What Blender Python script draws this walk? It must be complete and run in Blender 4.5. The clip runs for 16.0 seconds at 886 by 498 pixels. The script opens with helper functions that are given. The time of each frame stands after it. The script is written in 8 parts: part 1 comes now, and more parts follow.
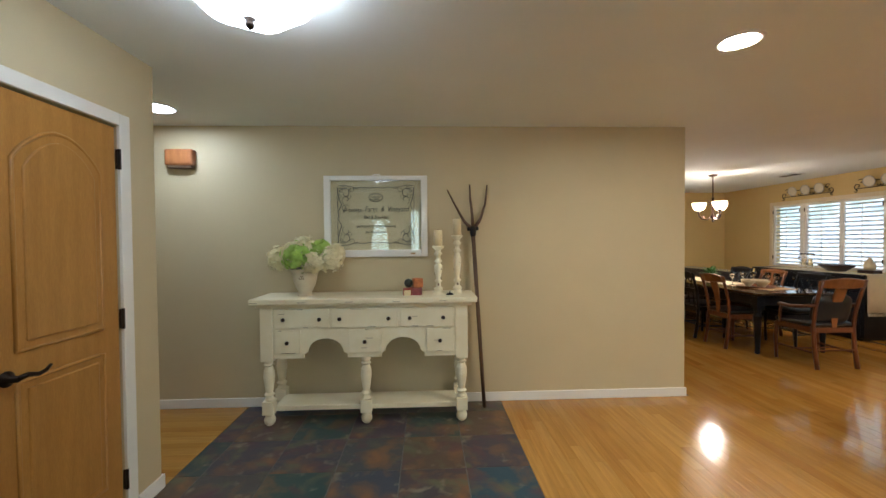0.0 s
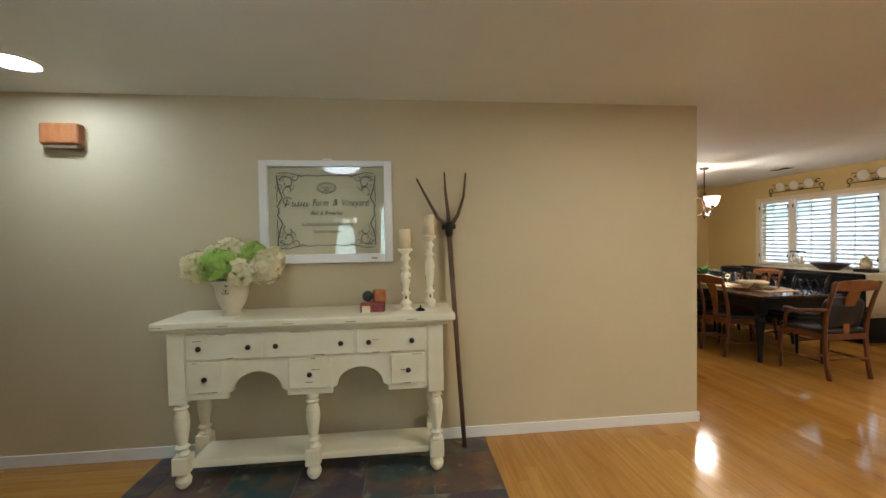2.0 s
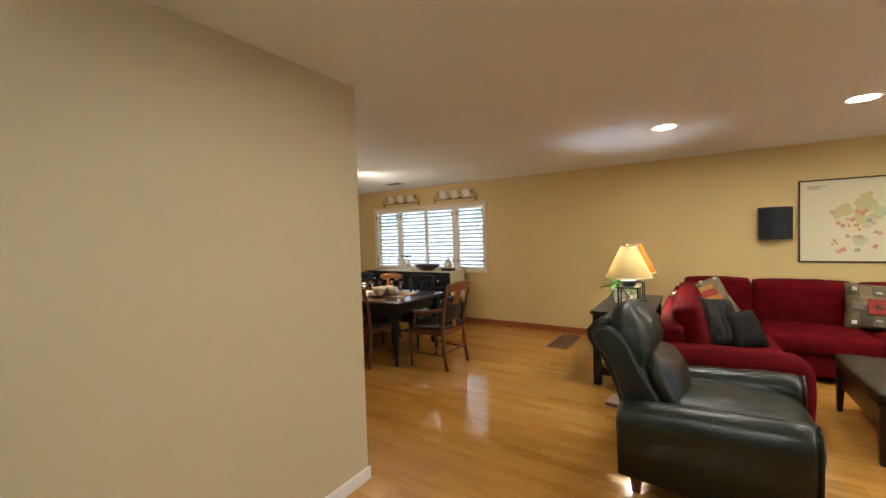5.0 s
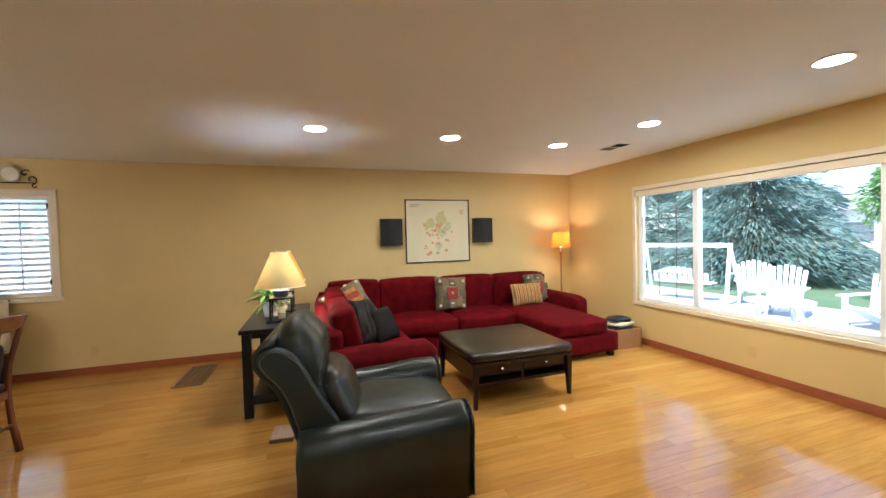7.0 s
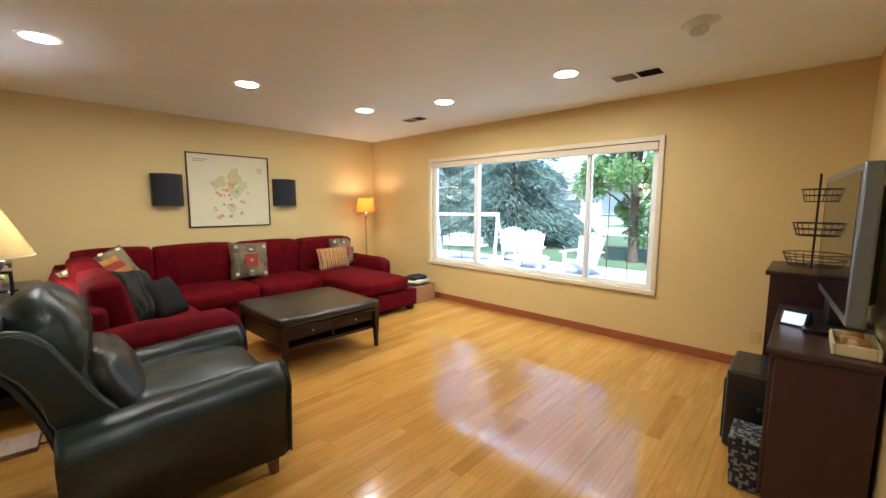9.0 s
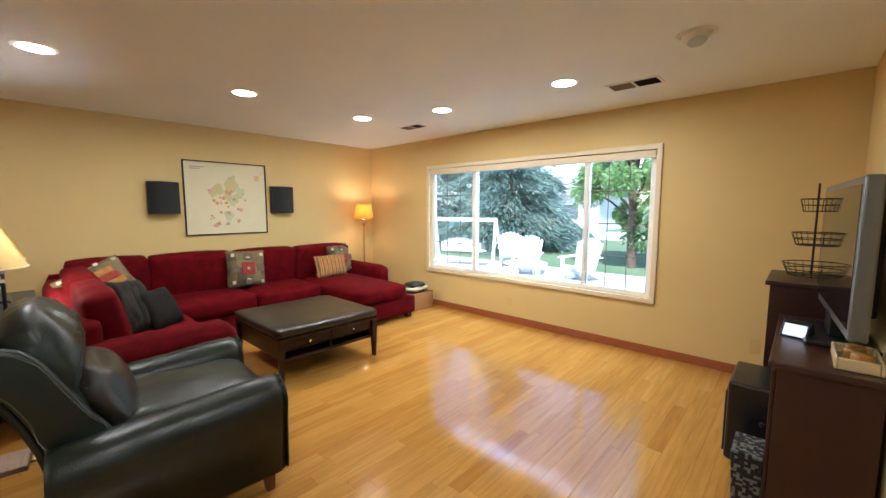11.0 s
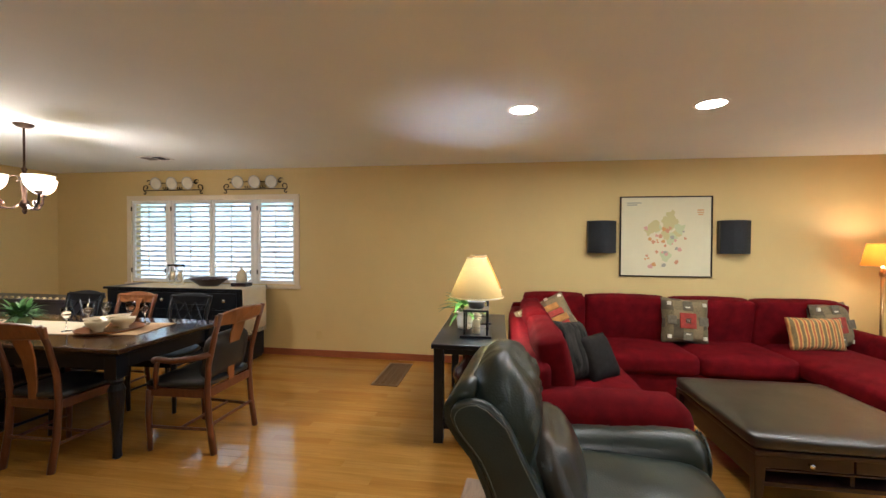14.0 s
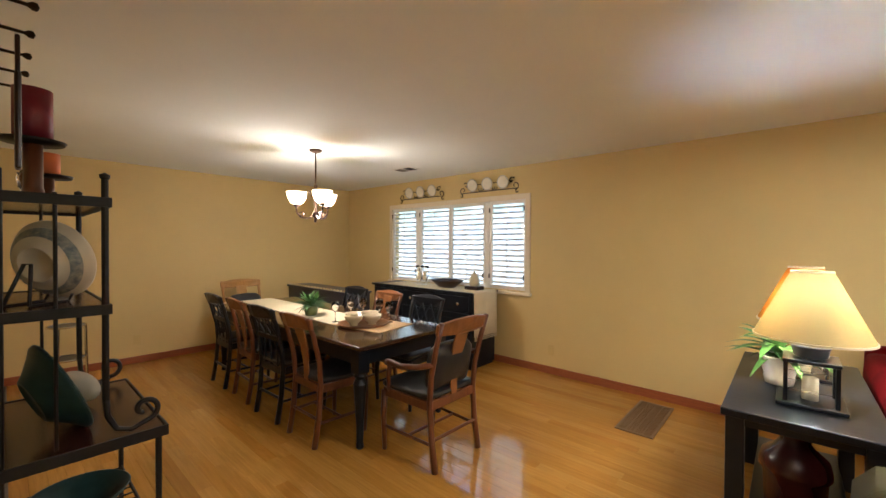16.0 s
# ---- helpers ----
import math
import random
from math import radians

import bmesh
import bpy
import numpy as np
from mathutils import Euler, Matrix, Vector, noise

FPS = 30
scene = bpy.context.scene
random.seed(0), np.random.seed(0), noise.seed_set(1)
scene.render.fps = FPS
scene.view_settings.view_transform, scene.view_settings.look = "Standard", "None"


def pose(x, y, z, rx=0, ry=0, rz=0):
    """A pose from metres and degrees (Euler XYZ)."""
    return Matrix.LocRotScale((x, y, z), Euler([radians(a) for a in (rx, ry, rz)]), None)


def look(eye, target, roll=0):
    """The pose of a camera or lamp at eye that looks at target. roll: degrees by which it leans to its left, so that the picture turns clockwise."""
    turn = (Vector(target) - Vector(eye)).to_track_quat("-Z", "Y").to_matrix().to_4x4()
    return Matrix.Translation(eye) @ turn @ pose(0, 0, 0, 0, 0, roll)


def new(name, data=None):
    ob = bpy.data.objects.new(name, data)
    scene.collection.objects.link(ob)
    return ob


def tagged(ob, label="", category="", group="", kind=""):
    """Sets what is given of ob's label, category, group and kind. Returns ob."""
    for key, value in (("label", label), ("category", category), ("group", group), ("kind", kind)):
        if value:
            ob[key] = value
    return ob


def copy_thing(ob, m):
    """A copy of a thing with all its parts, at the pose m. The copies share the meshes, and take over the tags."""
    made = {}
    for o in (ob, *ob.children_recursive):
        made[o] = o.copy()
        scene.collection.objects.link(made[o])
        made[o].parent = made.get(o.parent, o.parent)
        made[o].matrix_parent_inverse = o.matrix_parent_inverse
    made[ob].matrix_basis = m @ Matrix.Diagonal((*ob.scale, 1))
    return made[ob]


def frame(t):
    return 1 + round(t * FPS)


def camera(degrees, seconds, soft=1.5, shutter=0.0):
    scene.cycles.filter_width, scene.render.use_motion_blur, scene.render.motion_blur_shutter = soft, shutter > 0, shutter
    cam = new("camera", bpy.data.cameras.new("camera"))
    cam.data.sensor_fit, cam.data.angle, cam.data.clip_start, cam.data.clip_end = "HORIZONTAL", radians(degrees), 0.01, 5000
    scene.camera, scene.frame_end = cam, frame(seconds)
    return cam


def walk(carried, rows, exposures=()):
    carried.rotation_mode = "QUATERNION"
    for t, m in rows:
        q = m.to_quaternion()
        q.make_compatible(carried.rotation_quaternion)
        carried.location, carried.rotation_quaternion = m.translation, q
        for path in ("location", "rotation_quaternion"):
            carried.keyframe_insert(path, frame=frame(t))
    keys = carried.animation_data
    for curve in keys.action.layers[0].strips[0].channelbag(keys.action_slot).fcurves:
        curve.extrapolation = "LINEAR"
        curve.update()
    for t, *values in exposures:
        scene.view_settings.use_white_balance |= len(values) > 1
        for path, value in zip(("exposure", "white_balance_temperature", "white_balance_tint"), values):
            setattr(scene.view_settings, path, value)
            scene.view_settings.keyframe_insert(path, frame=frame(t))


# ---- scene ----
cam = camera(97.2, 16.0)
PATH = [
    (0, (0.397, 0.377, 1.431), (0.477, 2.375, 1.391), -0.5),
    (0.5, (0.405, 0.508, 1.417), (0.509, 2.505, 1.388), -0.2),
    (1, (0.404, 0.666, 1.43), (0.537, 2.661, 1.399), -0.0),
    (1.5, (0.404, 0.826, 1.434), (0.573, 2.819, 1.398), -0.3),
    (2, (0.468, 1.032, 1.448), (0.674, 3.02, 1.4), -0.9),
    (2.5, (0.497, 1.241, 1.443), (0.851, 3.209, 1.414), -0.8),
    (3, (0.553, 1.453, 1.43), (1.139, 3.365, 1.409), -0.9),
    (3.2, (0.588, 1.536, 1.432), (1.273, 3.415, 1.404), -1.0),
    (5.3, (1.074, 2.162, 1.518), (2.888, 3.002, 1.458), -1.2),
    (5.5, (1.145, 2.21, 1.487), (3.032, 2.871, 1.434), -0.8),
    (6, (1.278, 2.265, 1.457), (3.264, 2.493, 1.424), -1.0),
    (6.5, (1.36, 2.32, 1.436), (3.349, 2.105, 1.407), -1.2),
    (7, (1.449, 2.366, 1.453), (3.345, 1.732, 1.397), -1.5),
    (7.5, (1.464, 2.411, 1.445), (3.194, 1.411, 1.352), -0.9),
    (8, (1.452, 2.459, 1.421), (3.008, 1.211, 1.269), -0.4),
    (8.5, (1.445, 2.441, 1.423), (2.874, 1.06, 1.195), 0.1),
    (8.7, (1.416, 2.477, 1.399), (2.8, 1.053, 1.166), 0.3),
    (10.8, (1.407, 2.445, 1.443), (2.708, 0.942, 1.221), 0.0),
    (11, (1.431, 2.461, 1.44), (2.779, 0.998, 1.233), 0.1),
    (11.5, (1.482, 2.483, 1.441), (2.972, 1.157, 1.283), -0.2),
    (12, (1.534, 2.495, 1.445), (3.181, 1.362, 1.358), -0.4),
    (12.5, (1.619, 2.478, 1.457), (3.449, 1.67, 1.416), -0.3),
    (13, (1.787, 2.424, 1.476), (3.754, 2.068, 1.438), 0.2),
    (13.5, (1.999, 2.453, 1.466), (3.999, 2.454, 1.43), 0.2),
    (14, (2.176, 2.481, 1.475), (4.156, 2.761, 1.444), 0.3),
    (14.5, (2.329, 2.511, 1.473), (4.253, 3.056, 1.445), 0.4),
    (15, (2.476, 2.555, 1.461), (4.28, 3.418, 1.428), 0.1),
    (15.5, (2.64, 2.603, 1.486), (4.275, 3.754, 1.451), 0.2),
    (16, (2.774, 2.727, 1.479), (4.268, 4.056, 1.456), 0.3),
]
walk(cam, [(t, look(eye, target, roll)) for t, eye, target, roll in PATH], exposures=[(0, 1.88, 5600, 9), (5.5, 1.94, 5650, 9), (7, 1.98, 5250, 9), (13, 2.0, 5250, 9), (15, 2.06, 5400, 9), (16, 2.18, 5550, 9)])

# ---- world, sun, exposure ----
world = bpy.data.worlds.new("sky_world")
scene.world = world
world.use_nodes = True
_wn = world.node_tree.nodes
_sky = _wn.new("ShaderNodeTexSky")
_sky.sky_type = "NISHITA"
_sky.sun_disc = False
_sky.sun_elevation = radians(52)
_sky.sun_rotation = radians(-15)
_wn["Background"].inputs["Strength"].default_value = 0.15
world.node_tree.links.new(_sky.outputs["Color"], _wn["Background"].inputs["Color"])
sun = new("sun", bpy.data.lights.new("sun", "SUN"))
sun.data.energy = 3.4
sun.data.angle = radians(0.6)
sun.data.color = (1.0, 0.95, 0.86)
sun.matrix_world = look((-4, 12, 20), (0, 0, 0))
# unseen area lamp added outside the south window's head, standing in for sky light
skyfill = new("window_sky_fill", bpy.data.lights.new("window_sky_fill", "AREA"))
skyfill.data.shape, skyfill.data.size, skyfill.data.size_y = "RECTANGLE", 2.9, 0.30
skyfill.data.energy, skyfill.data.color = 13.0, (0.78, 0.90, 1.0)
skyfill.matrix_world = look((4.015, -2.12, 2.36), (4.015, -0.3, 0.0))
CAN_GLOW, LAMP_WATTS, CHANDELIER_GLOW, HALL_GLOW = 90.0, 3.3, 1.6, 3.3

# ---- mesh helpers ----


def part(name, bm, material, parent, label="", m=None, smooth=False):
    """Links a bmesh as one mesh object under a thing or a part."""
    me = bpy.data.meshes.new(name)
    bm.normal_update()
    bm.to_mesh(me)
    bm.free()
    if smooth:
        me.polygons.foreach_set("use_smooth", [True] * len(me.polygons))
    me.materials.append(material)
    ob = new(name, me)
    ob.parent = parent
    if m is not None:
        ob.matrix_basis = m
    if label:
        ob["label"] = label
    return ob


def thing(name, label, category, m=None, group="", kind=""):
    ob = new(name)
    ob.empty_display_size = 0.1
    if m is not None:
        ob.matrix_basis = m
    return tagged(ob, label, category, group, kind)


def solo(name, bm, material, label, category, m=None, group="", kind="", smooth=False):
    return tagged(part(name, bm, material, None, "", m, smooth), label, category, group, kind)


def box(x0, x1, y0, y1, z0, z1, bev=0.0, seg=2):
    bm = bmesh.new()
    bmesh.ops.create_cube(bm, size=1)
    bmesh.ops.scale(bm, vec=(abs(x1 - x0), abs(y1 - y0), abs(z1 - z0)), verts=bm.verts)
    bmesh.ops.translate(bm, vec=((x0 + x1) / 2, (y0 + y1) / 2, (z0 + z1) / 2), verts=bm.verts)
    if bev:
        bmesh.ops.bevel(bm, geom=bm.edges[:], offset=bev, segments=seg, profile=0.5, affect="EDGES", clamp_overlap=True)
    return bm


def merge(*bms):
    out = bmesh.new()
    for b in bms:
        me = bpy.data.meshes.new("tmp")
        b.to_mesh(me)
        b.free()
        out.from_mesh(me)
        bpy.data.meshes.remove(me)
    return out


def moved(bm, m):
    bmesh.ops.transform(bm, matrix=m, verts=bm.verts)
    return bm


def lathe(profile, seg=20, cap=True):
    """A turned body from (radius, height) pairs."""
    bm = bmesh.new()
    rings = []
    for r, z in profile:
        rings.append([bm.verts.new((r * math.cos(2 * math.pi * i / seg), r * math.sin(2 * math.pi * i / seg), z)) for i in range(seg)])
    for a, b in zip(rings, rings[1:]):
        for i in range(seg):
            bm.faces.new((a[i], a[(i + 1) % seg], b[(i + 1) % seg], b[i]))
    if cap:
        bm.faces.new(list(reversed(rings[0])))
        bm.faces.new(rings[-1])
    return bm


def tube(points, radius, sides=8, end=None):
    """A bar along points; its radius may change towards end."""
    bm = bmesh.new()
    pts = [Vector(p) for p in points]
    n = len(pts)
    rings = []
    up = None
    for i, p in enumerate(pts):
        d = (pts[min(i + 1, n - 1)] - pts[max(i - 1, 0)]).normalized()
        if up is None:
            up = d.orthogonal().normalized()
        up = (up - d * up.dot(d)).normalized()
        side = d.cross(up)
        r = radius if end is None else radius + (end - radius) * i / (n - 1)
        rings.append([bm.verts.new(p + (up * math.cos(2 * math.pi * k / sides) + side * math.sin(2 * math.pi * k / sides)) * r) for k in range(sides)])
    for a, b in zip(rings, rings[1:]):
        for k in range(sides):
            bm.faces.new((a[k], a[(k + 1) % sides], b[(k + 1) % sides], b[k]))
    bm.faces.new(list(reversed(rings[0])))
    bm.faces.new(rings[-1])
    bmesh.ops.recalc_face_normals(bm, faces=bm.faces[:])
    return bm


def extrude_poly(pts, depth, bev=0.0, axis="y"):
    """A flat outline (u, v) with thickness: u along x and v along z (axis y), or u, v along x, y (axis z)."""
    bm = bmesh.new()
    vs = [bm.verts.new((u, 0, v) if axis == "y" else (u, v, 0)) for u, v in pts]
    f = bm.faces.new(vs)
    r = bmesh.ops.extrude_face_region(bm, geom=[f])
    vec = (0, depth, 0) if axis == "y" else (0, 0, depth)
    bmesh.ops.translate(bm, vec=vec, verts=[v for v in r["geom"] if isinstance(v, bmesh.types.BMVert)])
    bmesh.ops.recalc_face_normals(bm, faces=bm.faces[:])
    if bev:
        sharp = [e for e in bm.edges if len(e.link_faces) == 2 and e.calc_face_angle() > 0.6]
        bmesh.ops.bevel(bm, geom=sharp, offset=bev, segments=2, profile=0.5, affect="EDGES", clamp_overlap=True)
    return bm


def cushion(sx, sy, sz, r=0.06, puff=0.03, cuts=7, wrinkle=0.0, seed=0.0, sag=0.0):
    """A soft block, centred, standing on z = 0, with bulged faces."""
    bm = bmesh.new()
    bmesh.ops.create_cube(bm, size=1)
    bmesh.ops.subdivide_edges(bm, edges=bm.edges[:], cuts=cuts, use_grid_fill=True)
    r = min(r, sx / 2.05, sy / 2.05, sz / 2.05)
    for v in bm.verts:
        n = [2 * c for c in v.co]
        p = Vector((n[0] * sx / 2, n[1] * sy / 2, n[2] * sz / 2))
        core = Vector((max(-sx / 2 + r, min(sx / 2 - r, p.x)), max(-sy / 2 + r, min(sy / 2 - r, p.y)), max(-sz / 2 + r, min(sz / 2 - r, p.z))))
        d = p - core
        if d.length > 1e-6:
            p = core + d.normalized() * min(r, d.length)
        b = [1 - abs(c) ** 2.2 for c in n]
        p.x += math.copysign(puff * b[1] * b[2], n[0]) if abs(n[0]) > 0.98 else 0
        p.y += math.copysign(puff * b[0] * b[2], n[1]) if abs(n[1]) > 0.98 else 0
        p.z += math.copysign(puff * b[0] * b[1], n[2]) if abs(n[2]) > 0.98 else 0
        if sag and n[2] > 0:
            p.z -= sag * b[0] * b[1]
        if wrinkle:
            p += Vector((noise.noise(p * 6 + Vector((seed, 0, 0))), noise.noise(p * 6 + Vector((0, seed + 5, 0))), noise.noise(p * 7 + Vector((0, 0, seed + 9))))) * wrinkle
        v.co = p + Vector((0, 0, sz / 2))
    bmesh.ops.recalc_face_normals(bm, faces=bm.faces[:])
    return bm


def throw_pillow(w, h, t, seed=0.0):
    """A square knife-edge pillow in the xz plane, pinched at its rim, standing on z = 0."""
    bm = bmesh.new()
    n = 14
    for s in (1, -1):
        g = []
        for i in range(n + 1):
            row = []
            for j in range(n + 1):
                u, v = 2 * i / n - 1, 2 * j / n - 1
                k = max(0.0, (1 - u ** 4) * (1 - v ** 4)) ** 0.55
                pinch = 1 - 0.06 * (1 - abs(u * v)) * max(abs(u), abs(v))
                y = s * (t / 2 * k + 0.004) + 0.008 * noise.noise(Vector((u * 2, v * 2, seed + s)))
                row.append(bm.verts.new((u * w / 2 * pinch, y, h / 2 + v * h / 2 * pinch)))
            g.append(row)
        for i in range(n):
            for j in range(n):
                bm.faces.new((g[i][j], g[i + 1][j], g[i + 1][j + 1], g[i][j + 1]))
    bmesh.ops.remove_doubles(bm, verts=bm.verts[:], dist=0.0095)
    bmesh.ops.recalc_face_normals(bm, faces=bm.faces[:])
    return bm


def disc(r, z, seg=24, x=0.0, y=0.0, down=False):
    bm = bmesh.new()
    vs = [bm.verts.new((x + r * math.cos(2 * math.pi * i / seg), y + r * math.sin(2 * math.pi * i / seg), z)) for i in range(seg)]
    bm.faces.new(list(reversed(vs)) if down else vs)
    return bm


def quad_bezier(p, q, s, n=10):
    p, q, s = Vector(p), Vector(q), Vector(s)
    return [p * (1 - t) ** 2 + q * 2 * t * (1 - t) + s * t * t for t in [i / n for i in range(n + 1)]]


def spiral(cx, cz, r0, r1, a0, a1, n=18):
    """Points of a scroll in a plane, as (u, v)."""
    return [(cx + (r0 + (r1 - r0) * i / n) * math.cos(a0 + (a1 - a0) * i / n), cz + (r0 + (r1 - r0) * i / n) * math.sin(a0 + (a1 - a0) * i / n)) for i in range(n + 1)]


# ---- materials ----


def mat(name, color, rough=0.5, metal=0.0, var=0.0, scale=8.0, bump=0.0, bump_scale=60.0, color2=None, stretch=None, spec=0.5, coat=0.0, sheen=0.0, rough_var=0.0, fine=0.0):
    """A surface with cloudy variation between two colours, fine grain and relief."""
    m = bpy.data.materials.new(name)
    m.use_nodes = True
    nt = m.node_tree
    n, l = nt.nodes, nt.links
    b = n["Principled BSDF"]
    b.inputs["Roughness"].default_value = rough
    b.inputs["Metallic"].default_value = metal
    b.inputs["Specular IOR Level"].default_value = spec
    b.inputs["Coat Weight"].default_value = coat
    b.inputs["Coat Roughness"].default_value = 0.08
    b.inputs["Sheen Weight"].default_value = sheen
    co = n.new("ShaderNodeTexCoord")
    mp = n.new("ShaderNodeMapping")
    l.new(co.outputs["Object"], mp.inputs["Vector"])
    if stretch:
        mp.inputs["Scale"].default_value = stretch
    if color2 is None:
        color2 = tuple(min(1, c * (1 + var)) for c in color)
        color = tuple(c * (1 - var) for c in color)
    t = n.new("ShaderNodeTexNoise")
    t.inputs["Scale"].default_value = scale
    t.inputs["Detail"].default_value = 6
    t.inputs["Roughness"].default_value = 0.6
    l.new(mp.outputs["Vector"], t.inputs["Vector"])
    ramp = n.new("ShaderNodeValToRGB")
    ramp.color_ramp.elements[0].position, ramp.color_ramp.elements[1].position = 0.32, 0.68
    ramp.color_ramp.elements[0].color = (*color, 1)
    ramp.color_ramp.elements[1].color = (*color2, 1)
    l.new(t.outputs["Fac"], ramp.inputs["Fac"])
    out = ramp.outputs["Color"]
    f = n.new("ShaderNodeTexNoise")
    f.inputs["Scale"].default_value = bump_scale
    f.inputs["Detail"].default_value = 4
    l.new(mp.outputs["Vector"], f.inputs["Vector"])
    if fine:
        mx = n.new("ShaderNodeMix")
        mx.data_type, mx.blend_type = "RGBA", "OVERLAY"
        mx.inputs["Factor"].default_value = fine
        l.new(out, mx.inputs["A"])
        l.new(f.outputs["Fac"], mx.inputs["B"])
        out = mx.outputs["Result"]
    l.new(out, b.inputs["Base Color"])
    if bump:
        bp = n.new("ShaderNodeBump")
        bp.inputs["Strength"].default_value = bump
        bp.inputs["Distance"].default_value = 0.01
        l.new(f.outputs["Fac"], bp.inputs["Height"])
        l.new(bp.outputs["Normal"], b.inputs["Normal"])
    if rough_var:
        mr = n.new("ShaderNodeMapRange")
        mr.inputs["To Min"].default_value = max(0.02, rough - rough_var)
        mr.inputs["To Max"].default_value = rough + rough_var
        l.new(t.outputs["Fac"], mr.inputs["Value"])
        l.new(mr.outputs["Result"], b.inputs["Roughness"])
    return m


def glow(name, color, strength):
    m = bpy.data.materials.new(name)
    m.use_nodes = True
    b = m.node_tree.nodes["Principled BSDF"]
    b.inputs["Base Color"].default_value = (0.9, 0.9, 0.88, 1)
    b.inputs["Emission Color"].default_value = (*color, 1)
    b.inputs["Emission Strength"].default_value = strength
    return m


def glass(name, color=(1, 1, 1), rough=0.0, ior=1.45):
    m = bpy.data.materials.new(name)
    m.use_nodes = True
    b = m.node_tree.nodes["Principled BSDF"]
    b.inputs["Base Color"].default_value = (*color, 1)
    b.inputs["Roughness"].default_value = rough
    b.inputs["IOR"].default_value = ior
    b.inputs["Transmission Weight"].default_value = 1.0
    return m


def shade_cloth(name, color, through_color):
    """Lampshade cloth: part of the light passes through it."""
    m = bpy.data.materials.new(name)
    m.use_nodes = True
    nt = m.node_tree
    n, l = nt.nodes, nt.links
    n.remove(n["Principled BSDF"])
    d, t, mx = n.new("ShaderNodeBsdfDiffuse"), n.new("ShaderNodeBsdfTranslucent"), n.new("ShaderNodeMixShader")
    weave = n.new("ShaderNodeTexNoise")
    weave.inputs["Scale"].default_value = 180
    r = n.new("ShaderNodeMix")
    r.data_type = "RGBA"
    r.inputs["A"].default_value = (*[c * 0.88 for c in through_color], 1)
    r.inputs["B"].default_value = (*through_color, 1)
    l.new(weave.outputs["Fac"], r.inputs["Factor"])
    d.inputs["Color"].default_value = (*color, 1)
    l.new(r.outputs["Result"], t.inputs["Color"])
    mx.inputs["Fac"].default_value = 0.55
    l.new(d.outputs["BSDF"], mx.inputs[1])
    l.new(t.outputs["BSDF"], mx.inputs[2])
    l.new(mx.outputs["Shader"], n["Material Output"].inputs["Surface"])
    return m


def boards(name, source, tones, stretch, rough=0.105):
    """Varnished oak: each board has its own tone (source: 'object' or 'island') and long grain."""
    m = bpy.data.materials.new(name)
    m.use_nodes = True
    nt = m.node_tree
    n, l = nt.nodes, nt.links
    b = n["Principled BSDF"]
    if source == "object":
        rnd = n.new("ShaderNodeObjectInfo").outputs["Random"]
    else:
        rnd = n.new("ShaderNodeNewGeometry").outputs["Random Per Island"]
    ramp = n.new("ShaderNodeValToRGB")
    els = ramp.color_ramp.elements
    els[0].color, els[1].color = (*tones[0], 1), (*tones[-1], 1)
    for i, c in enumerate(tones[1:-1]):
        els.new((i + 1) / (len(tones) - 1)).color = (*c, 1)
    l.new(rnd, ramp.inputs["Fac"])
    geo = n.new("ShaderNodeNewGeometry")
    off = n.new("ShaderNodeVectorMath")
    off.operation = "MULTIPLY_ADD"
    l.new(rnd, off.inputs[0])
    off.inputs[1].default_value = (13, 29, 7)
    l.new(geo.outputs["Position"], off.inputs[2])
    mp = n.new("ShaderNodeMapping")
    mp.inputs["Scale"].default_value = stretch
    l.new(off.outputs["Vector"], mp.inputs["Vector"])
    t = n.new("ShaderNodeTexNoise")
    t.inputs["Scale"].default_value = 1.0
    t.inputs["Detail"].default_value = 7
    t.inputs["Roughness"].default_value = 0.65
    t.inputs["Distortion"].default_value = 0.6
    l.new(mp.outputs["Vector"], t.inputs["Vector"])
    mx = n.new("ShaderNodeMix")
    mx.data_type, mx.blend_type = "RGBA", "OVERLAY"
    mx.inputs["Factor"].default_value = 0.45
    l.new(ramp.outputs["Color"], mx.inputs["A"])
    l.new(t.outputs["Fac"], mx.inputs["B"])
    l.new(mx.outputs["Result"], b.inputs["Base Color"])
    big = n.new("ShaderNodeTexNoise")
    big.inputs["Scale"].default_value = 2.3
    big.inputs["Detail"].default_value = 5
    l.new(geo.outputs["Position"], big.inputs["Vector"])
    mr = n.new("ShaderNodeMapRange")
    mr.inputs["To Min"].default_value, mr.inputs["To Max"].default_value = rough - 0.065, rough + 0.07
    l.new(big.outputs["Fac"], mr.inputs["Value"])
    l.new(mr.outputs["Result"], b.inputs["Roughness"])
    b.inputs["Specular IOR Level"].default_value = 0.7
    wav = n.new("ShaderNodeTexNoise")
    wav.inputs["Scale"].default_value = 1.0
    wav.inputs["Detail"].default_value = 3
    cup = n.new("ShaderNodeMapping")
    cup.inputs["Scale"].default_value = tuple(17.0 if c > 10 else 2.6 for c in stretch)
    l.new(off.outputs["Vector"], cup.inputs["Vector"])
    l.new(cup.outputs["Vector"], wav.inputs["Vector"])
    bp = n.new("ShaderNodeBump")
    bp.inputs["Strength"].default_value, bp.inputs["Distance"].default_value = 0.10, 0.01
    l.new(wav.outputs["Fac"], bp.inputs["Height"])
    l.new(bp.outputs["Normal"], b.inputs["Normal"])
    return m


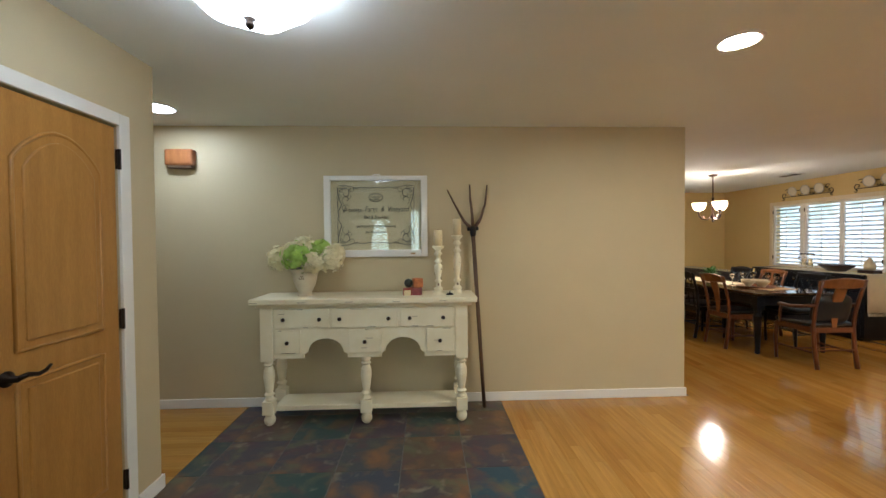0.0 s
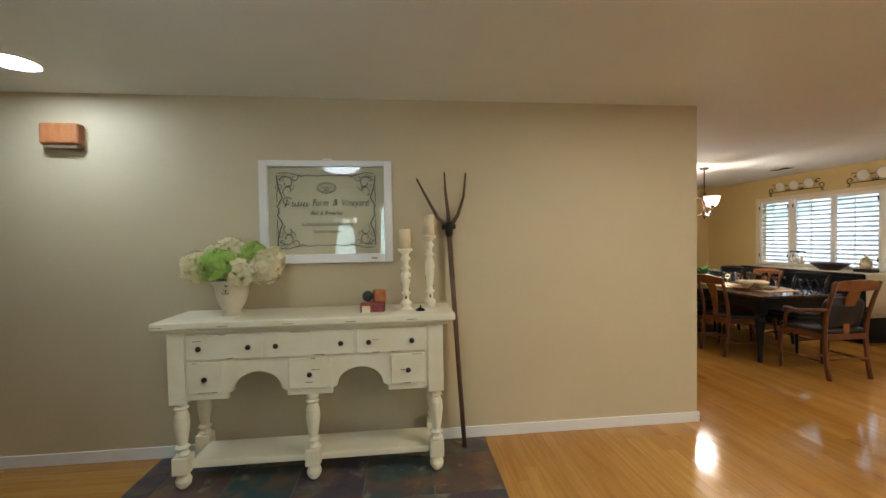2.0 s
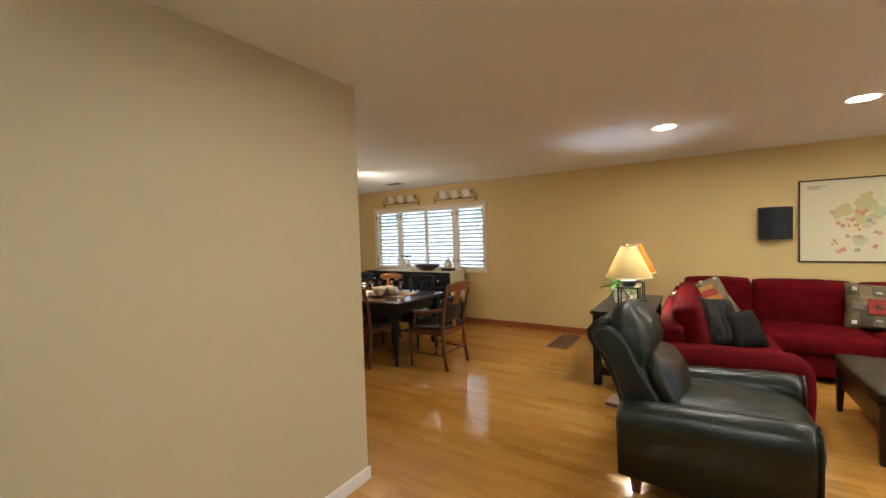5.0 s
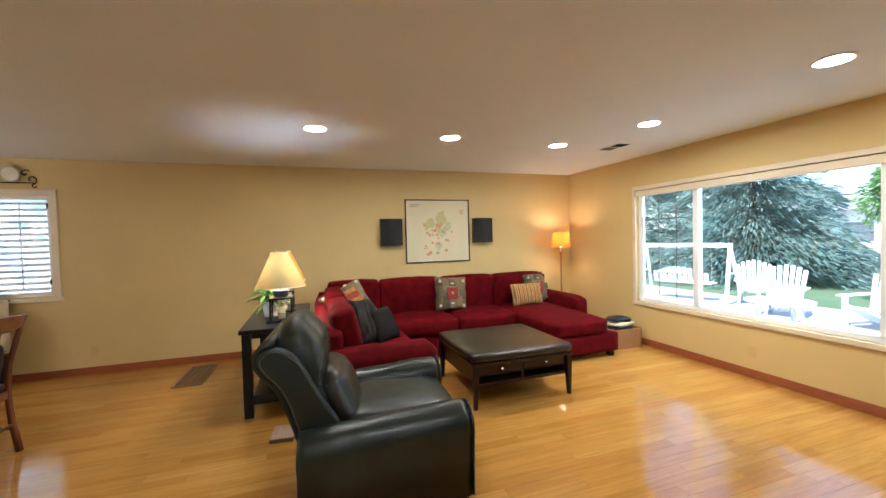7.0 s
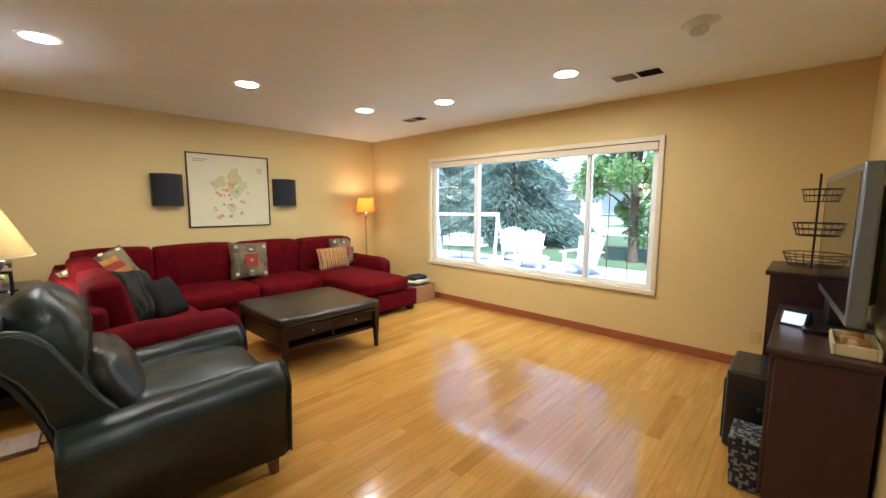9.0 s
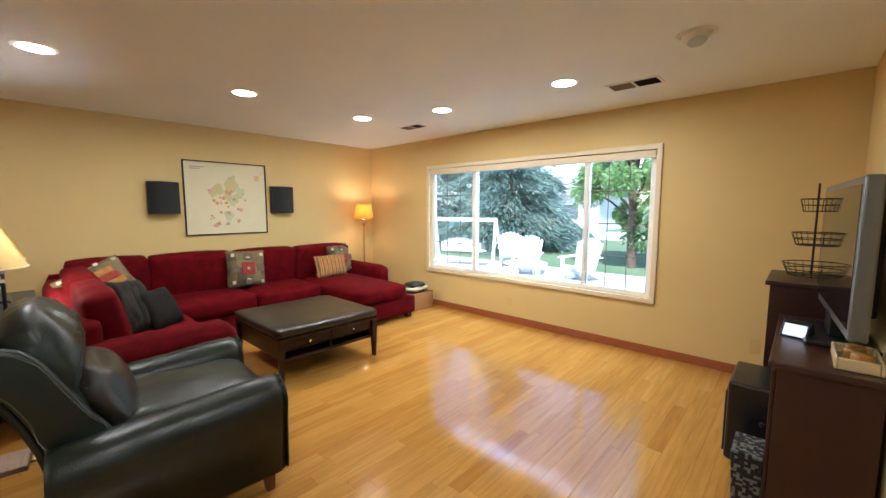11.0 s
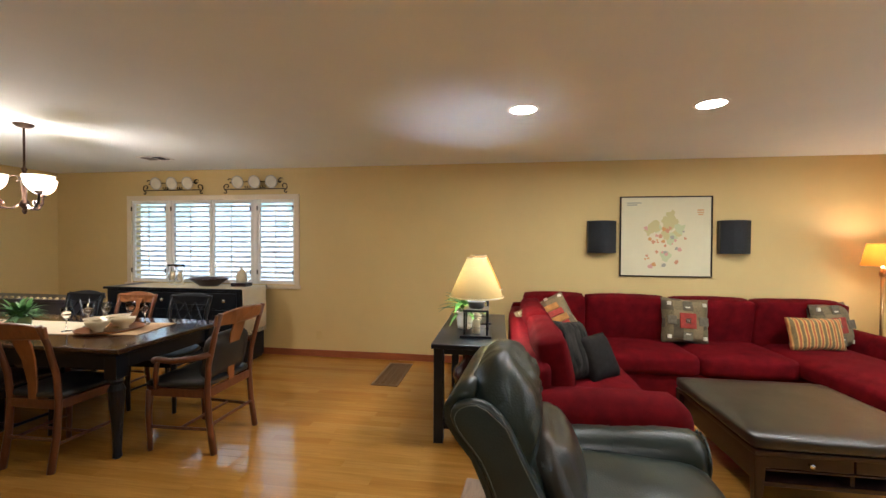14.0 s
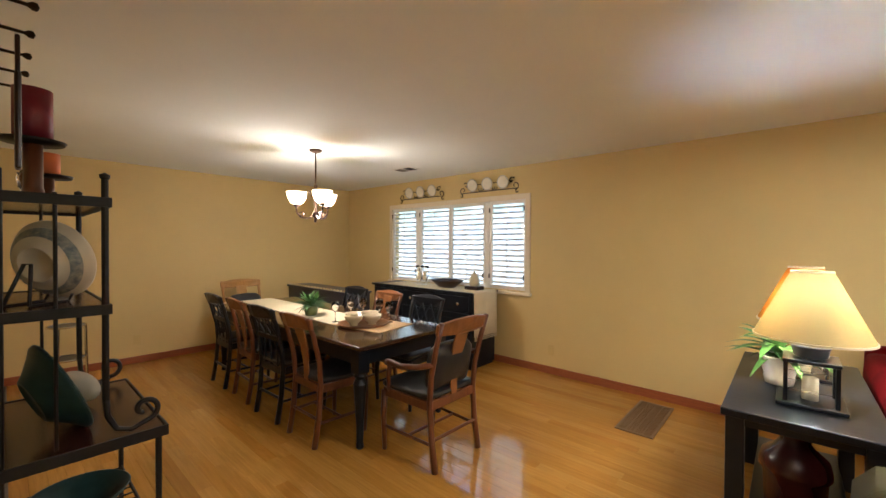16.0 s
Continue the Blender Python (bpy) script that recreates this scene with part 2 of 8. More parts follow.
def slate_material():
    m = bpy.data.materials.new("slate")
    m.use_nodes = True
    nt = m.node_tree
    n, l = nt.nodes, nt.links
    b = n["Principled BSDF"]
    rnd = n.new("ShaderNodeObjectInfo").outputs["Random"]
    geo = n.new("ShaderNodeNewGeometry")
    off = n.new("ShaderNodeVectorMath")
    off.operation = "MULTIPLY_ADD"
    l.new(rnd, off.inputs[0])
    off.inputs[1].default_value = (31, 17, 9)
    l.new(geo.outputs["Position"], off.inputs[2])
    base = n.new("ShaderNodeValToRGB")
    e = base.color_ramp.elements
    e[0].color, e[1].color = (0.026, 0.072, 0.105, 1), (0.080, 0.060, 0.060, 1)
    e.new(0.3).color = (0.072, 0.045, 0.054, 1)
    e.new(0.5).color = (0.028, 0.074, 0.070, 1)
    e.new(0.7).color = (0.110, 0.072, 0.046, 1)
    e.new(0.85).color = (0.052, 0.064, 0.072, 1)
    l.new(rnd, base.inputs["Fac"])

    def patches(scale, shift, lo, hi, colour, below):
        """Clouded mineral staining of one colour laid over what lies below."""
        mv = n.new("ShaderNodeVectorMath")
        mv.operation = "ADD"
        mv.inputs[1].default_value = shift
        l.new(off.outputs["Vector"], mv.inputs[0])
        cl = n.new("ShaderNodeTexNoise")
        cl.inputs["Scale"].default_value, cl.inputs["Detail"].default_value, cl.inputs["Distortion"].default_value = scale, 8, 0.35
        l.new(mv.outputs["Vector"], cl.inputs["Vector"])
        mr = n.new("ShaderNodeMapRange")
        mr.inputs["From Min"].default_value, mr.inputs["From Max"].default_value = lo, hi
        l.new(cl.outputs["Fac"], mr.inputs["Value"])
        mx = n.new("ShaderNodeMix")
        mx.data_type = "RGBA"
        l.new(mr.outputs["Result"], mx.inputs["Factor"])
        l.new(below, mx.inputs["A"])
        mx.inputs["B"].default_value = (*colour, 1)
        return mx.outputs["Result"]
    col = patches(4.6, (0, 0, 0), 0.50, 0.70, (0.20, 0.105, 0.048), base.outputs["Color"])
    col = patches(6.5, (7, 3, 1), 0.52, 0.70, (0.115, 0.120, 0.072), col)
    col = patches(5.2, (2, 9, 5), 0.52, 0.70, (0.095, 0.050, 0.060), col)
    col = patches(8.0, (5, 1, 8), 0.60, 0.78, (0.26, 0.235, 0.17), col)
    l.new(col, b.inputs["Base Color"])
    b.inputs["Roughness"].default_value = 0.40
    b.inputs["Specular IOR Level"].default_value = 0.32
    cleft = n.new("ShaderNodeTexNoise")
    cleft.inputs["Scale"].default_value, cleft.inputs["Detail"].default_value = 9, 9
    l.new(off.outputs["Vector"], cleft.inputs["Vector"])
    bp = n.new("ShaderNodeBump")
    bp.inputs["Strength"].default_value, bp.inputs["Distance"].default_value = 0.30, 0.010
    l.new(cleft.outputs["Fac"], bp.inputs["Height"])
    l.new(bp.outputs["Normal"], b.inputs["Normal"])
    return m


WALL = mat("wall_paint", (0.635, 0.475, 0.190), 0.62, var=0.03, scale=1.4, bump=0.10, bump_scale=140)
HALLWALL = mat("hall_paint", (0.555, 0.468, 0.288), 0.6, var=0.03, scale=1.4, bump=0.10, bump_scale=140)
CEIL = mat("ceiling_paint", (0.80, 0.825, 0.80), 0.8, var=0.025, scale=1.1, bump=0.12, bump_scale=110)
TRIM = mat("white_trim", (0.78, 0.76, 0.70), 0.38, var=0.03, scale=3, bump=0.02)
CASING = mat("cream_casing", (0.70, 0.60, 0.42), 0.42, var=0.03, scale=3, bump=0.02)
BASEWOOD = mat("stained_baseboard", (0.30, 0.085, 0.030), 0.35, var=0.2, scale=5, stretch=(2, 2, 30), bump=0.03)
OAKDOOR = mat("oak_door", (0.43, 0.215, 0.048), 0.36, color2=(0.35, 0.165, 0.034), scale=2.2, stretch=(9, 9, 1.0), bump=0.05, bump_scale=40, fine=0.25)
ALDER = mat("red_oak", (0.42, 0.17, 0.055), 0.4, color2=(0.30, 0.11, 0.035), scale=4, stretch=(6, 6, 1.2), fine=0.2)
CHAIRWOOD = mat("chair_wood", (0.150, 0.050, 0.019), 0.34, color2=(0.085, 0.028, 0.012), scale=4, stretch=(7, 7, 1.3), bump=0.04, fine=0.2)
CHAIRLIGHT = mat("chair_splat_wood", (0.26, 0.100, 0.030), 0.32, color2=(0.17, 0.062, 0.020), scale=4, stretch=(7, 7, 1.3), bump=0.04, fine=0.2)
GOLDWOOD = mat("golden_chair_wood", (0.45, 0.24, 0.06), 0.38, color2=(0.36, 0.18, 0.045), scale=4, stretch=(7, 7, 1.3), fine=0.2)
BLACKPAINT = mat("black_paint", (0.008, 0.010, 0.014), 0.30, var=0.25, scale=6, bump=0.04, bump_scale=30, spec=0.3)
ESPRESSO = mat("espresso_wood", (0.028, 0.011, 0.008), 0.28, color2=(0.014, 0.006, 0.005), scale=4, stretch=(2, 8, 8), bump=0.03, spec=0.35)
TABLETOP = mat("table_top_wood", (0.060, 0.026, 0.013), 0.16, color2=(0.035, 0.015, 0.009), scale=3, stretch=(9, 1.0, 9), coat=0.4, rough_var=0.06)
LEATHER = mat("green_black_leather", (0.0095, 0.0145, 0.0125), 0.35, color2=(0.019, 0.025, 0.0175), scale=4, bump=0.16, bump_scale=120, rough_var=0.09, spec=0.42)
LEATHERSEAM = mat("seam_thread", (0.075, 0.078, 0.062), 0.7, var=0.2, scale=60)
BLACKLEATHER = mat("black_seat_leather", (0.014, 0.015, 0.017), 0.35, var=0.2, scale=7, bump=0.15, bump_scale=120)
OTTOMAN = mat("brown_leather_top", (0.026, 0.021, 0.014), 0.30, color2=(0.016, 0.013, 0.009), scale=6, bump=0.15, bump_scale=120, rough_var=0.06)
REDFABRIC = mat("red_chenille", (0.118, 0.0024, 0.0048), 0.88, color2=(0.068, 0.0014, 0.0030), scale=9, bump=0.30, bump_scale=200, spec=0.08, fine=0.25)
CREAM = mat("cream_distressed", (0.83, 0.77, 0.57), 0.48, color2=(0.76, 0.68, 0.46), scale=5, bump=0.08, bump_scale=40, fine=0.15)
WORN = mat("worn_wood_edge", (0.16, 0.10, 0.055), 0.6, var=0.2, scale=20)
IRON = mat("black_iron", (0.016, 0.015, 0.015), 0.45, metal=0.6, var=0.2, scale=20, bump=0.05)
BRONZE = mat("oil_bronze", (0.030, 0.020, 0.014), 0.38, metal=0.8, var=0.2, scale=15)
COPPER = mat("bronze_chandelier", (0.055, 0.030, 0.019), 0.36, metal=0.8, var=0.2, scale=15)
CHROME = mat("brushed_nickel", (0.62, 0.60, 0.56), 0.25, metal=1.0, var=0.05)
BRASS = mat("lamp_brass", (0.45, 0.30, 0.13), 0.3, metal=1.0, var=0.1)
BLACKGLOSS = mat("black_plastic", (0.010, 0.011, 0.013), 0.28, var=0.1, scale=9, bump=0.02)
GRILLE = mat("speaker_cloth", (0.012, 0.014, 0.018), 0.75, var=0.15, scale=40, bump=0.2, bump_scale=400)
GLASS = glass("window_glass")
CLEAR = glass("clear_glass")
WHITEPLASTIC = mat("almond_plastic", (0.60, 0.44, 0.16), 0.4, var=0.02)
BARMETAL = mat("bronze_grille_bar", (0.16, 0.14, 0.11), 0.5, var=0.05)
VINYL = mat("white_vinyl", (0.80, 0.80, 0.78), 0.35, var=0.02)
SHUTTER = mat("shutter_paint", (0.80, 0.78, 0.72), 0.4, var=0.02, scale=4)
SHADECREAM = shade_cloth("cream_shade", (0.55, 0.46, 0.25), (0.066, 0.046, 0.013))
SHADEORANGE = shade_cloth("amber_shade", (0.55, 0.24, 0.04), (0.25, 0.084, 0.0058))
CANGLOW = glow("downlight_glow", (1.0, 0.87, 0.68), CAN_GLOW)
HALLCANGLOW = glow("hall_downlight_glow", (0.86, 0.93, 1.0), CAN_GLOW * 0.22)
CHANGLOW = glow("frosted_glass_lit", (1.0, 0.74, 0.44), CHANDELIER_GLOW)
HALLGLOW = glow("alabaster_lit", (0.93, 0.97, 1.0), HALL_GLOW)
LINEN = mat("cream_linen", (0.70, 0.62, 0.43), 0.85, var=0.05, scale=6, bump=0.2, bump_scale=260)
SLATE = slate_material()
GROUT = mat("grey_grout", (0.14, 0.14, 0.13), 0.8, var=0.2, scale=20, bump=0.2)
OAK_TONES = [(0.374, 0.170, 0.027), (0.445, 0.224, 0.039), (0.409, 0.198, 0.032), (0.485, 0.258, 0.052), (0.436, 0.216, 0.037), (0.458, 0.235, 0.044), (0.392, 0.180, 0.029)]
OAKPIECE = boards("oak_boards", "object", OAK_TONES, (38, 2.2, 38))
OAKREST = boards("oak_boards_joined", "island", OAK_TONES, (38, 2.2, 38))
OAKHALL = boards("oak_boards_hallway", "object", OAK_TONES, (2.2, 38, 38))

# ---- the shell ----
XE, YS, YN, XW, YH, XC = 6.945, -1.70, 8.73, 1.13, 3.83, 2.73
H, XP, YP, YF, XFAR = 2.44, -1.17, 2.70, -0.85, -4.6
T = 0.14


def structure(name, bm, material, label, category):
    return solo(name, bm, material, label, category, kind="structure")


def wall_with_hole(axis, at, thick, a0, a1, holes, z1=H):
    """A wall slab along x or y at 'at', of given thickness, with rectangular openings (a0, a1, z0, z1)."""
    pieces = []
    cuts = sorted(holes)
    pos = a0
    spans = []
    for h0, h1, z0, zt in cuts:
        spans.append((pos, h0, 0, z1))
        spans.append((h0, h1, 0, z0))
        spans.append((h0, h1, zt, z1))
        pos = h1
    spans.append((pos, a1, 0, z1))
    for s0, s1, b0, b1 in spans:
        if s1 - s0 > 1e-4 and b1 - b0 > 1e-4:
            lo, hi = min(at, at + thick), max(at, at + thick)
            pieces.append(box(s0, s1, lo, hi, b0, b1) if axis == "x" else box(lo, hi, s0, s1, b0, b1))
    return merge(*pieces)


SW = (2.49, 5.54, 0.555, 2.01)      # large south window opening: x0, x1, z0, z1
EW = (5.10, 7.52, 0.92, 2.04)       # east window opening: y0, y1, z0, z1
CDY0, CDY1 = 1.82, 2.43
FDX0, FDX1 = -1.05, -0.11            # front door
structure("wall_south", wall_with_hole("x", YS, -T, XW - T, XE + T, [(SW[0], SW[1], SW[2], SW[3])]), WALL, "warm beige painted wall with a wide picture window", "wall")
structure("wall_east", wall_with_hole("y", XE, T, YS, YN, [(EW[0], EW[1], EW[2], EW[3])]), WALL, "long warm beige wall with a shuttered window", "wall")
structure("wall_north", box(XC - T, XE + T, YN, YN + T, 0, H), WALL, "plain pale beige dining room end wall", "wall")
structure("wall_dining_west", box(XC - T, XC, YH + T, YN, 0, H), WALL, "plain beige dining room side wall", "wall")
structure("wall_hall", box(XFAR, XC, YH, YH + T, 0, H), HALLWALL, "beige hall wall behind the console table", "wall")
structure("wall_living_west", box(XW - T, XW, YS, 0.55, 0, H), WALL, "beige wall behind the television cabinet", "wall")
structure("wall_closet", wall_with_hole("y", XP, -T, YF, YP, [(CDY0, CDY1, 0.0, 2.03)]), HALLWALL, "beige hall wall with a panelled door", "wall")
structure("wall_passage", box(XFAR, XP - T, YP - T, YP, 0, H), HALLWALL, "beige wall along the side passage", "wall")
structure("wall_passage_end", box(XFAR - T, XFAR, YP - T, YH + T, 0, H), HALLWALL, "plain beige wall closing the passage", "wall")
structure("wall_front", wall_with_hole("x", YF, -T, XP - T, XW - T, [(FDX0, FDX1, 0.0, 2.06), (0.06, 0.22, 0.1, 2.06)]), HALLWALL, "beige entry wall with the front door", "wall")
structure("wall_closet_back", box(XP - 0.9, XP - 0.8, YF, YP - T, 0, H), HALLWALL, "plain wall closing the closet", "wall")
structure("ceiling", merge(box(XFAR - T, XE + T, YS - T, YN + T, H, H + 0.12)), CEIL, "flat off-white painted ceiling with light texture", "ceiling")
structure("roof", box(XFAR - 0.4, XE + 0.55, YS - 0.6, YN + 0.5, H + 0.13, H + 0.3), GROUT, "plain dark roof slab above the ceiling", "roof")

# ---- baseboards ----


def baseboard(name, x0, x1, y0, y1, h, material, label):
    structure(name, merge(box(x0, x1, y0, y1, 0, h, 0.004, 2)), material, label, "baseboard")


BW = "reddish stained wood baseboard along the wall"
WW = "white painted baseboard along the hall wall"
baseboard("baseboard_south", XW, XE - 0.016, YS, YS + 0.014, 0.085, BASEWOOD, BW)
baseboard("baseboard_east", XE - 0.014, XE, YS, YN - 0.016, 0.085, BASEWOOD, BW)
baseboard("baseboard_north", XC, XE, YN - 0.014, YN, 0.085, BASEWOOD, BW)
baseboard("baseboard_dining_west", XC, XC + 0.014, YH + 0.02, YN - 0.016, 0.085, BASEWOOD, BW)
baseboard("baseboard_living_west", XW, XW + 0.014, YS + 0.016, 0.55, 0.085, BASEWOOD, BW)
baseboard("baseboard_hall", XFAR, XC + 0.014, YH - 0.014, YH, 0.08, TRIM, WW)
baseboard("baseboard_closet", XP, XP + 0.014, CDY1 + 0.08, YP + 0.014, 0.08, TRIM, WW)
baseboard("baseboard_passage", XFAR, XP, YP, YP + 0.014, 0.08, TRIM, WW)

# ---- large south window: frame, casing, two sliders with grilles and a fixed pane ----
win = structure("window_south", merge(
    box(SW[0] - 0.042, SW[0] + 0.005, YS - 0.005, YS + 0.02, SW[2] - 0.042, SW[3] + 0.045, 0.005),
    box(SW[1] - 0.005, SW[1] + 0.042, YS - 0.005, YS + 0.02, SW[2] - 0.042, SW[3] + 0.045, 0.005),
    box(SW[0] - 0.042, SW[1] + 0.042, YS - 0.004, YS + 0.021, SW[3] - 0.005, SW[3] + 0.045, 0.005),
    box(SW[0] - 0.042, SW[1] + 0.042, YS - 0.004, YS + 0.026, SW[2] - 0.042, SW[2] + 0.005, 0.005)), CASING, "wide picture window with cream casing and white vinyl frame", "window")
FY0, FY1 = YS - 0.10, YS - 0.04
M1, M2 = 4.72, 3.19
part("window_frame", merge(
    box(SW[0] + 0.001, SW[0] + 0.05, FY0, FY1, SW[2] + 0.001, SW[3] - 0.001, 0.006), box(SW[1] - 0.05, SW[1] - 0.001, FY0, FY1, SW[2] + 0.001, SW[3] - 0.001, 0.006),
    box(SW[0] + 0.05, SW[1] - 0.05, FY0, FY1, SW[2] + 0.001, SW[2] + 0.05, 0.006), box(SW[0] + 0.05, SW[1] - 0.05, FY0, FY1, SW[3] - 0.05, SW[3] - 0.001, 0.006)), VINYL, win, "white vinyl window frame")
for mx, hw in ((M1, 0.030), (M2, 0.020)):
    part("mullion", box(mx - hw, mx + hw, FY0 - 0.004, FY1 + 0.01, SW[2] + 0.05, SW[3] - 0.05, 0.006), VINYL, win)
part("window_blind_box", box(SW[0] + 0.01, SW[1] - 0.01, YS - 0.035, YS + 0.018, SW[3] - 0.085, SW[3] - 0.012, 0.008), CASING, win, "cream roller blind cassette, blind rolled up")
for p0, p1 in ((SW[0] + 0.05, M2 - 0.020), (M2 + 0.020, M1 - 0.030), (M1 + 0.030, SW[1] - 0.05)):
    pane = part("pane", box(p0, p1, FY0 + 0.02, FY0 + 0.026, SW[2] + 0.05, SW[3] - 0.05), GLASS, win)
    pane.visible_shadow = False
for p0, p1, nv in ((SW[0] + 0.05, M2 - 0.020, 3), (M1 + 0.030, SW[1] - 0.05, 3)):
    for k in range(1, 4):
        z = SW[2] + 0.05 + (SW[3] - SW[2] - 0.1) * k / 4
        part("grille_bar", box(p0, p1, FY0 + 0.027, FY0 + 0.034, z - 0.005, z + 0.005), BARMETAL, win, "thin bronze glazing bar")
    for k in range(1, nv):
        x = p0 + (p1 - p0) * k / nv
        part("grille_bar", box(x - 0.004, x + 0.004, FY0 + 0.0275, FY0 + 0.0335, SW[2] + 0.05, SW[3] - 0.05), BARMETAL, win, "thin bronze glazing bar")
    part("sash", merge(box(p0, p0 + 0.016, FY0 + 0.010, FY1 - 0.006, SW[2] + 0.05, SW[3] - 0.05, 0.004), box(p1 - 0.016, p1, FY0 + 0.010, FY1 - 0.006, SW[2] + 0.05, SW[3] - 0.05, 0.004)), VINYL, win)

# ---- east window with plantation shutters ----
ew = structure("window_east", merge(
    box(XE - 0.02, XE + 0.005, EW[0] - 0.06, EW[0] + 0.005, EW[2] - 0.05, EW[3] + 0.06, 0.005),
    box(XE - 0.02, XE + 0.005, EW[1] - 0.005, EW[1] + 0.06, EW[2] - 0.05, EW[3] + 0.06, 0.005),
    box(XE - 0.021, XE + 0.004, EW[0] - 0.06, EW[1] + 0.06, EW[3] - 0.005, EW[3] + 0.06, 0.005)), CASING, "white window with four louvred plantation shutters", "window")
part("window_sill", box(XE - 0.045, XE + 0.004, EW[0] - 0.08, EW[1] + 0.08, EW[2] - 0.055, EW[2] - 0.012, 0.008), CASING, ew, "cream wooden window sill")
ep = part("pane", box(XE + 0.09, XE + 0.096, EW[0], EW[1], EW[2], EW[3]), GLASS, ew)
ep.visible_shadow = False
for s0, s1 in ((5.10, 5.635), (5.70, 6.305), (6.305, 6.91), (6.965, 7.52)):
    sh = part("shutter", merge(
        box(XE + 0.005, XE + 0.035, s0 + 0.002, s0 + 0.038, EW[2], EW[3], 0.004), box(XE + 0.005, XE + 0.035, s1 - 0.038, s1 - 0.002, EW[2], EW[3], 0.004),
        box(XE + 0.006, XE + 0.034, s0 + 0.038, s1 - 0.038, EW[2], EW[2] + 0.05, 0.004), box(XE + 0.006, XE + 0.034, s0 + 0.038, s1 - 0.038, EW[3] - 0.05, EW[3], 0.004)), SHUTTER, ew, "louvred shutter panel, slats open")
    for k in range(15):
        z = EW[2] + 0.085 + k * 0.0675
        part("slat", moved(box(-0.028, 0.028, s0 + 0.041, s1 - 0.041, -0.004, 0.004, 0.003, 1), pose(XE + 0.02, 0, z, 0, -27, 0)), SHUTTER, sh)
    part("tilt_rod", box(XE - 0.014, XE - 0.006, (s0 + s1) / 2 - 0.005, (s0 + s1) / 2 + 0.005, EW[2] + 0.07, EW[3] - 0.07, 0.002), SHUTTER, sh)
for y0, y1 in ((5.637, 5.698), (6.912, 6.963)):
    part("mullion", box(XE + 0.002, XE + 0.09, y0, y1, EW[2], EW[3], 0.004), SHUTTER, ew)
for y in (5.12, 5.62, 5.72, 6.89, 6.98, 7.50):
    for z in (1.08, 1.92):
        part("hinge", box(XE - 0.028, XE - 0.0205, y - 0.008, y + 0.008, z - 0.03, z + 0.03, 0.002), BRONZE, ew)

# ---- panelled closet door in the hall ----
door = structure("door_closet", box(XP - 0.045, XP - 0.008, CDY0 + 0.004, CDY1 - 0.004, 0.008, 2.02, 0.003), OAKDOOR, "closed oak door with an arched upper panel", "door")


def arch_outline(y0, y1, z0, z1, rise, n=14):
    pts = [(y0, z0), (y1, z0)]
    for i in range(n + 1):
        t = i / n
        pts.append((y1 + (y0 - y1) * t, z1 + rise * math.sin(math.pi * t) ** 0.8))
    return pts


def door_panel(y0, y1, z0, z1, rise):
    out = extrude_poly(arch_outline(y0, y1, z0, z1, rise), 0.006, 0.004)
    inn = extrude_poly(arch_outline(y0 + 0.035, y1 - 0.035, z0 + 0.035, z1 - 0.03, rise * 0.95), 0.013, 0.006)
    turn = Matrix(((0, 1, 0, 0), (1, 0, 0, 0), (0, 0, 1, 0), (0, 0, 0, 1)))
    bm = merge(out, inn)
    moved(bm, turn)
    bmesh.ops.reverse_faces(bm, faces=bm.faces[:])
    return moved(bm, pose(XP - 0.0085, 0, 0))


PY0, PY1 = CDY0 + 0.105, CDY1 - 0.105
for z0, z1, rise, lab in ((1.02, 1.765, 0.135, "raised panel with an arched top"), (0.24, 0.90, 0.0, "raised lower panel")):
    pan = part("door_panel", door_panel(PY0, PY1, z0, z1, rise), OAKDOOR, door, lab)
    ol = arch_outline(PY0, PY1, z0, z1, rise)
    ol = ol + ol[:2]
    part("panel_molding", tube([(XP - 0.007, y, z) for y, z in ol], 0.009, 8), OAKDOOR, pan, smooth=True)
dh = part("door_handle", moved(lathe([(0.001, 0), (0.030, 0), (0.030, 0.006), (0.014, 0.012), (0.012, 0.045), (0.001, 0.045)], 16), pose(XP - 0.006, CDY0 + 0.065, 0.93, 0, 90, 0)), BRONZE, door, "oil-rubbed bronze lever handle", smooth=True)
part("lever", tube([(XP + 0.036, CDY0 + 0.065, 0.93), (XP + 0.040, CDY0 + 0.10, 0.937), (XP + 0.040, CDY0 + 0.14, 0.925), (XP + 0.040, CDY0 + 0.17, 0.93), (XP + 0.039, CDY0 + 0.195, 0.947)], 0.011, 8, 0.006), BRONZE, dh, smooth=True)
for z in (0.22, 1.05, 1.86):
    part("hinge", merge(box(XP - 0.006, XP + 0.006, CDY1 - 0.006, CDY1 + 0.014, z - 0.05, z + 0.05, 0.002), tube([(XP + 0.010, CDY1 + 0.002, z - 0.052), (XP + 0.010, CDY1 + 0.002, z + 0.052)], 0.008)), BRONZE, door, "black hinge")
trim = structure("trim_closet_door", merge(
    box(XP - 0.004, XP + 0.016, CDY1, CDY1 + 0.07, 0, 2.092, 0.004), box(XP - 0.004, XP + 0.016, CDY0 - 0.075, CDY0, 0, 2.092, 0.004),
    box(XP - 0.003, XP + 0.017, CDY0, CDY1, 2.03, 2.092, 0.004)), TRIM, "white painted door casing", "door casing")

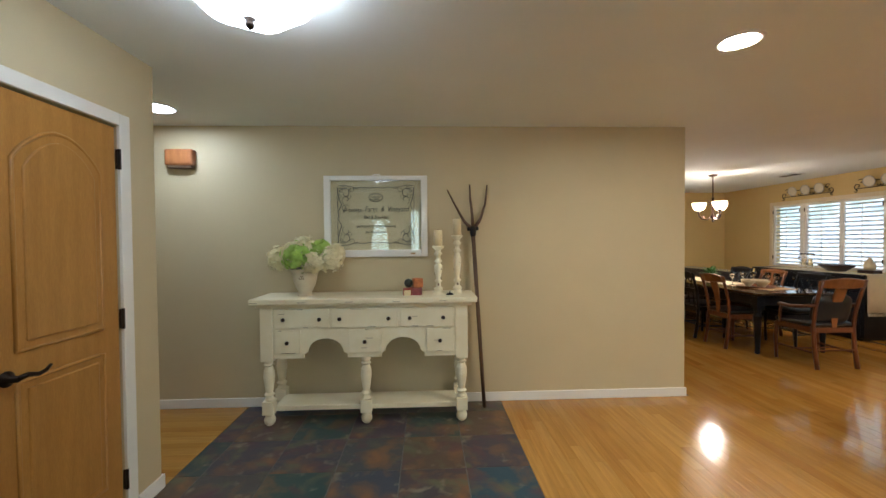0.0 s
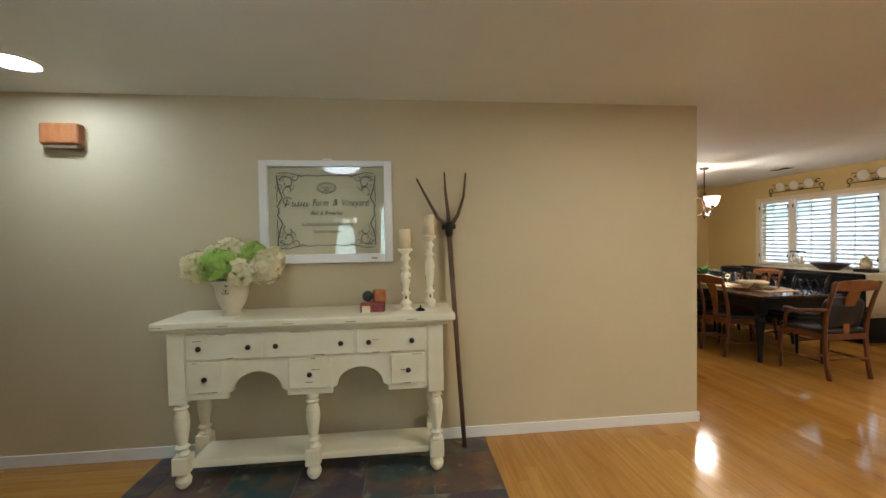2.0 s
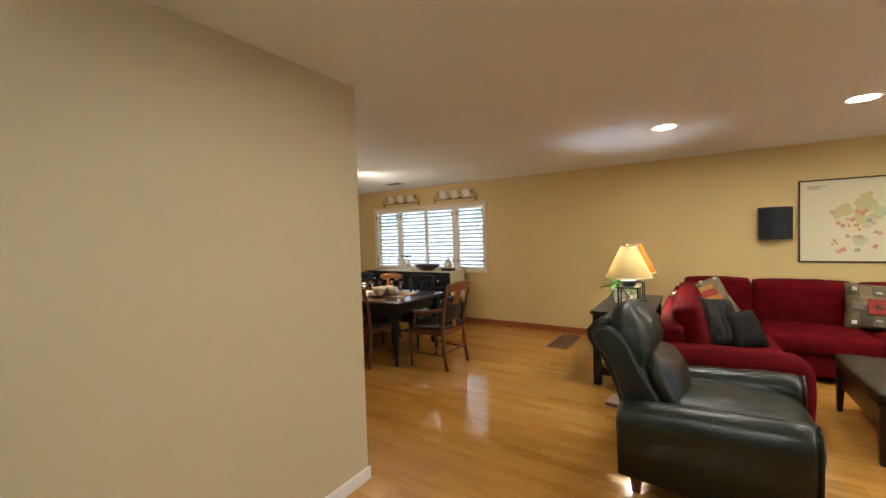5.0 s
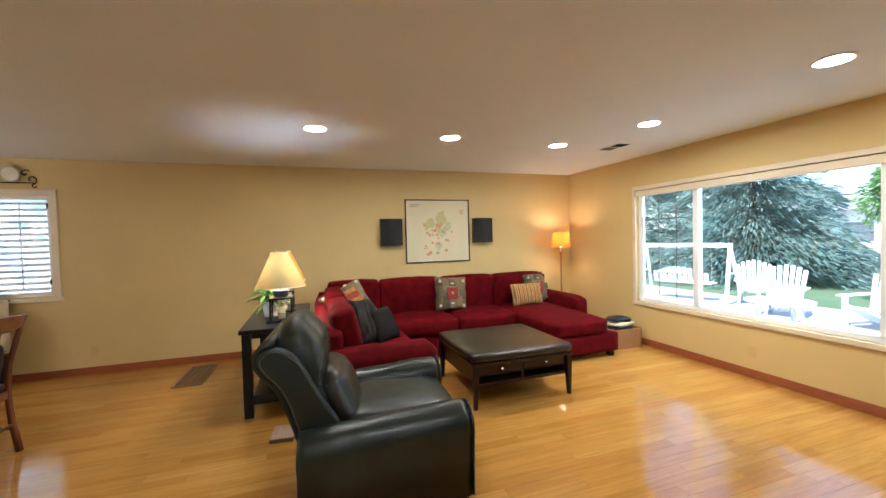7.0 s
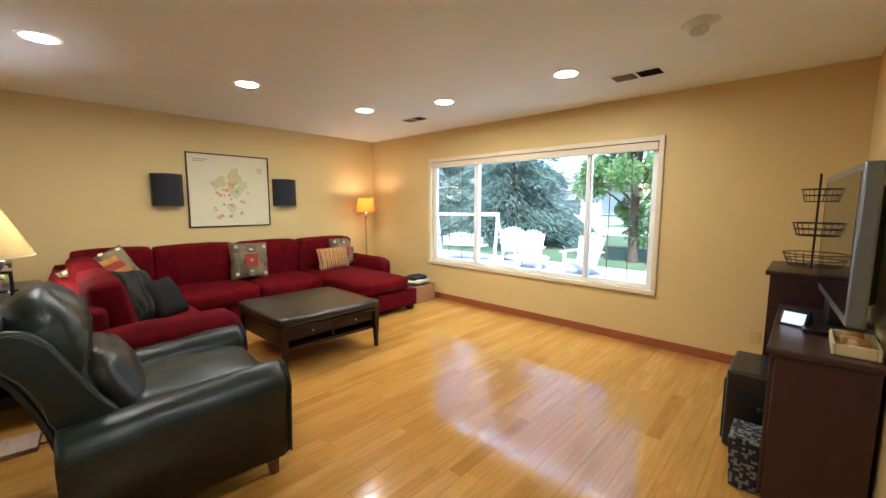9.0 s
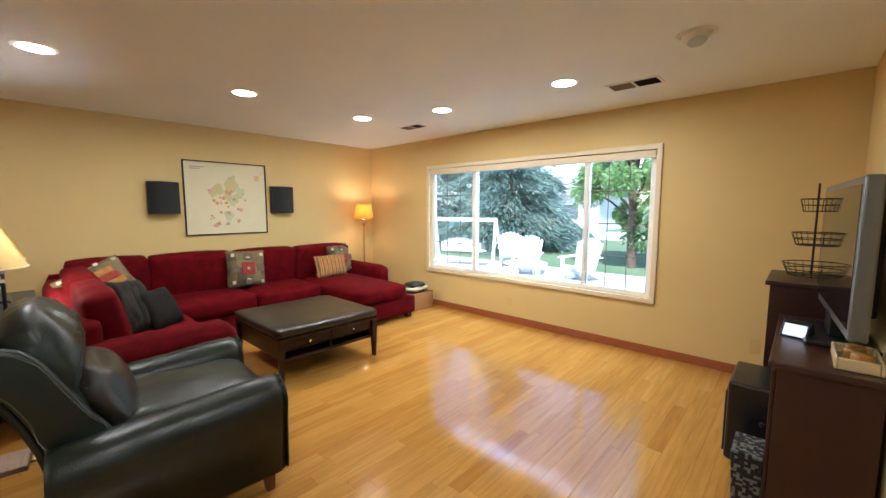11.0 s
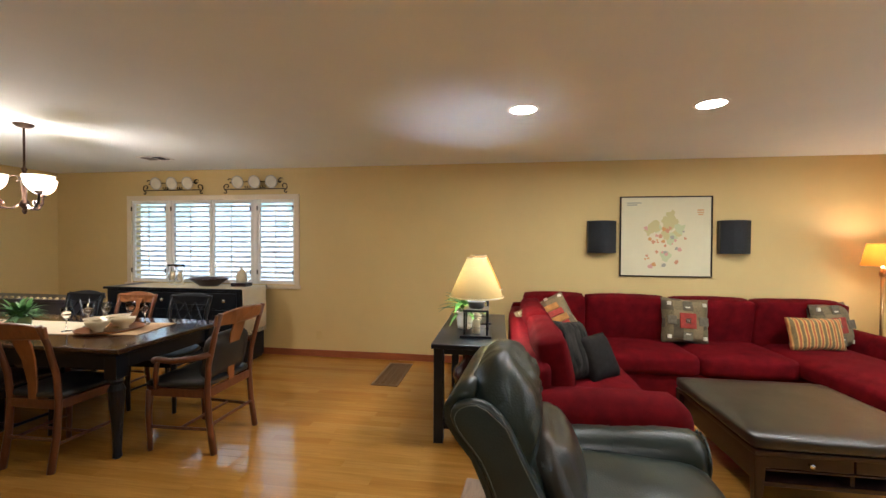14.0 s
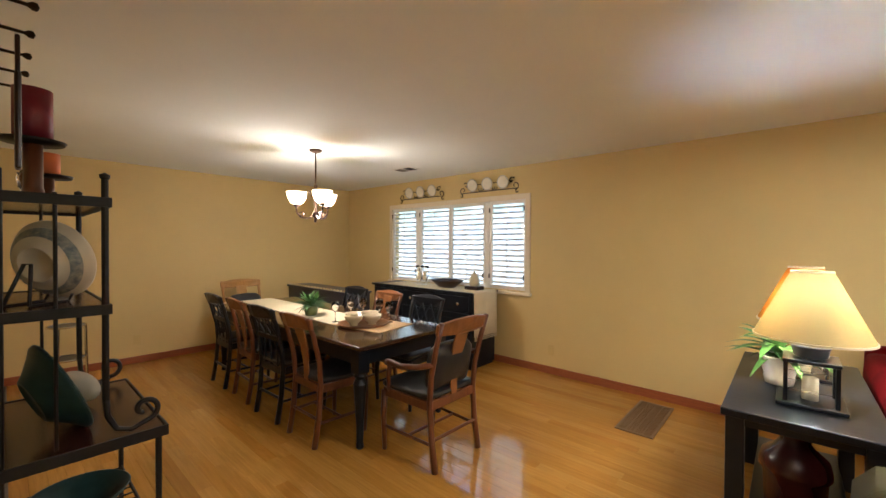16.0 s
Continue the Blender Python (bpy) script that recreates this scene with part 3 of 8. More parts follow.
# ---- front door with an oval light and sidelights ----
fd = structure("door_front", merge(
    box(FDX0, FDX0 + 0.27, YF - 0.06, YF - 0.015, 0.005, 2.055), box(FDX1 - 0.27, FDX1, YF - 0.06, YF - 0.015, 0.005, 2.055),
    box(FDX0 + 0.27, FDX1 - 0.27, YF - 0.06, YF - 0.015, 0.005, 0.45), box(FDX0 + 0.27, FDX1 - 0.27, YF - 0.06, YF - 0.015, 1.88, 2.055)), OAKDOOR, "oak front door with a tall oval glass light", "door")
FROST = glass("textured_glass", (0.92, 0.97, 0.95), 0.06)
oval = [(-0.58 + 0.20 * math.cos(2 * math.pi * i / 40), 1.165 + 0.72 * math.sin(2 * math.pi * i / 40)) for i in range(40)]
ov = part("pane", moved(extrude_poly(oval, 0.008), pose(0, YF - 0.042, 0)), FROST, fd, "oval textured glass")
ov.visible_shadow = False
LEAD = mat("lead_came", (0.10, 0.10, 0.10), 0.5, metal=0.6)
for k in range(-2, 3):
    part("lead_line", tube([(-0.58 + 0.05 * k * math.cos(a), YF - 0.034, 1.165 + 0.70 * math.sin(a) * (1 - 0.03 * abs(k))) for a in [math.pi * (i / 16 - 0.5) for i in range(17)]], 0.004, 5), LEAD, ov)
for k in range(-4, 5):
    hw = 0.19 * math.sqrt(1 - (k * 0.15 / 0.72) ** 2)
    part("lead_line", tube([(-0.58 + hw * (i / 8 - 1), YF - 0.034, 1.165 + 0.15 * k + 0.03 * math.sin(math.pi * i / 16)) for i in range(17)], 0.004, 5), LEAD, ov)
ring = bmesh.new()
rv = [[ring.verts.new((-0.58 + r * math.cos(2 * math.pi * i / 40), y, 1.165 + (r + 0.52) * math.sin(2 * math.pi * i / 40))) for i in range(40)] for r, y in ((0.185, YF - 0.014), (0.20, YF + 0.002), (0.225, YF - 0.014))]
for a, b in zip(rv, rv[1:]):
    for i in range(40):
        ring.faces.new((a[i], a[(i + 1) % 40], b[(i + 1) % 40], b[i]))
part("oval_frame", ring, OAKDOOR, fd, smooth=True)
corner = bmesh.new()
sq = [(-0.78, 0.45), (-0.38, 0.45), (-0.38, 1.88), (-0.78, 1.88)]
for i in range(40):
    a0, a1 = 2 * math.pi * i / 40, 2 * math.pi * (i + 1) / 40
    def edge_point(a):
        c, s = math.cos(a), math.sin(a)
        k = min(0.2 / abs(c) if abs(c) > 1e-6 else 9, 0.715 / abs(s) if abs(s) > 1e-6 else 9)
        return (-0.58 + c * k, YF - 0.03, 1.165 + s * k)
    def oval_point(a):
        return (-0.58 + 0.2 * math.cos(a), YF - 0.03, 1.165 + 0.715 * math.sin(a))
    quad = [corner.verts.new(p) for p in (oval_point(a0), oval_point(a1), edge_point(a1), edge_point(a0))]
    corner.faces.new(quad)
bmesh.ops.remove_doubles(corner, verts=corner.verts[:], dist=0.0005)
bmesh.ops.solidify(corner, geom=corner.faces[:], thickness=0.02)
part("door_panel", corner, OAKDOOR, fd)
for x0, x1 in ((0.06, 0.22),):
    sl = structure("window_sidelight", merge(box(x0 - 0.03, x0, YF - 0.004, YF + 0.015, 0.07, 2.09), box(x1, x1 + 0.03, YF - 0.004, YF + 0.015, 0.07, 2.09),
                   box(x0, x1, YF - 0.004, YF + 0.015, 2.06, 2.09), box(x0, x1, YF - 0.004, YF + 0.015, 0.07, 0.1)), TRIM, "narrow textured glass sidelight beside the front door", "window")
    pn = part("pane", box(x0, x1, YF - 0.06, YF - 0.05, 0.1, 2.06), FROST, sl)
    pn.visible_shadow = False

# ---- downlights, vents, outlets ----


def downlight(x, y, material, r=0.085, eyeball=False):
    th = thing("recessed_light", "round recessed ceiling downlight with white trim, lit" if not eyeball else "recessed eyeball ceiling light, switched off", "downlight", pose(x, y, H), "recessed ceiling lights")
    part("trim_ring", lathe([(r, -0.001), (r, -0.006), (r + 0.012, -0.008), (r + 0.024, -0.004), (r + 0.025, 0.0)], 28, cap=False), TRIM, th, smooth=True)
    if eyeball:
        part("eyeball", moved(lathe([(0.001, -0.05), (0.035, -0.046), (0.06, -0.03), (0.078, -0.004)], 20, cap=False), pose(0, 0, 0, 14, 10, 0)), TRIM, th, smooth=True)
        part("lens", moved(disc(0.050, -0.0505, 20, down=True), pose(0, 0, 0, 14, 10, 0)), mat("pale_blue_lens", (0.50, 0.58, 0.66), 0.3, var=0.05), th, "unlit bluish lens")
    else:
        part("lens", disc(r, -0.0025, 28, down=True), material, th, "glowing lens")
    return th


for x, y in ((5.06, 2.31), (5.10, 1.04), (5.14, -0.23), (4.23, -0.56), (2.92, -0.58), (2.0, 2.33)):
    downlight(x, y, CANGLOW)
downlight(-1.60, 3.38, HALLCANGLOW, 0.11)
downlight(1.96, -0.26, None, 0.08, eyeball=True)


def ceiling_vent(x, y, w, d, rz=0):
    th = thing("ceiling_vent", "white metal ceiling air register with dark louvres", "vent", pose(x, y, H, 0, 0, rz), "ceiling vents")
    part("frame", merge(box(-w / 2, w / 2, -d / 2, -d / 2 + 0.022, -0.008, 0, 0.002), box(-w / 2, w / 2, d / 2 - 0.022, d / 2, -0.008, 0, 0.002),
                        box(-w / 2, -w / 2 + 0.022, -d / 2 + 0.022, d / 2 - 0.022, -0.008, 0, 0.002), box(w / 2 - 0.022, w / 2, -d / 2 + 0.022, d / 2 - 0.022, -0.008, 0, 0.002), box(-0.008, 0.008, -d / 2 + 0.022, d / 2 - 0.022, -0.008, 0, 0.002)), TRIM, th)
    part("backing", box(-w / 2 + 0.02, w / 2 - 0.02, -d / 2 + 0.02, d / 2 - 0.02, -0.0015, 0), BLACKGLOSS, th)
    n = int((d - 0.05) / 0.014)
    for side in (-1, 1):
        for k in range(n):
            yy = -d / 2 + 0.028 + k * 0.014
            part("louvre", moved(box(-(w / 2 - 0.034) / 2, (w / 2 - 0.034) / 2, -0.005, 0.005, -0.001, 0.001), pose(side * (w / 4 - 0.003), yy, -0.005, 40 * side, 0, 0)), GRILLE if side < 0 else BARMETAL, th)


ceiling_vent(2.51, -0.98, 0.40, 0.21)
ceiling_vent(5.06, -0.92, 0.36, 0.2)
ceiling_vent(6.20, 6.42, 0.32, 0.2, 90)


def outlet(m):
    th = thing("wall_outlet", "almond plastic duplex electrical outlet on the wall", "outlet", m, "wall outlets")
    part("plate", box(-0.036, 0.036, -0.006, 0, -0.058, 0.058, 0.003), WHITEPLASTIC, th)
    for z in (-0.021, 0.021):
        part("socket", box(-0.017, 0.017, -0.0085, -0.0065, z - 0.014, z + 0.014, 0.004), WHITEPLASTIC, th)


outlet(pose(XE, 4.77, 0.27, 0, 0, -90))
outlet(pose(4.11, YS, 0.26, 0, 0, 180))
outlet(pose(1.66, YS, 0.28, 0, 0, 180))
outlet(pose(3.86, YN, 0.29))

fv = thing("floor_register", "brown metal return air grille set in the floor", "vent", pose(6.42, 3.635, 0))
REGISTER = mat("bronze_register", (0.24, 0.15, 0.075), 0.45, metal=0.3, var=0.1)
part("frame", merge(box(-0.37, 0.37, -0.14, -0.12, 0.0, 0.011, 0.002), box(-0.37, 0.37, 0.12, 0.14, 0.0, 0.011, 0.002), box(-0.37, -0.35, -0.12, 0.12, 0.0, 0.011, 0.002), box(0.35, 0.37, -0.12, 0.12, 0.0, 0.011, 0.002)), REGISTER, fv)
part("backing", box(-0.35, 0.35, -0.12, 0.12, 0.0, 0.0055), WORN, fv)
for k in range(44):
    part("bar", box(-0.348 + k * 0.016, -0.341 + k * 0.016, -0.12, 0.12, 0.0056, 0.010), REGISTER, fv)
for y in (-0.06, 0, 0.06):
    part("cross_bar", box(-0.35, 0.35, y - 0.004, y + 0.004, 0.0057, 0.0092), REGISTER, fv)

# ---- hall flush light ----
hl = thing("flush_ceiling_light", "alabaster glass bowl ceiling light with a bronze finial, lit", "ceiling light", pose(-0.24, 1.84, H))
part("ceiling_plate", lathe([(0.10, 0), (0.10, -0.02), (0.05, -0.035), (0.008, -0.04), (0.008, -0.20)], 24), BRONZE, hl, smooth=True)
bowl = [(0.001, -0.195)] + [(0.24 * math.sin(a), -0.06 - 0.135 * math.cos(a)) for a in [math.pi / 2 * i / 10 for i in range(1, 11)]] + [(0.255, -0.045), (0.25, -0.042)]
bb = lathe(bowl, 36, cap=False)
for v in bb.verts:
    a = math.atan2(v.co.y, v.co.x)
    k = (v.co.x ** 2 + v.co.y ** 2) ** 0.5 / 0.25
    v.co.z += 0.016 * math.cos(6 * a) * k ** 3
part("glass_bowl", bb, HALLGLOW, hl, "lit white alabaster glass bowl", smooth=True)
part("finial", lathe([(0.001, -0.235), (0.012, -0.228), (0.017, -0.215), (0.011, -0.205), (0.022, -0.196), (0.012, -0.19)], 16), BRONZE, hl, smooth=True)

# ---- living room ----
# sectional sofa
SX1 = XE - 0.03
sofa = thing("sectional_sofa", "red chenille U-shaped sectional sofa with a chaise end", "sofa", pose(0, 0, 0))


def soft(name, x0, x1, y0, y1, z0, z1, material, parent, label="", r=0.07, puff=0.02, seed=0.0, sag=0.0, wr=0.008):
    return part(name, moved(cushion(x1 - x0, y1 - y0, z1 - z0, r, puff, 9, wr, seed, sag), pose((x0 + x1) / 2, (y0 + y1) / 2, z0)), material, parent, label, smooth=True)


soft("base", 5.98, SX1, -1.06, 1.50, 0.06, 0.28, REDFABRIC, sofa, r=0.03, puff=0.006, wr=0.003)
soft("base", 4.60, SX1, 1.50, 2.32, 0.06, 0.28, REDFABRIC, sofa, r=0.03, puff=0.006, wr=0.003)
soft("chaise_base", 5.17, 5.98, -1.06, -0.16, 0.06, 0.29, REDFABRIC, sofa, r=0.03, puff=0.006, wr=0.003)
soft("back", 6.72, SX1, -1.06, 2.32, 0.10, 0.80, REDFABRIC, sofa, r=0.07, puff=0.01)
soft("back", 4.50, 6.72, 2.14, 2.36, 0.10, 0.78, REDFABRIC, sofa, r=0.08, puff=0.01)
soft("arm", 4.38, 4.66, 1.42, 2.36, 0.05, 0.62, REDFABRIC, sofa, "rolled arm", r=0.12, puff=0.015)
soft("arm", 5.74, 6.80, -1.10, -0.90, 0.05, 0.63, REDFABRIC, sofa, "short arm beside the chaise", r=0.08, puff=0.012)
soft("seat_cushion", 5.95, 6.76, 0.66, 1.52, 0.27, 0.47, REDFABRIC, sofa, r=0.06, puff=0.02, seed=1)
soft("seat_cushion", 5.95, 6.76, -0.15, 0.655, 0.27, 0.47, REDFABRIC, sofa, r=0.06, puff=0.02, seed=2)
soft("seat_cushion", 5.15, 6.76, -0.90, -0.155, 0.28, 0.475, REDFABRIC, sofa, "long chaise cushion", r=0.06, puff=0.02, seed=3)
soft("seat_cushion", 4.64, 5.94, 1.46, 2.20, 0.27, 0.47, REDFABRIC, sofa, r=0.06, puff=0.02, seed=4)
soft("seat_cushion", 5.945, 6.76, 1.525, 2.20, 0.27, 0.47, REDFABRIC, sofa, r=0.06, puff=0.02, seed=5)
for i, (y0, y1, z1) in enumerate(((1.56, 2.20, 0.92), (0.74, 1.55, 0.915), (-0.075, 0.70, 0.905), (-0.90, -0.085, 0.90))):
    b = cushion(y1 - y0 - 0.012, 0.19, 0.48, 0.024, 0.024, 12, 0.006, 7.0 + i)
    part("back_cushion", moved(b, pose(6.62, (y0 + y1) / 2, z1 - 0.47, 0, 0, 90) @ pose(0, 0, 0, -9, 0, 0)), REDFABRIC, sofa, smooth=True)
for i, (x0, x1) in enumerate(((4.60, 5.42), (5.43, 6.40))):
    b = cushion(x1 - x0, 0.19, 0.46, 0.035, 0.030, 12, 0.010, 17.0 + i)
    part("back_cushion", moved(b, pose((x0 + x1) / 2, 2.08, 0.44, -10, 0, 0)), REDFABRIC, sofa, smooth=True)
for x, y in ((5.24, -0.98), (5.24, -0.24), (6.80, -0.98), (4.46, 1.52), (4.46, 2.26), (6.80, 2.26)):
    part("foot", box(x - 0.035, x + 0.035, y - 0.035, y + 0.035, 0, 0.065, 0.006), ESPRESSO, sofa, "dark wooden foot")


def patch_material(name, a, b, c, scale=9.0, stripes=False):
    """Woven patchwork: coloured blocks, or stripes, with a coarse weave."""
    m = bpy.data.materials.new(name)
    m.use_nodes = True
    nt = m.node_tree
    n, l = nt.nodes, nt.links
    bs = n["Principled BSDF"]
    bs.inputs["Roughness"].default_value = 0.9
    co = n.new("ShaderNodeTexCoord")
    if stripes:
        t = n.new("ShaderNodeTexWave")
        t.inputs["Scale"].default_value = scale
        t.inputs["Distortion"].default_value = 0.4
        t.bands_direction = "X"
        fac = t.outputs["Fac"]
    else:
        t = n.new("ShaderNodeTexVoronoi")
        t.distance = "CHEBYCHEV"
        t.inputs["Scale"].default_value = scale
        t.inputs["Randomness"].default_value = 0.15
        sep = n.new("ShaderNodeSeparateColor")
        l.new(t.outputs["Color"], sep.inputs["Color"])
        fac = sep.outputs["Red"]
    l.new(co.outputs["Object"], t.inputs["Vector"])
    ramp = n.new("ShaderNodeValToRGB")
    ramp.color_ramp.interpolation = "LINEAR" if stripes else "CONSTANT"
    e = ramp.color_ramp.elements
    e[0].color, e[1].color = (*a, 1), (*c, 1)
    e[1].position = 0.75
    e.new(0.4).color = (*b, 1)
    l.new(fac, ramp.inputs["Fac"])
    w = n.new("ShaderNodeTexNoise")
    w.inputs["Scale"].default_value = 90
    mx = n.new("ShaderNodeMix")
    mx.data_type, mx.blend_type = "RGBA", "OVERLAY"
    mx.inputs["Factor"].default_value = 0.6
    l.new(co.outputs["Object"], w.inputs["Vector"])
    l.new(ramp.outputs["Color"], mx.inputs["A"])
    l.new(w.outputs["Fac"], mx.inputs["B"])
    l.new(mx.outputs["Result"], bs.inputs["Base Color"])
    bp = n.new("ShaderNodeBump")
    bp.inputs["Strength"].default_value = 0.3
    l.new(w.outputs["Fac"], bp.inputs["Height"])
    l.new(bp.outputs["Normal"], bs.inputs["Normal"])
    return m


KILIM = patch_material("kilim_weave", (0.15, 0.115, 0.055), (0.085, 0.065, 0.035), (0.20, 0.145, 0.07), 11)
KILIMRED = mat("kilim_red_patch", (0.26, 0.032, 0.018), 0.9, var=0.2, scale=40, bump=0.3, bump_scale=150)
KILIMOLIVE = mat("kilim_olive_patch", (0.12, 0.10, 0.062), 0.9, var=0.25, scale=40, bump=0.3, bump_scale=150)
KILIMWHITE = mat("kilim_cream_patch", (0.55, 0.50, 0.38), 0.9, var=0.15, scale=40, bump=0.3, bump_scale=150)
KILIMBLACK = mat("kilim_dark_patch", (0.016, 0.014, 0.013), 0.9, var=0.2, scale=40, bump=0.3, bump_scale=150, spec=0.1)
KILIMGOLD = mat("kilim_gold_patch", (0.36, 0.17, 0.035), 0.9, var=0.2, scale=30, bump=0.3, bump_scale=150)
STRIPE = patch_material("striped_weave", (0.30, 0.075, 0.02), (0.62, 0.34, 0.09), (0.16, 0.11, 0.04), 5.0, True)
FUR = mat("dark_faux_fur", (0.004, 0.004, 0.005), 0.95, color2=(0.055, 0.050, 0.042), scale=9, stretch=(4, 4, 0.6), bump=0.9, bump_scale=70, spec=0.1)


def kilim_pillow(m, size=0.46, gold=False):
    th = thing("throw_pillow", "patchwork woven kilim throw pillow on the red sofa", "pillow", m, "sofa pillows")
    part("cover", throw_pillow(size, size, 0.15, 3.0), KILIM, th, smooth=True)

    def patch(u, v, w, h, material):
        k = max(0.0, (1 - (2 * u / size) ** 4) * (1 - (2 * v / size) ** 4)) ** 0.55
        for s in (-1,):
            part("patch", box(u - w / 2, u + w / 2, s * (0.075 * k + 0.010) - 0.005, s * (0.075 * k + 0.010) + 0.012, size / 2 + v - h / 2, size / 2 + v + h / 2, 0.003), material, th)
    if gold:
        for i, c in enumerate((KILIMGOLD, KILIMRED, KILIMGOLD, KILIMRED, KILIMGOLD)):
            patch(0, -0.13 + i * 0.062, 0.34 - 0.03 * abs(i - 2), 0.056, c)
        for u, v in ((-0.2, 0.2), (0.2, 0.2), (-0.2, -0.2), (0.2, -0.2), (-0.07, 0.215), (0.07, 0.215)):
            patch(u, v, 0.034, 0.024, KILIMWHITE)
    else:
        patch(0, 0, 0.15, 0.15, KILIMRED)
        for u, v in ((0.145, 0.0), (-0.145, 0.0), (0, 0.15), (0, -0.15)):
            patch(u, v, 0.085, 0.085, KILIMOLIVE)
            patch(u, v + 0.018, 0.045, 0.014, KILIMWHITE)
            patch(u, v - 0.018, 0.045, 0.014, KILIMWHITE)
        patch(0, 0, 0.058, 0.058, KILIMOLIVE)
        for u, v in ((0, 0), (-0.165, 0.165), (0.165, 0.165), (-0.165, -0.165), (0.165, -0.165)):
            patch(u, v, 0.036, 0.036, KILIMWHITE)
    return th


kilim_pillow(pose(6.385, 0.62, 0.478, 0, 0, -90) @ pose(0, 0, 0, -11, 3, 0), 0.45)
kilim_pillow(pose(6.41, -0.74, 0.482, 0, 0, -72) @ pose(0, 0, 0, -11, -3, 0), 0.43)
kilim_pillow(pose(5.74, 1.90, 0.54, 0, 0, -80) @ pose(0, 0, 0, -32, -24, 0), 0.49, True)
sp = thing("throw_pillow", "small striped rectangular throw pillow on the chaise", "pillow", pose(6.28, -0.50, 0.48, 0, 0, -84) @ pose(0, 0, 0, -14, 0, 0), "sofa pillows")
part("cover", throw_pillow(0.52, 0.31, 0.13, 8.0), STRIPE, sp, smooth=True)
fp = thing("throw_pillow", "dark grey shaggy faux fur throw pillow", "pillow", pose(5.12, 1.87, 0.475, 0, 0, -46) @ pose(0, 0, 0, -26, 8, 0), "sofa pillows")
part("cover", throw_pillow(0.38, 0.45, 0.17, 12.0), FUR, fp, smooth=True)
fp2 = thing("throw_pillow", "dark brown velvet throw pillow", "pillow", pose(5.18, 1.68, 0.475, 0, 0, -50) @ pose(0, 0, 0, -28, 0, 0), "sofa pillows")
part("cover", throw_pillow(0.32, 0.34, 0.12, 15.0), KILIMBLACK, fp2, smooth=True)

# coffee table with a padded leather top
ct = thing("coffee_table", "square espresso wood coffee table with a padded leather top", "coffee table", pose(4.89, 0.645, 0))
HX, HY = 0.47, 0.495
part("padded_top", moved(cushion(2 * HX, 2 * HY, 0.085, 0.03, 0.010, 12, 0.003, 2.0), pose(0, 0, 0.39)), OTTOMAN, ct, "dark brown leather cushioned top", smooth=True)
part("top_rim", merge(box(-HX + 0.005, HX - 0.005, -HY + 0.005, HY - 0.005, 0.365, 0.392, 0.006)), ESPRESSO, ct)
for sx in (-1, 1):
    for sy in (-1, 1):
        lg = bmesh.new()
        bmesh.ops.create_cube(lg, size=1)
        for v in lg.verts:
            low = v.co.z < 0
            s = 0.032 if low else 0.058
            v.co = Vector((sx * (HX - 0.035) + (v.co.x + (0.12 * sx if low else 0)) * s, sy * (HY - 0.035) + (v.co.y + (0.12 * sy if low else 0)) * s, 0.0 if low else 0.365))
        bmesh.ops.bevel(lg, geom=lg.edges[:], offset=0.004, segments=2, affect="EDGES")
        part("leg", lg, ESPRESSO, ct)
for sy in (-1, 1):
    part("side_rail", box(-HX + 0.066, HX - 0.066, sy * (HY - 0.05) - 0.012, sy * (HY - 0.05) + 0.012, 0.20, 0.364, 0.003), ESPRESSO, ct)
for sx in (-1, 1):
    part("rail", box(sx * (HX - 0.045) - 0.012, sx * (HX - 0.045) + 0.012, -HY + 0.066, HY - 0.066, 0.275, 0.285, 0.002), ESPRESSO, ct)
    part("rail", box(sx * (HX - 0.045) - 0.012, sx * (HX - 0.045) + 0.012, -HY + 0.066, HY - 0.066, 0.19, 0.215, 0.003), ESPRESSO, ct)
    for sy in (-1, 1):
        dr = part("drawer", box(sx * (HX - 0.045) - 0.010, sx * (HX - 0.045) + 0.013, sy * 0.215 - 0.21, sy * 0.215 + 0.21, 0.288, 0.362, 0.003), ESPRESSO, ct)
        part("knob", moved(lathe([(0.001, 0), (0.007, 0), (0.006, 0.012), (0.014, 0.018), (0.012, 0.026), (0.001, 0.028)], 14), pose(sx * (HX - 0.032), sy * 0.215, 0.325, 0, 90 * sx, 0)), CHROME, dr, "round nickel knob", smooth=True)
part("lower_tray", box(-HX + 0.05, HX - 0.05, -HY + 0.05, HY - 0.05, 0.192, 0.205), ESPRESSO, ct)
part("divider", box(-HX + 0.05, HX - 0.05, -0.01, 0.01, 0.205, 0.288), ESPRESSO, ct)

# leather recliner
OLDOAK = mat("grey_oak_lever", (0.24, 0.15, 0.085), 0.55, var=0.2, scale=8, stretch=(1, 6, 6))
rc = thing("recliner", "dark green-black leather push-back recliner with wooden feet", "armchair", pose(3.81, 2.08, 0, 0, 0, 174))
# local: faces +y, width along x
soft("seat_base", -0.30, 0.30, -0.28, 0.44, 0.12, 0.34, LEATHER, rc, r=0.05, puff=0.01)
seat_ = cushion(0.60, 0.74, 0.20, 0.075, 0.035, 13, 0.012, 3.0)
for v in seat_.verts:
    t = max(0.0, (v.co.y - 0.22) / 0.15)
    v.co.z -= 0.045 * t * t
part("seat_cushion", moved(seat_, pose(0, 0.16, 0.305)), LEATHER, rc, "padded seat rolling over its front edge", smooth=True)


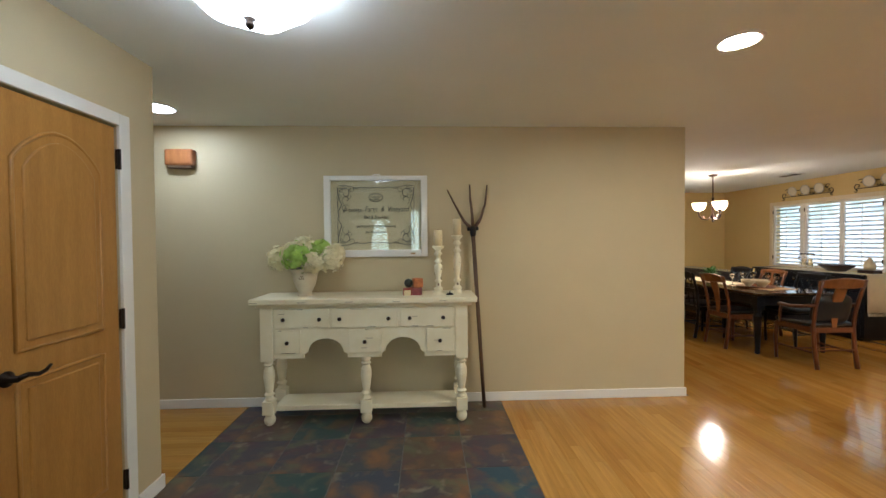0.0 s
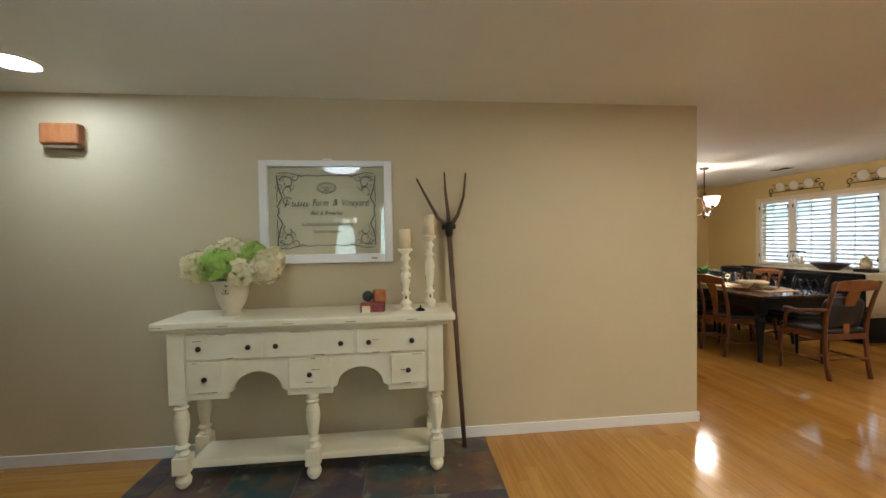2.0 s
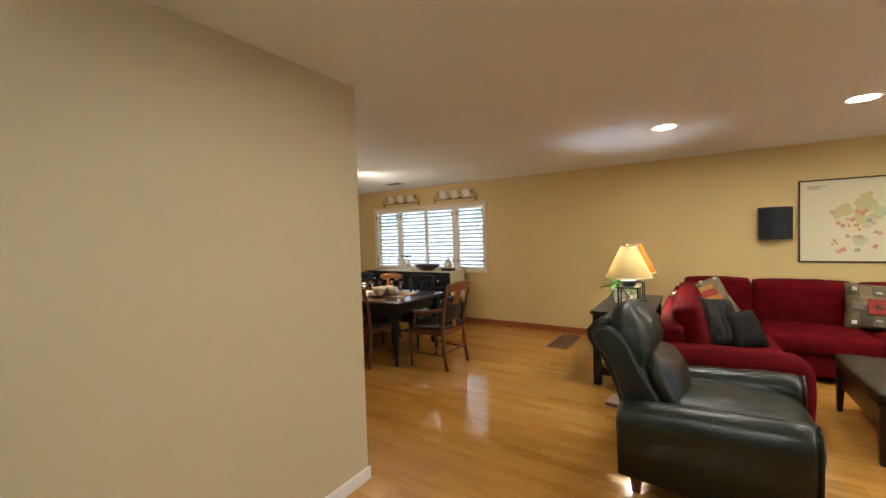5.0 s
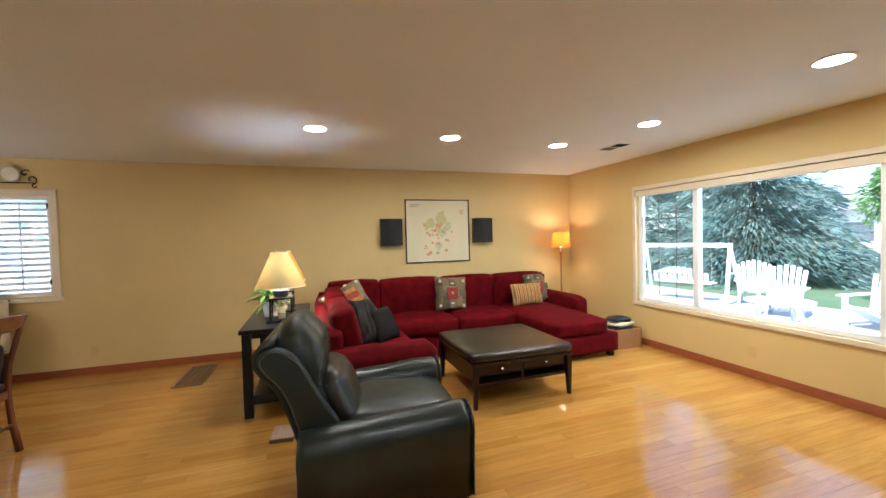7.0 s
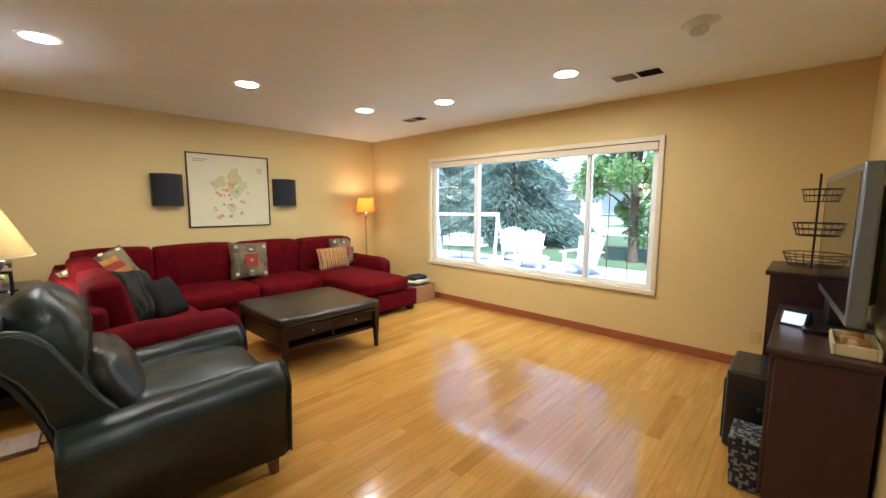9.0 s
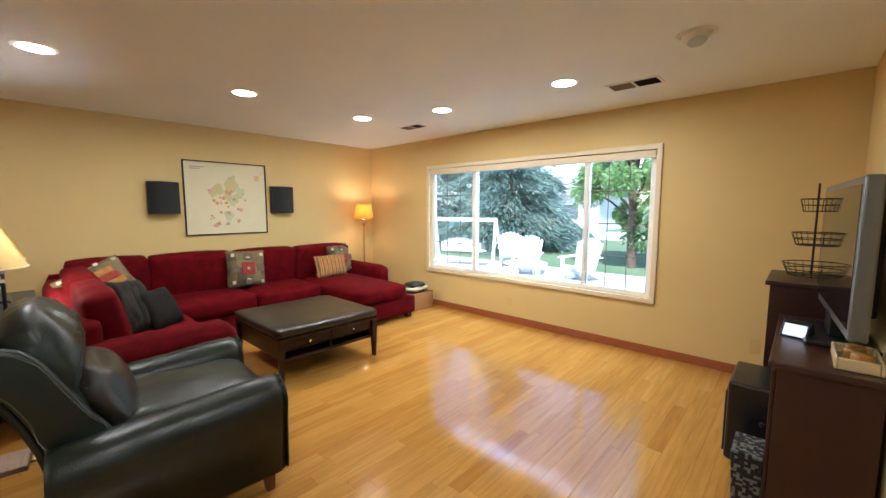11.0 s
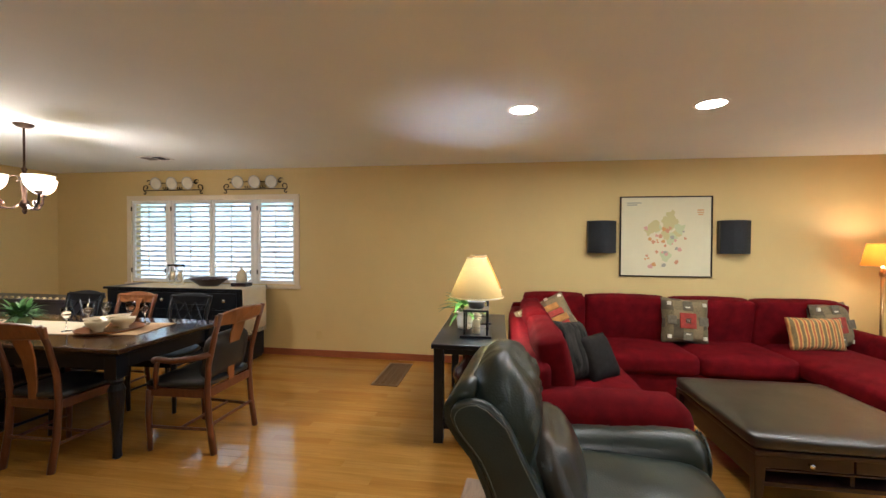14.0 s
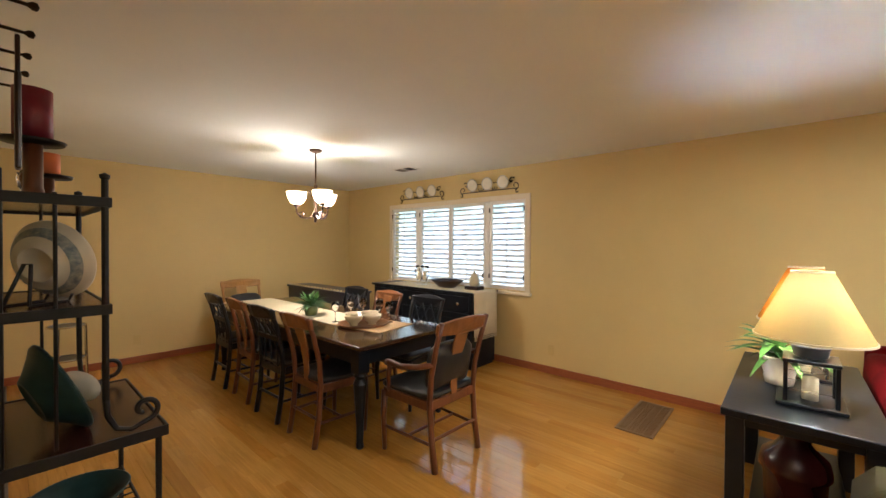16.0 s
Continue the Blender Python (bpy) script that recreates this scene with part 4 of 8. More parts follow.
def arm_section(t, grow=0.0):
    """Cross-section of the arm at t from rear (0) to front (1): rolled top over a straight outer panel."""
    top = 0.525 + 0.075 * t
    pts = []
    for j in range(17):
        a = -0.35 + (math.pi + 0.70) * j / 16
        pts.append((0.118 * math.cos(a) * (1 + grow), top - 0.105 + 0.105 * math.sin(a) * (1 + grow)))
    return [(0.088, 0.115)] + pts + [(-0.088, 0.115)]


for s in (-1, 1):
    arm = bmesh.new()
    n1 = 22
    g = []
    for i in range(n1 + 1):
        t = i / n1
        y = -0.34 + 0.85 * t
        close = 1 - 0.10 * max(0.0, (t - 0.93) / 0.07) ** 2
        row = []
        for u, z in arm_section(t):
            fold = 0.006 * noise.noise(Vector((t * 7, u * 16, z * 9 + s * 3))) + 0.004 * noise.noise(Vector((t * 24, u * 5, z * 5)))
            row.append(arm.verts.new((s * 0.395 + u * close + fold * s, y, z * close + (1 - close) * 0.3 + fold)))
        g.append(row)
    m_ = len(g[0])
    for i in range(n1):
        for j in range(m_):
            arm.faces.new((g[i][j], g[i][(j + 1) % m_], g[i + 1][(j + 1) % m_], g[i + 1][j]))
    arm.faces.new(g[0])
    arm.faces.new(list(reversed(g[-1])))
    bmesh.ops.recalc_face_normals(arm, faces=arm.faces[:])
    ar = part("arm", arm, LEATHER, rc, "rolled leather arm", smooth=True)
    rim = [(s * 0.395 + u * 0.93, 0.513, z * 0.93 + 0.022) for u, z in arm_section(1.0)]
    part("welt", tube(rim, 0.006, 6), LEATHER, ar, smooth=True)
    for k in range(7):
        a = 0.25 + 2.64 * k / 6
        part("pleat", tube([(s * 0.395 + 0.105 * math.cos(a), 0.508, 0.495 + 0.098 * math.sin(a)), (s * 0.395 + 0.07 * math.cos(a), 0.514, 0.485 + 0.06 * math.sin(a)), (s * 0.395 + 0.03 * math.cos(a), 0.511, 0.45)], 0.006, 6, 0.002), LEATHER, ar, smooth=True)
    part("seam", tube([(s * 0.395 + u * 1.015, 0.11, z + 0.002) for u, z in arm_section(0.53)[2:17]], 0.0022, 6), LEATHER, ar)
# reclining back: a thick pillowed cushion between two scrolled side wings
BACK = [(-0.20, 0.42), (-0.195, 0.52), (-0.205, 0.62), (-0.235, 0.69), (-0.225, 0.76), (-0.222, 0.85), (-0.245, 0.94), (-0.30, 1.005), (-0.36, 1.045), (-0.42, 1.035), (-0.47, 0.98), (-0.475, 0.89), (-0.435, 0.76), (-0.385, 0.64), (-0.33, 0.48), (-0.29, 0.40)]


def smooth_loop(pts, n):
    """A closed loop through the points, n steps a span."""
    out = []
    m = len(pts)
    for i in range(m):
        p0, p1, p2, p3 = [Vector(pts[(i + k) % m]) for k in (-1, 0, 1, 2)]
        for k in range(n):
            t = k / n
            out.append(0.5 * (2 * p1 + (p2 - p0) * t + (2 * p0 - 5 * p1 + 4 * p2 - p3) * t * t + (3 * p1 - p0 - 3 * p2 + p3) * t ** 3))
    return out


bk = bmesh.new()
loop_ = smooth_loop(BACK, 4)
mid = sum(loop_, Vector((0, 0))) / len(loop_)
g = []
NB = 26
for i in range(NB + 1):
    u = 2 * i / NB - 1
    k = (1 - abs(u) ** 4.5) ** 0.42 if abs(u) < 1 else 0.0
    k = max(k, 0.25)
    row = []
    for p in loop_:
        q = mid + (p - mid) * (0.55 + 0.45 * k)
        head = max(0.0, min(1.0, (p.y - 0.66) / 0.2))
        gather = 0.010 * head * math.sin(u * 19 + 2.5 * noise.noise(Vector((u * 3, p.y * 4, 1.0)))) * (1 - head * 0.5)
        crease = 0.018 * head * noise.noise(Vector((u * 2.2 + p.y * 3, p.y * 26 + 3 * u, p.x * 9)))
        row.append(bk.verts.new((0.305 * u * (1 - 0.05 * head), q.x + gather + crease, q.y + 0.6 * crease - 0.035 * head * u * u)))
    g.append(row)
m_ = len(loop_)
for i in range(NB):
    for j in range(m_):
        bk.faces.new((g[i][j], g[i][(j + 1) % m_], g[i + 1][(j + 1) % m_], g[i + 1][j]))
bk.faces.new(g[0])
bk.faces.new(list(reversed(g[-1])))
bmesh.ops.recalc_face_normals(bk, faces=bk.faces[:])
bkp = part("back_cushion", bk, LEATHER, rc, "pillowed leather back with a wrinkled head rest", smooth=True)
part("seam", tube([(0.27 * (i / 10 - 1), -0.232 + 0.02 * (i / 10 - 1) ** 2, 0.69 - 0.02 * math.sin(math.pi * i / 20)) for i in range(21)], 0.004, 6), LEATHER, bkp)
WING = [(-0.31, 0.34), (-0.345, 0.50), (-0.385, 0.62), (-0.435, 0.73), (-0.495, 0.80), (-0.525, 0.845), (-0.53, 0.885), (-0.505, 0.918), (-0.45, 0.932), (-0.385, 0.915), (-0.325, 0.85), (-0.265, 0.73), (-0.20, 0.61), (-0.14, 0.51), (-0.16, 0.36)]
shell = bmesh.new()
rear = [Vector(p) for p in WING[:9]]
g = [[shell.verts.new((x, p.x + d, p.y)) for x in (-0.32, -0.16, 0.0, 0.16, 0.32) for d in (0.0,)] for p in rear]
for a, b in zip(g, g[1:]):
    for i in range(4):
        shell.faces.new((a[i], a[i + 1], b[i + 1], b[i]))
bmesh.ops.recalc_face_normals(shell, faces=shell.faces[:])
bmesh.ops.solidify(shell, geom=shell.faces[:], thickness=-0.03)
part("back_shell", shell, LEATHER, rc, "outer leather back panel", smooth=True)
for s in (-1, 1):
    outline = [(p.x, p.y) for p in smooth_loop(WING, 2)]
    wing = extrude_poly(outline, 0.05, 0.016)
    moved(wing, Matrix(((0, 1, 0, 0), (1, 0, 0, 0), (0, 0, 1, 0), (0, 0, 0, 1))))
    bmesh.ops.reverse_faces(wing, faces=wing.faces[:])
    wx = sum(v.co.x for v in wing.verts) / len(wing.verts)
    wg = part("wing", moved(wing, pose(s * 0.325 - wx, 0, 0)), LEATHER, rc, "scrolled side wing with stitched edge", smooth=True)
    edge = [(y + (0.016 if y < -0.26 - 0.33 * (z - 0.4) else -0.012), z - (0.014 if z > 0.87 else 0.0)) for y, z in [(p.x, p.y) for p in smooth_loop(WING[1:14], 2)][:25]]
    part("stitching", tube([(s * 0.3505, y, z) for y, z in edge], 0.0022, 5), LEATHERSEAM, wg)
part("foot_lever", merge(box(-0.31, -0.12, -0.59, -0.45, 0.235, 0.262, 0.006), box(-0.235, -0.205, -0.50, -0.25, 0.225, 0.24, 0.003)), OLDOAK, rc, "pale wooden release lever behind the chair")
lp = cushion(0.46, 0.14, 0.30, 0.06, 0.04, 11, 0.016, 41.0)
part("lumbar_pillow", moved(lp, pose(0, -0.10, 0.45, 24, 0, 0)), OTTOMAN, rc, "loose brown leather lumbar cushion", smooth=True)
for sx in (-1, 1):
    for yy in (0.43, -0.26):
        ft = bmesh.new()
        bmesh.ops.create_cube(ft, size=1)
        for v in ft.verts:
            w = 0.040 if v.co.z < 0 else 0.066
            v.co = Vector((v.co.x * w, v.co.y * w + (0.012 if v.co.z < 0 and yy > 0 else 0.0), 0.0 if v.co.z < 0 else 0.13))
        bmesh.ops.bevel(ft, geom=ft.edges[:], offset=0.004, segments=2, affect="EDGES")
        part("foot", moved(ft, pose(sx * 0.41, yy, 0)), CHAIRWOOD, rc, "tapered wooden foot")

# sofa table behind the sofa
st = thing("sofa_table", "black painted sofa table with square legs and lower shelf", "console table", pose(5.60, 2.685, 0))
TZ = 0.74
part("tabletop", box(-0.64, 0.64, -0.275, 0.275, TZ - 0.035, TZ, 0.005), BLACKPAINT, st)
for sx in (-1, 1):
    for sy in (-1, 1):
        part("leg", box(sx * 0.57 - 0.035, sx * 0.57 + 0.035, sy * 0.225 - 0.035, sy * 0.225 + 0.035, 0, TZ - 0.036, 0.004), BLACKPAINT, st)
    part("end_rail", box(sx * 0.57 - 0.012, sx * 0.57 + 0.012, -0.19, 0.19, TZ - 0.085, TZ - 0.036, 0.003), BLACKPAINT, st)
    part("end_rail", box(sx * 0.57 - 0.012, sx * 0.57 + 0.012, -0.19, 0.19, 0.10, 0.16, 0.003), BLACKPAINT, st)
for sy in (-1, 1):
    part("apron", box(-0.535, 0.535, sy * 0.225 - 0.012, sy * 0.225 + 0.012, TZ - 0.13, TZ - 0.036, 0.003), BLACKPAINT, st)
part("shelf", box(-0.60, 0.60, -0.188, 0.188, 0.162, 0.182, 0.003), BLACKPAINT, st)
vs = solo("floor_vase", lathe([(0.001, 0), (0.09, 0.0), (0.115, 0.05), (0.12, 0.20), (0.135, 0.22), (0.135, 0.24), (0.125, 0.29), (0.075, 0.335), (0.058, 0.36), (0.06, 0.41), (0.078, 0.43), (0.066, 0.43), (0.05, 0.40), (0.05, 0.34), (0.001, 0.28)], 28), mat("maroon_glaze", (0.050, 0.010, 0.009), 0.25, var=0.3, scale=8), "maroon glazed jar on the table's lower shelf", "vase", pose(5.30, 2.70, 0.183), smooth=True)


LAMPNECK = mat("slate_blue_glaze", (0.07, 0.085, 0.11), 0.3, var=0.1)


def table_lamp(x, y, z, orange=False):
    th = thing("table_lamp", "table lamp with black-framed glass lantern base and cream shade, lit" if not orange else "table lamp with amber cloth shade, lit", "table lamp", pose(x, y, z), "lamps on the sofa table")
    w = 0.088
    part("base_plate", box(-w - 0.034, w + 0.034, -w - 0.034, w + 0.034, 0, 0.018, 0.004), BLACKPAINT, th)
    for sx in (-1, 1):
        for sy in (-1, 1):
            part("post", box(sx * w - 0.008, sx * w + 0.008, sy * w - 0.008, sy * w + 0.008, 0.018, 0.20, 0.002), BLACKPAINT, th)
    part("top_plate", box(-w - 0.012, w + 0.012, -w - 0.012, w + 0.012, 0.20, 0.216, 0.004), BLACKPAINT, th)
    g = part("lantern_glass", merge(box(-w + 0.009, w - 0.009, -w - 0.002, -w + 0.001, 0.02, 0.199), box(-w + 0.009, w - 0.009, w - 0.001, w + 0.002, 0.02, 0.199),
                                   box(-w - 0.002, -w + 0.001, -w + 0.009, w - 0.009, 0.02, 0.199), box(w - 0.001, w + 0.002, -w + 0.009, w - 0.009, 0.02, 0.199)), CLEAR, th)
    g.visible_shadow = False
    part("candle", lathe([(0.001, 0.018), (0.03, 0.018), (0.03, 0.12), (0.001, 0.118)], 16), LINEN, th, "white pillar candle", smooth=True)
    part("neck", lathe([(0.050, 0.216), (0.062, 0.225), (0.068, 0.262), (0.074, 0.268), (0.072, 0.276), (0.02, 0.280), (0.012, 0.29), (0.010, 0.34)], 24), LAMPNECK, th, "round slate-blue neck", smooth=True)
    for zz in (0.075, 0.165):
        part("guard_wire", tube([(-w - 0.004, -w - 0.004, zz), (w + 0.004, -w - 0.004, zz), (w + 0.004, w + 0.004, zz), (-w - 0.004, w + 0.004, zz), (-w - 0.004, -w - 0.004, zz)], 0.0018, 5), CHROME, th, "thin bright wire round the lantern")
    z0, z1, r0, r1 = 0.31, 0.62, 0.215, 0.075
    sh = part("shade", lathe([(r0, z0), (r1, z1)], 40, cap=False), SHADEORANGE if orange else SHADECREAM, th, "amber cloth shade" if orange else "cream cloth empire shade", smooth=True)
    part("rim", lathe([(r0 - 0.002, z0 - 0.004), (r0 + 0.003, z0 - 0.004), (r0 + 0.003, z0 + 0.006), (r0 - 0.002, z0 + 0.006)], 40, cap=False), LINEN, sh)
    part("rim", lathe([(r1 - 0.002, z1 - 0.004), (r1 + 0.003, z1 - 0.004), (r1 + 0.003, z1 + 0.004), (r1 - 0.002, z1 + 0.004)], 30, cap=False), LINEN, sh)
    part("bulb", lathe([(0.001, 0.48), (0.016, 0.475), (0.026, 0.45), (0.024, 0.42), (0.014, 0.39), (0.013, 0.34)], 14), glow("bulb_glow", (0.9, 0.95, 1.0), 12.0), th, smooth=True)
    lt = new("lamp_light", bpy.data.lights.new("lamp_light", "POINT"))
    lt.data.energy = LAMP_WATTS * (1.7 if orange else 1.15)
    lt.data.color = (0.80, 0.86, 1.0) if not orange else (1.0, 0.78, 0.55)
    lt.data.shadow_soft_size = 0.03
    lt.location = (x, y, z + (0.405 if orange else 0.50))
    if not orange:
        # extra bulb and point lamp, added to brighten the sofa back beside the table
        part("added_bulb", moved(lathe([(0.001, 0.392), (0.014, 0.397), (0.020, 0.412), (0.016, 0.43), (0.010, 0.445), (0.001, 0.45)], 14), pose(0.045, 0, 0)), glow("added_bulb_glow", (1.0, 0.82, 0.6), 10.0), th, "added second bulb under the shade, lighting the sofa", smooth=True)
        low = new("lamp_light", bpy.data.lights.new("lamp_light", "POINT"))
        low.data.energy, low.data.color, low.data.shadow_soft_size, low.location = LAMP_WATTS * 2.6, (1.0, 0.70, 0.45), 0.02, (x + 0.045, y, z + 0.365)
    return th


table_lamp(5.30, 2.65, TZ)
table_lamp(5.82, 2.66, TZ, True)
pl = thing("potted_plant", "green leafy plant in a ribbed white metal bucket", "plant", pose(5.555, 2.765, TZ) @ Matrix.Diagonal((1.2, 1.2, 1.2, 1)))
part("pot", lathe([(0.001, 0), (0.05, 0), (0.056, 0.03), (0.054, 0.035), (0.062, 0.07), (0.060, 0.075), (0.068, 0.12), (0.073, 0.125), (0.066, 0.125), (0.06, 0.10), (0.001, 0.10)], 24), mat("white_enamel", (0.72, 0.72, 0.70), 0.35, var=0.06), pl, smooth=True)
LEAF = mat("leaf_green", (0.045, 0.13, 0.03), 0.45, color2=(0.09, 0.21, 0.045), scale=12)


def leaf(length, width, droop, az, base, lift):
    bm = bmesh.new()
    n = 6
    rows_ = []
    for i in range(n + 1):
        t = i / n
        w = width * math.sin(math.pi * min(0.97, t * 0.92 + 0.06)) ** 0.8
        r = length * t * math.cos(lift)
        z = length * t * math.sin(lift) - droop * t * t
        rows_.append([bm.verts.new((r, s * w / 2, z + (0.12 * w if s else 0))) for s in (-1, 0, 1)])
    for a, b in zip(rows_, rows_[1:]):
        for k in range(2):
            bm.faces.new((a[k], a[k + 1], b[k + 1], b[k]))
    return moved(bm, pose(*base) @ pose(0, 0, 0, 0, 0, math.degrees(az)))


rng_l = random.Random(4)
for k in range(34):
    part("leaf", leaf(rng_l.uniform(0.13, 0.23), rng_l.uniform(0.032, 0.055), rng_l.uniform(0.06, 0.15), rng_l.uniform(0, 6.28), (0, 0, rng_l.uniform(0.10, 0.17)), rng_l.uniform(0.2, 1.0)), LEAF, pl, smooth=True)

# framed map between two wall speakers
mp_ = thing("framed_map", "framed vineyard map print with a thin bronze frame", "picture", pose(XE, 0.60, 1.56, 0, 0, -90))
MW, MH = 0.985, 0.92
part("frame", merge(box(-MW / 2, MW / 2, -0.025, 0, MH / 2 - 0.014, MH / 2, 0.003), box(-MW / 2, MW / 2, -0.025, 0, -MH / 2, -MH / 2 + 0.014, 0.003),
                    box(-MW / 2, -MW / 2 + 0.014, -0.0248, 0, -MH / 2 + 0.014, MH / 2 - 0.014, 0.003), box(MW / 2 - 0.014, MW / 2, -0.0248, 0, -MH / 2 + 0.014, MH / 2 - 0.014, 0.003)), BRONZE, mp_, "thin dark bronze frame")
PAPER = mat("map_paper", (0.68, 0.61, 0.40), 0.6, var=0.03, scale=3)
sheet = part("sheet", box(-MW / 2 + 0.012, MW / 2 - 0.012, -0.012, -0.002, -MH / 2 + 0.012, MH / 2 - 0.012), PAPER, mp_, "cream map sheet")
rng_m = random.Random(9)
INKS = [mat("ink_ochre", (0.55, 0.48, 0.22), 0.7), mat("ink_red", (0.58, 0.27, 0.15), 0.7), mat("ink_orange", (0.60, 0.30, 0.10), 0.7), mat("ink_green", (0.52, 0.54, 0.30), 0.7), mat("ink_pink", (0.62, 0.33, 0.26), 0.7), mat("ink_grey", (0.35, 0.33, 0.27), 0.7)]
for k in range(46):
    big = k < 12
    u, v = (rng_m.gauss(0.02, 0.12), rng_m.gauss(0.06, 0.15)) if big else (rng_m.uniform(-0.22, 0.22), rng_m.uniform(-0.34, 0.10))
    r = rng_m.uniform(0.05, 0.10) if big else rng_m.uniform(0.010, 0.030)
    ang = [2 * math.pi * i / 11 for i in range(11)]
    pts = [(u + r * rng_m.uniform(0.5, 1.2) * math.cos(a), v + r * rng_m.uniform(0.5, 1.2) * math.sin(a)) for a in ang]
    ink = INKS[rng_m.choice((0, 3))] if big else INKS[rng_m.choice((1, 1, 2, 4, 5))]
    part("map_region", moved(extrude_poly(pts, 0.0006), pose(0, -0.0131 - 0.00012 * k, 0)), ink, sheet)
for k, (u, v, w) in enumerate(((-0.34, 0.385, 0.16), (-0.36, 0.362, 0.11), (0.37, 0.30, 0.07), (0.37, 0.275, 0.07), (0.37, 0.25, 0.05))):
    part("text_bar", box(u - w / 2, u + w / 2, -0.0132, -0.0126, v - 0.006, v + 0.006), INKS[5] if k < 2 else INKS[2], sheet)
for y in (1.30, -0.10):
    sk = thing("wall_speaker", "black bowed-front surround speaker mounted on the wall", "speaker", pose(XE, y, 1.555, 0, 0, -90), "wall speakers")
    prof = [(-0.155, 0.0), (-0.155, -0.07)] + [(-0.155 + 0.31 * i / 10, -0.07 - 0.085 * math.sin(math.pi * i / 10)) for i in range(1, 10)] + [(0.155, -0.07), (0.155, 0.0)]
    part("cabinet", moved(extrude_poly(prof, 0.37, 0.004, axis="z"), pose(0, 0, -0.185)), BLACKGLOSS, sk)
    prof2 = [(-0.15, -0.072)] + [(-0.15 + 0.30 * i / 10, -0.074 - 0.085 * math.sin(math.pi * i / 10)) for i in range(1, 10)] + [(0.15, -0.072)]
    part("grille", moved(extrude_poly(prof2, 0.35, 0.003, axis="z"), pose(0, -0.003, -0.175)), GRILLE, sk, "black cloth grille")

# floor lamp in the corner
fl = thing("floor_lamp", "slim brass floor lamp with an amber drum shade, lit", "floor lamp", pose(6.60, -1.28, 0))
part("base", lathe([(0.001, 0), (0.13, 0), (0.13, 0.012), (0.04, 0.03), (0.012, 0.05)], 24), BRASS, fl, smooth=True)
part("pole", tube([(0, 0, 0.04), (0, 0, 1.26)], 0.014, 10), BRASS, fl, smooth=True)
part("joint", lathe([(0.001, 1.16), (0.02, 1.165), (0.026, 1.19), (0.02, 1.215), (0.001, 1.22)], 14), BRASS, fl, smooth=True)
part("swing_arm", tube([(0, 0, 1.19), (-0.07, 0.02, 1.20), (-0.07, 0.02, 1.24), (0, 0, 1.25)], 0.006, 8), BRASS, fl)
part("shade", lathe([(0.155, 1.27), (0.115, 1.49)], 32, cap=False), SHADEORANGE, fl, "amber cloth shade", smooth=True)
part("bulb", lathe([(0.001, 1.42), (0.016, 1.415), (0.026, 1.39), (0.02, 1.35), (0.012, 1.30), (0.010, 1.255)], 12), glow("warm_bulb_glow", (1.0, 0.75, 0.5), 20.0), fl, smooth=True)
fll = new("lamp_light", bpy.data.lights.new("lamp_light", "POINT"))
fll.data.energy, fll.data.color, fll.data.shadow_soft_size, fll.location = LAMP_WATTS * 0.95, (1.0, 0.66, 0.46), 0.03, (6.60, -1.28, 1.44)

# open cardboard-coloured basket with folded blankets by the window
bkt = thing("storage_basket", "tan woven basket holding folded dark and white blankets", "basket", pose(5.52, -1.37, 0) @ Matrix.Diagonal((0.82, 0.95, 0.95, 1)))
WICKER = mat("tan_wicker", (0.34, 0.17, 0.055), 0.7, var=0.2, scale=30, stretch=(1, 1, 6), bump=0.5, bump_scale=60)
part("body", merge(box(-0.21, 0.21, -0.22, -0.20, 0, 0.26, 0.006), box(-0.21, 0.21, 0.20, 0.22, 0, 0.26, 0.006), box(-0.21, -0.19, -0.20, 0.20, 0, 0.26, 0.006), box(0.19, 0.21, -0.20, 0.20, 0, 0.26, 0.006), box(-0.19, 0.19, -0.20, 0.20, 0, 0.02)), WICKER, bkt)
bl1 = solo("folded_blanket", cushion(0.30, 0.36, 0.10, 0.045, 0.02, 8, 0.015, 3), BLACKLEATHER, "dark folded blanket in the basket", "blanket", pose(5.52, -1.37, 0.155), smooth=True)
bl2 = solo("folded_blanket", cushion(0.27, 0.30, 0.06, 0.028, 0.018, 8, 0.015, 5), LINEN, "white folded blanket in the basket", "blanket", pose(5.53, -1.38, 0.258, 0, 3, 12), smooth=True)
solo("folded_blanket", cushion(0.20, 0.24, 0.05, 0.025, 0.02, 8, 0.012, 6), BLACKLEATHER, "black folded cloth on the blankets", "blanket", pose(5.50, -1.36, 0.325, 0, 0, -10), smooth=True)

# television cabinet along the west wall
tc = thing("tv_cabinet", "dark mahogany television cabinet with a raised end section", "cabinet", pose(0, 0, 0))
MAHOG = mat("mahogany", (0.040, 0.012, 0.010), 0.32, color2=(0.030, 0.010, 0.009), scale=4, stretch=(8, 2, 1), bump=0.02, rough_var=0.05)
part("body", box(XW + 0.02, 1.47, -0.74, 0.28, 0.04, 0.755, 0.004), MAHOG, tc)
part("top", box(XW + 0.016, 1.50, -0.745, 0.30, 0.756, 0.785, 0.006), MAHOG, tc)
part("plinth", box(XW + 0.03, 1.45, -0.73, 0.27, 0.0, 0.04), MAHOG, tc)
part("end_section", box(XW + 0.02, 1.56, -1.36, -0.76, 0.0, 0.955, 0.004), MAHOG, tc)
part("end_top", box(XW + 0.016, 1.585, -1.375, -0.75, 0.956, 0.985, 0.006), MAHOG, tc)
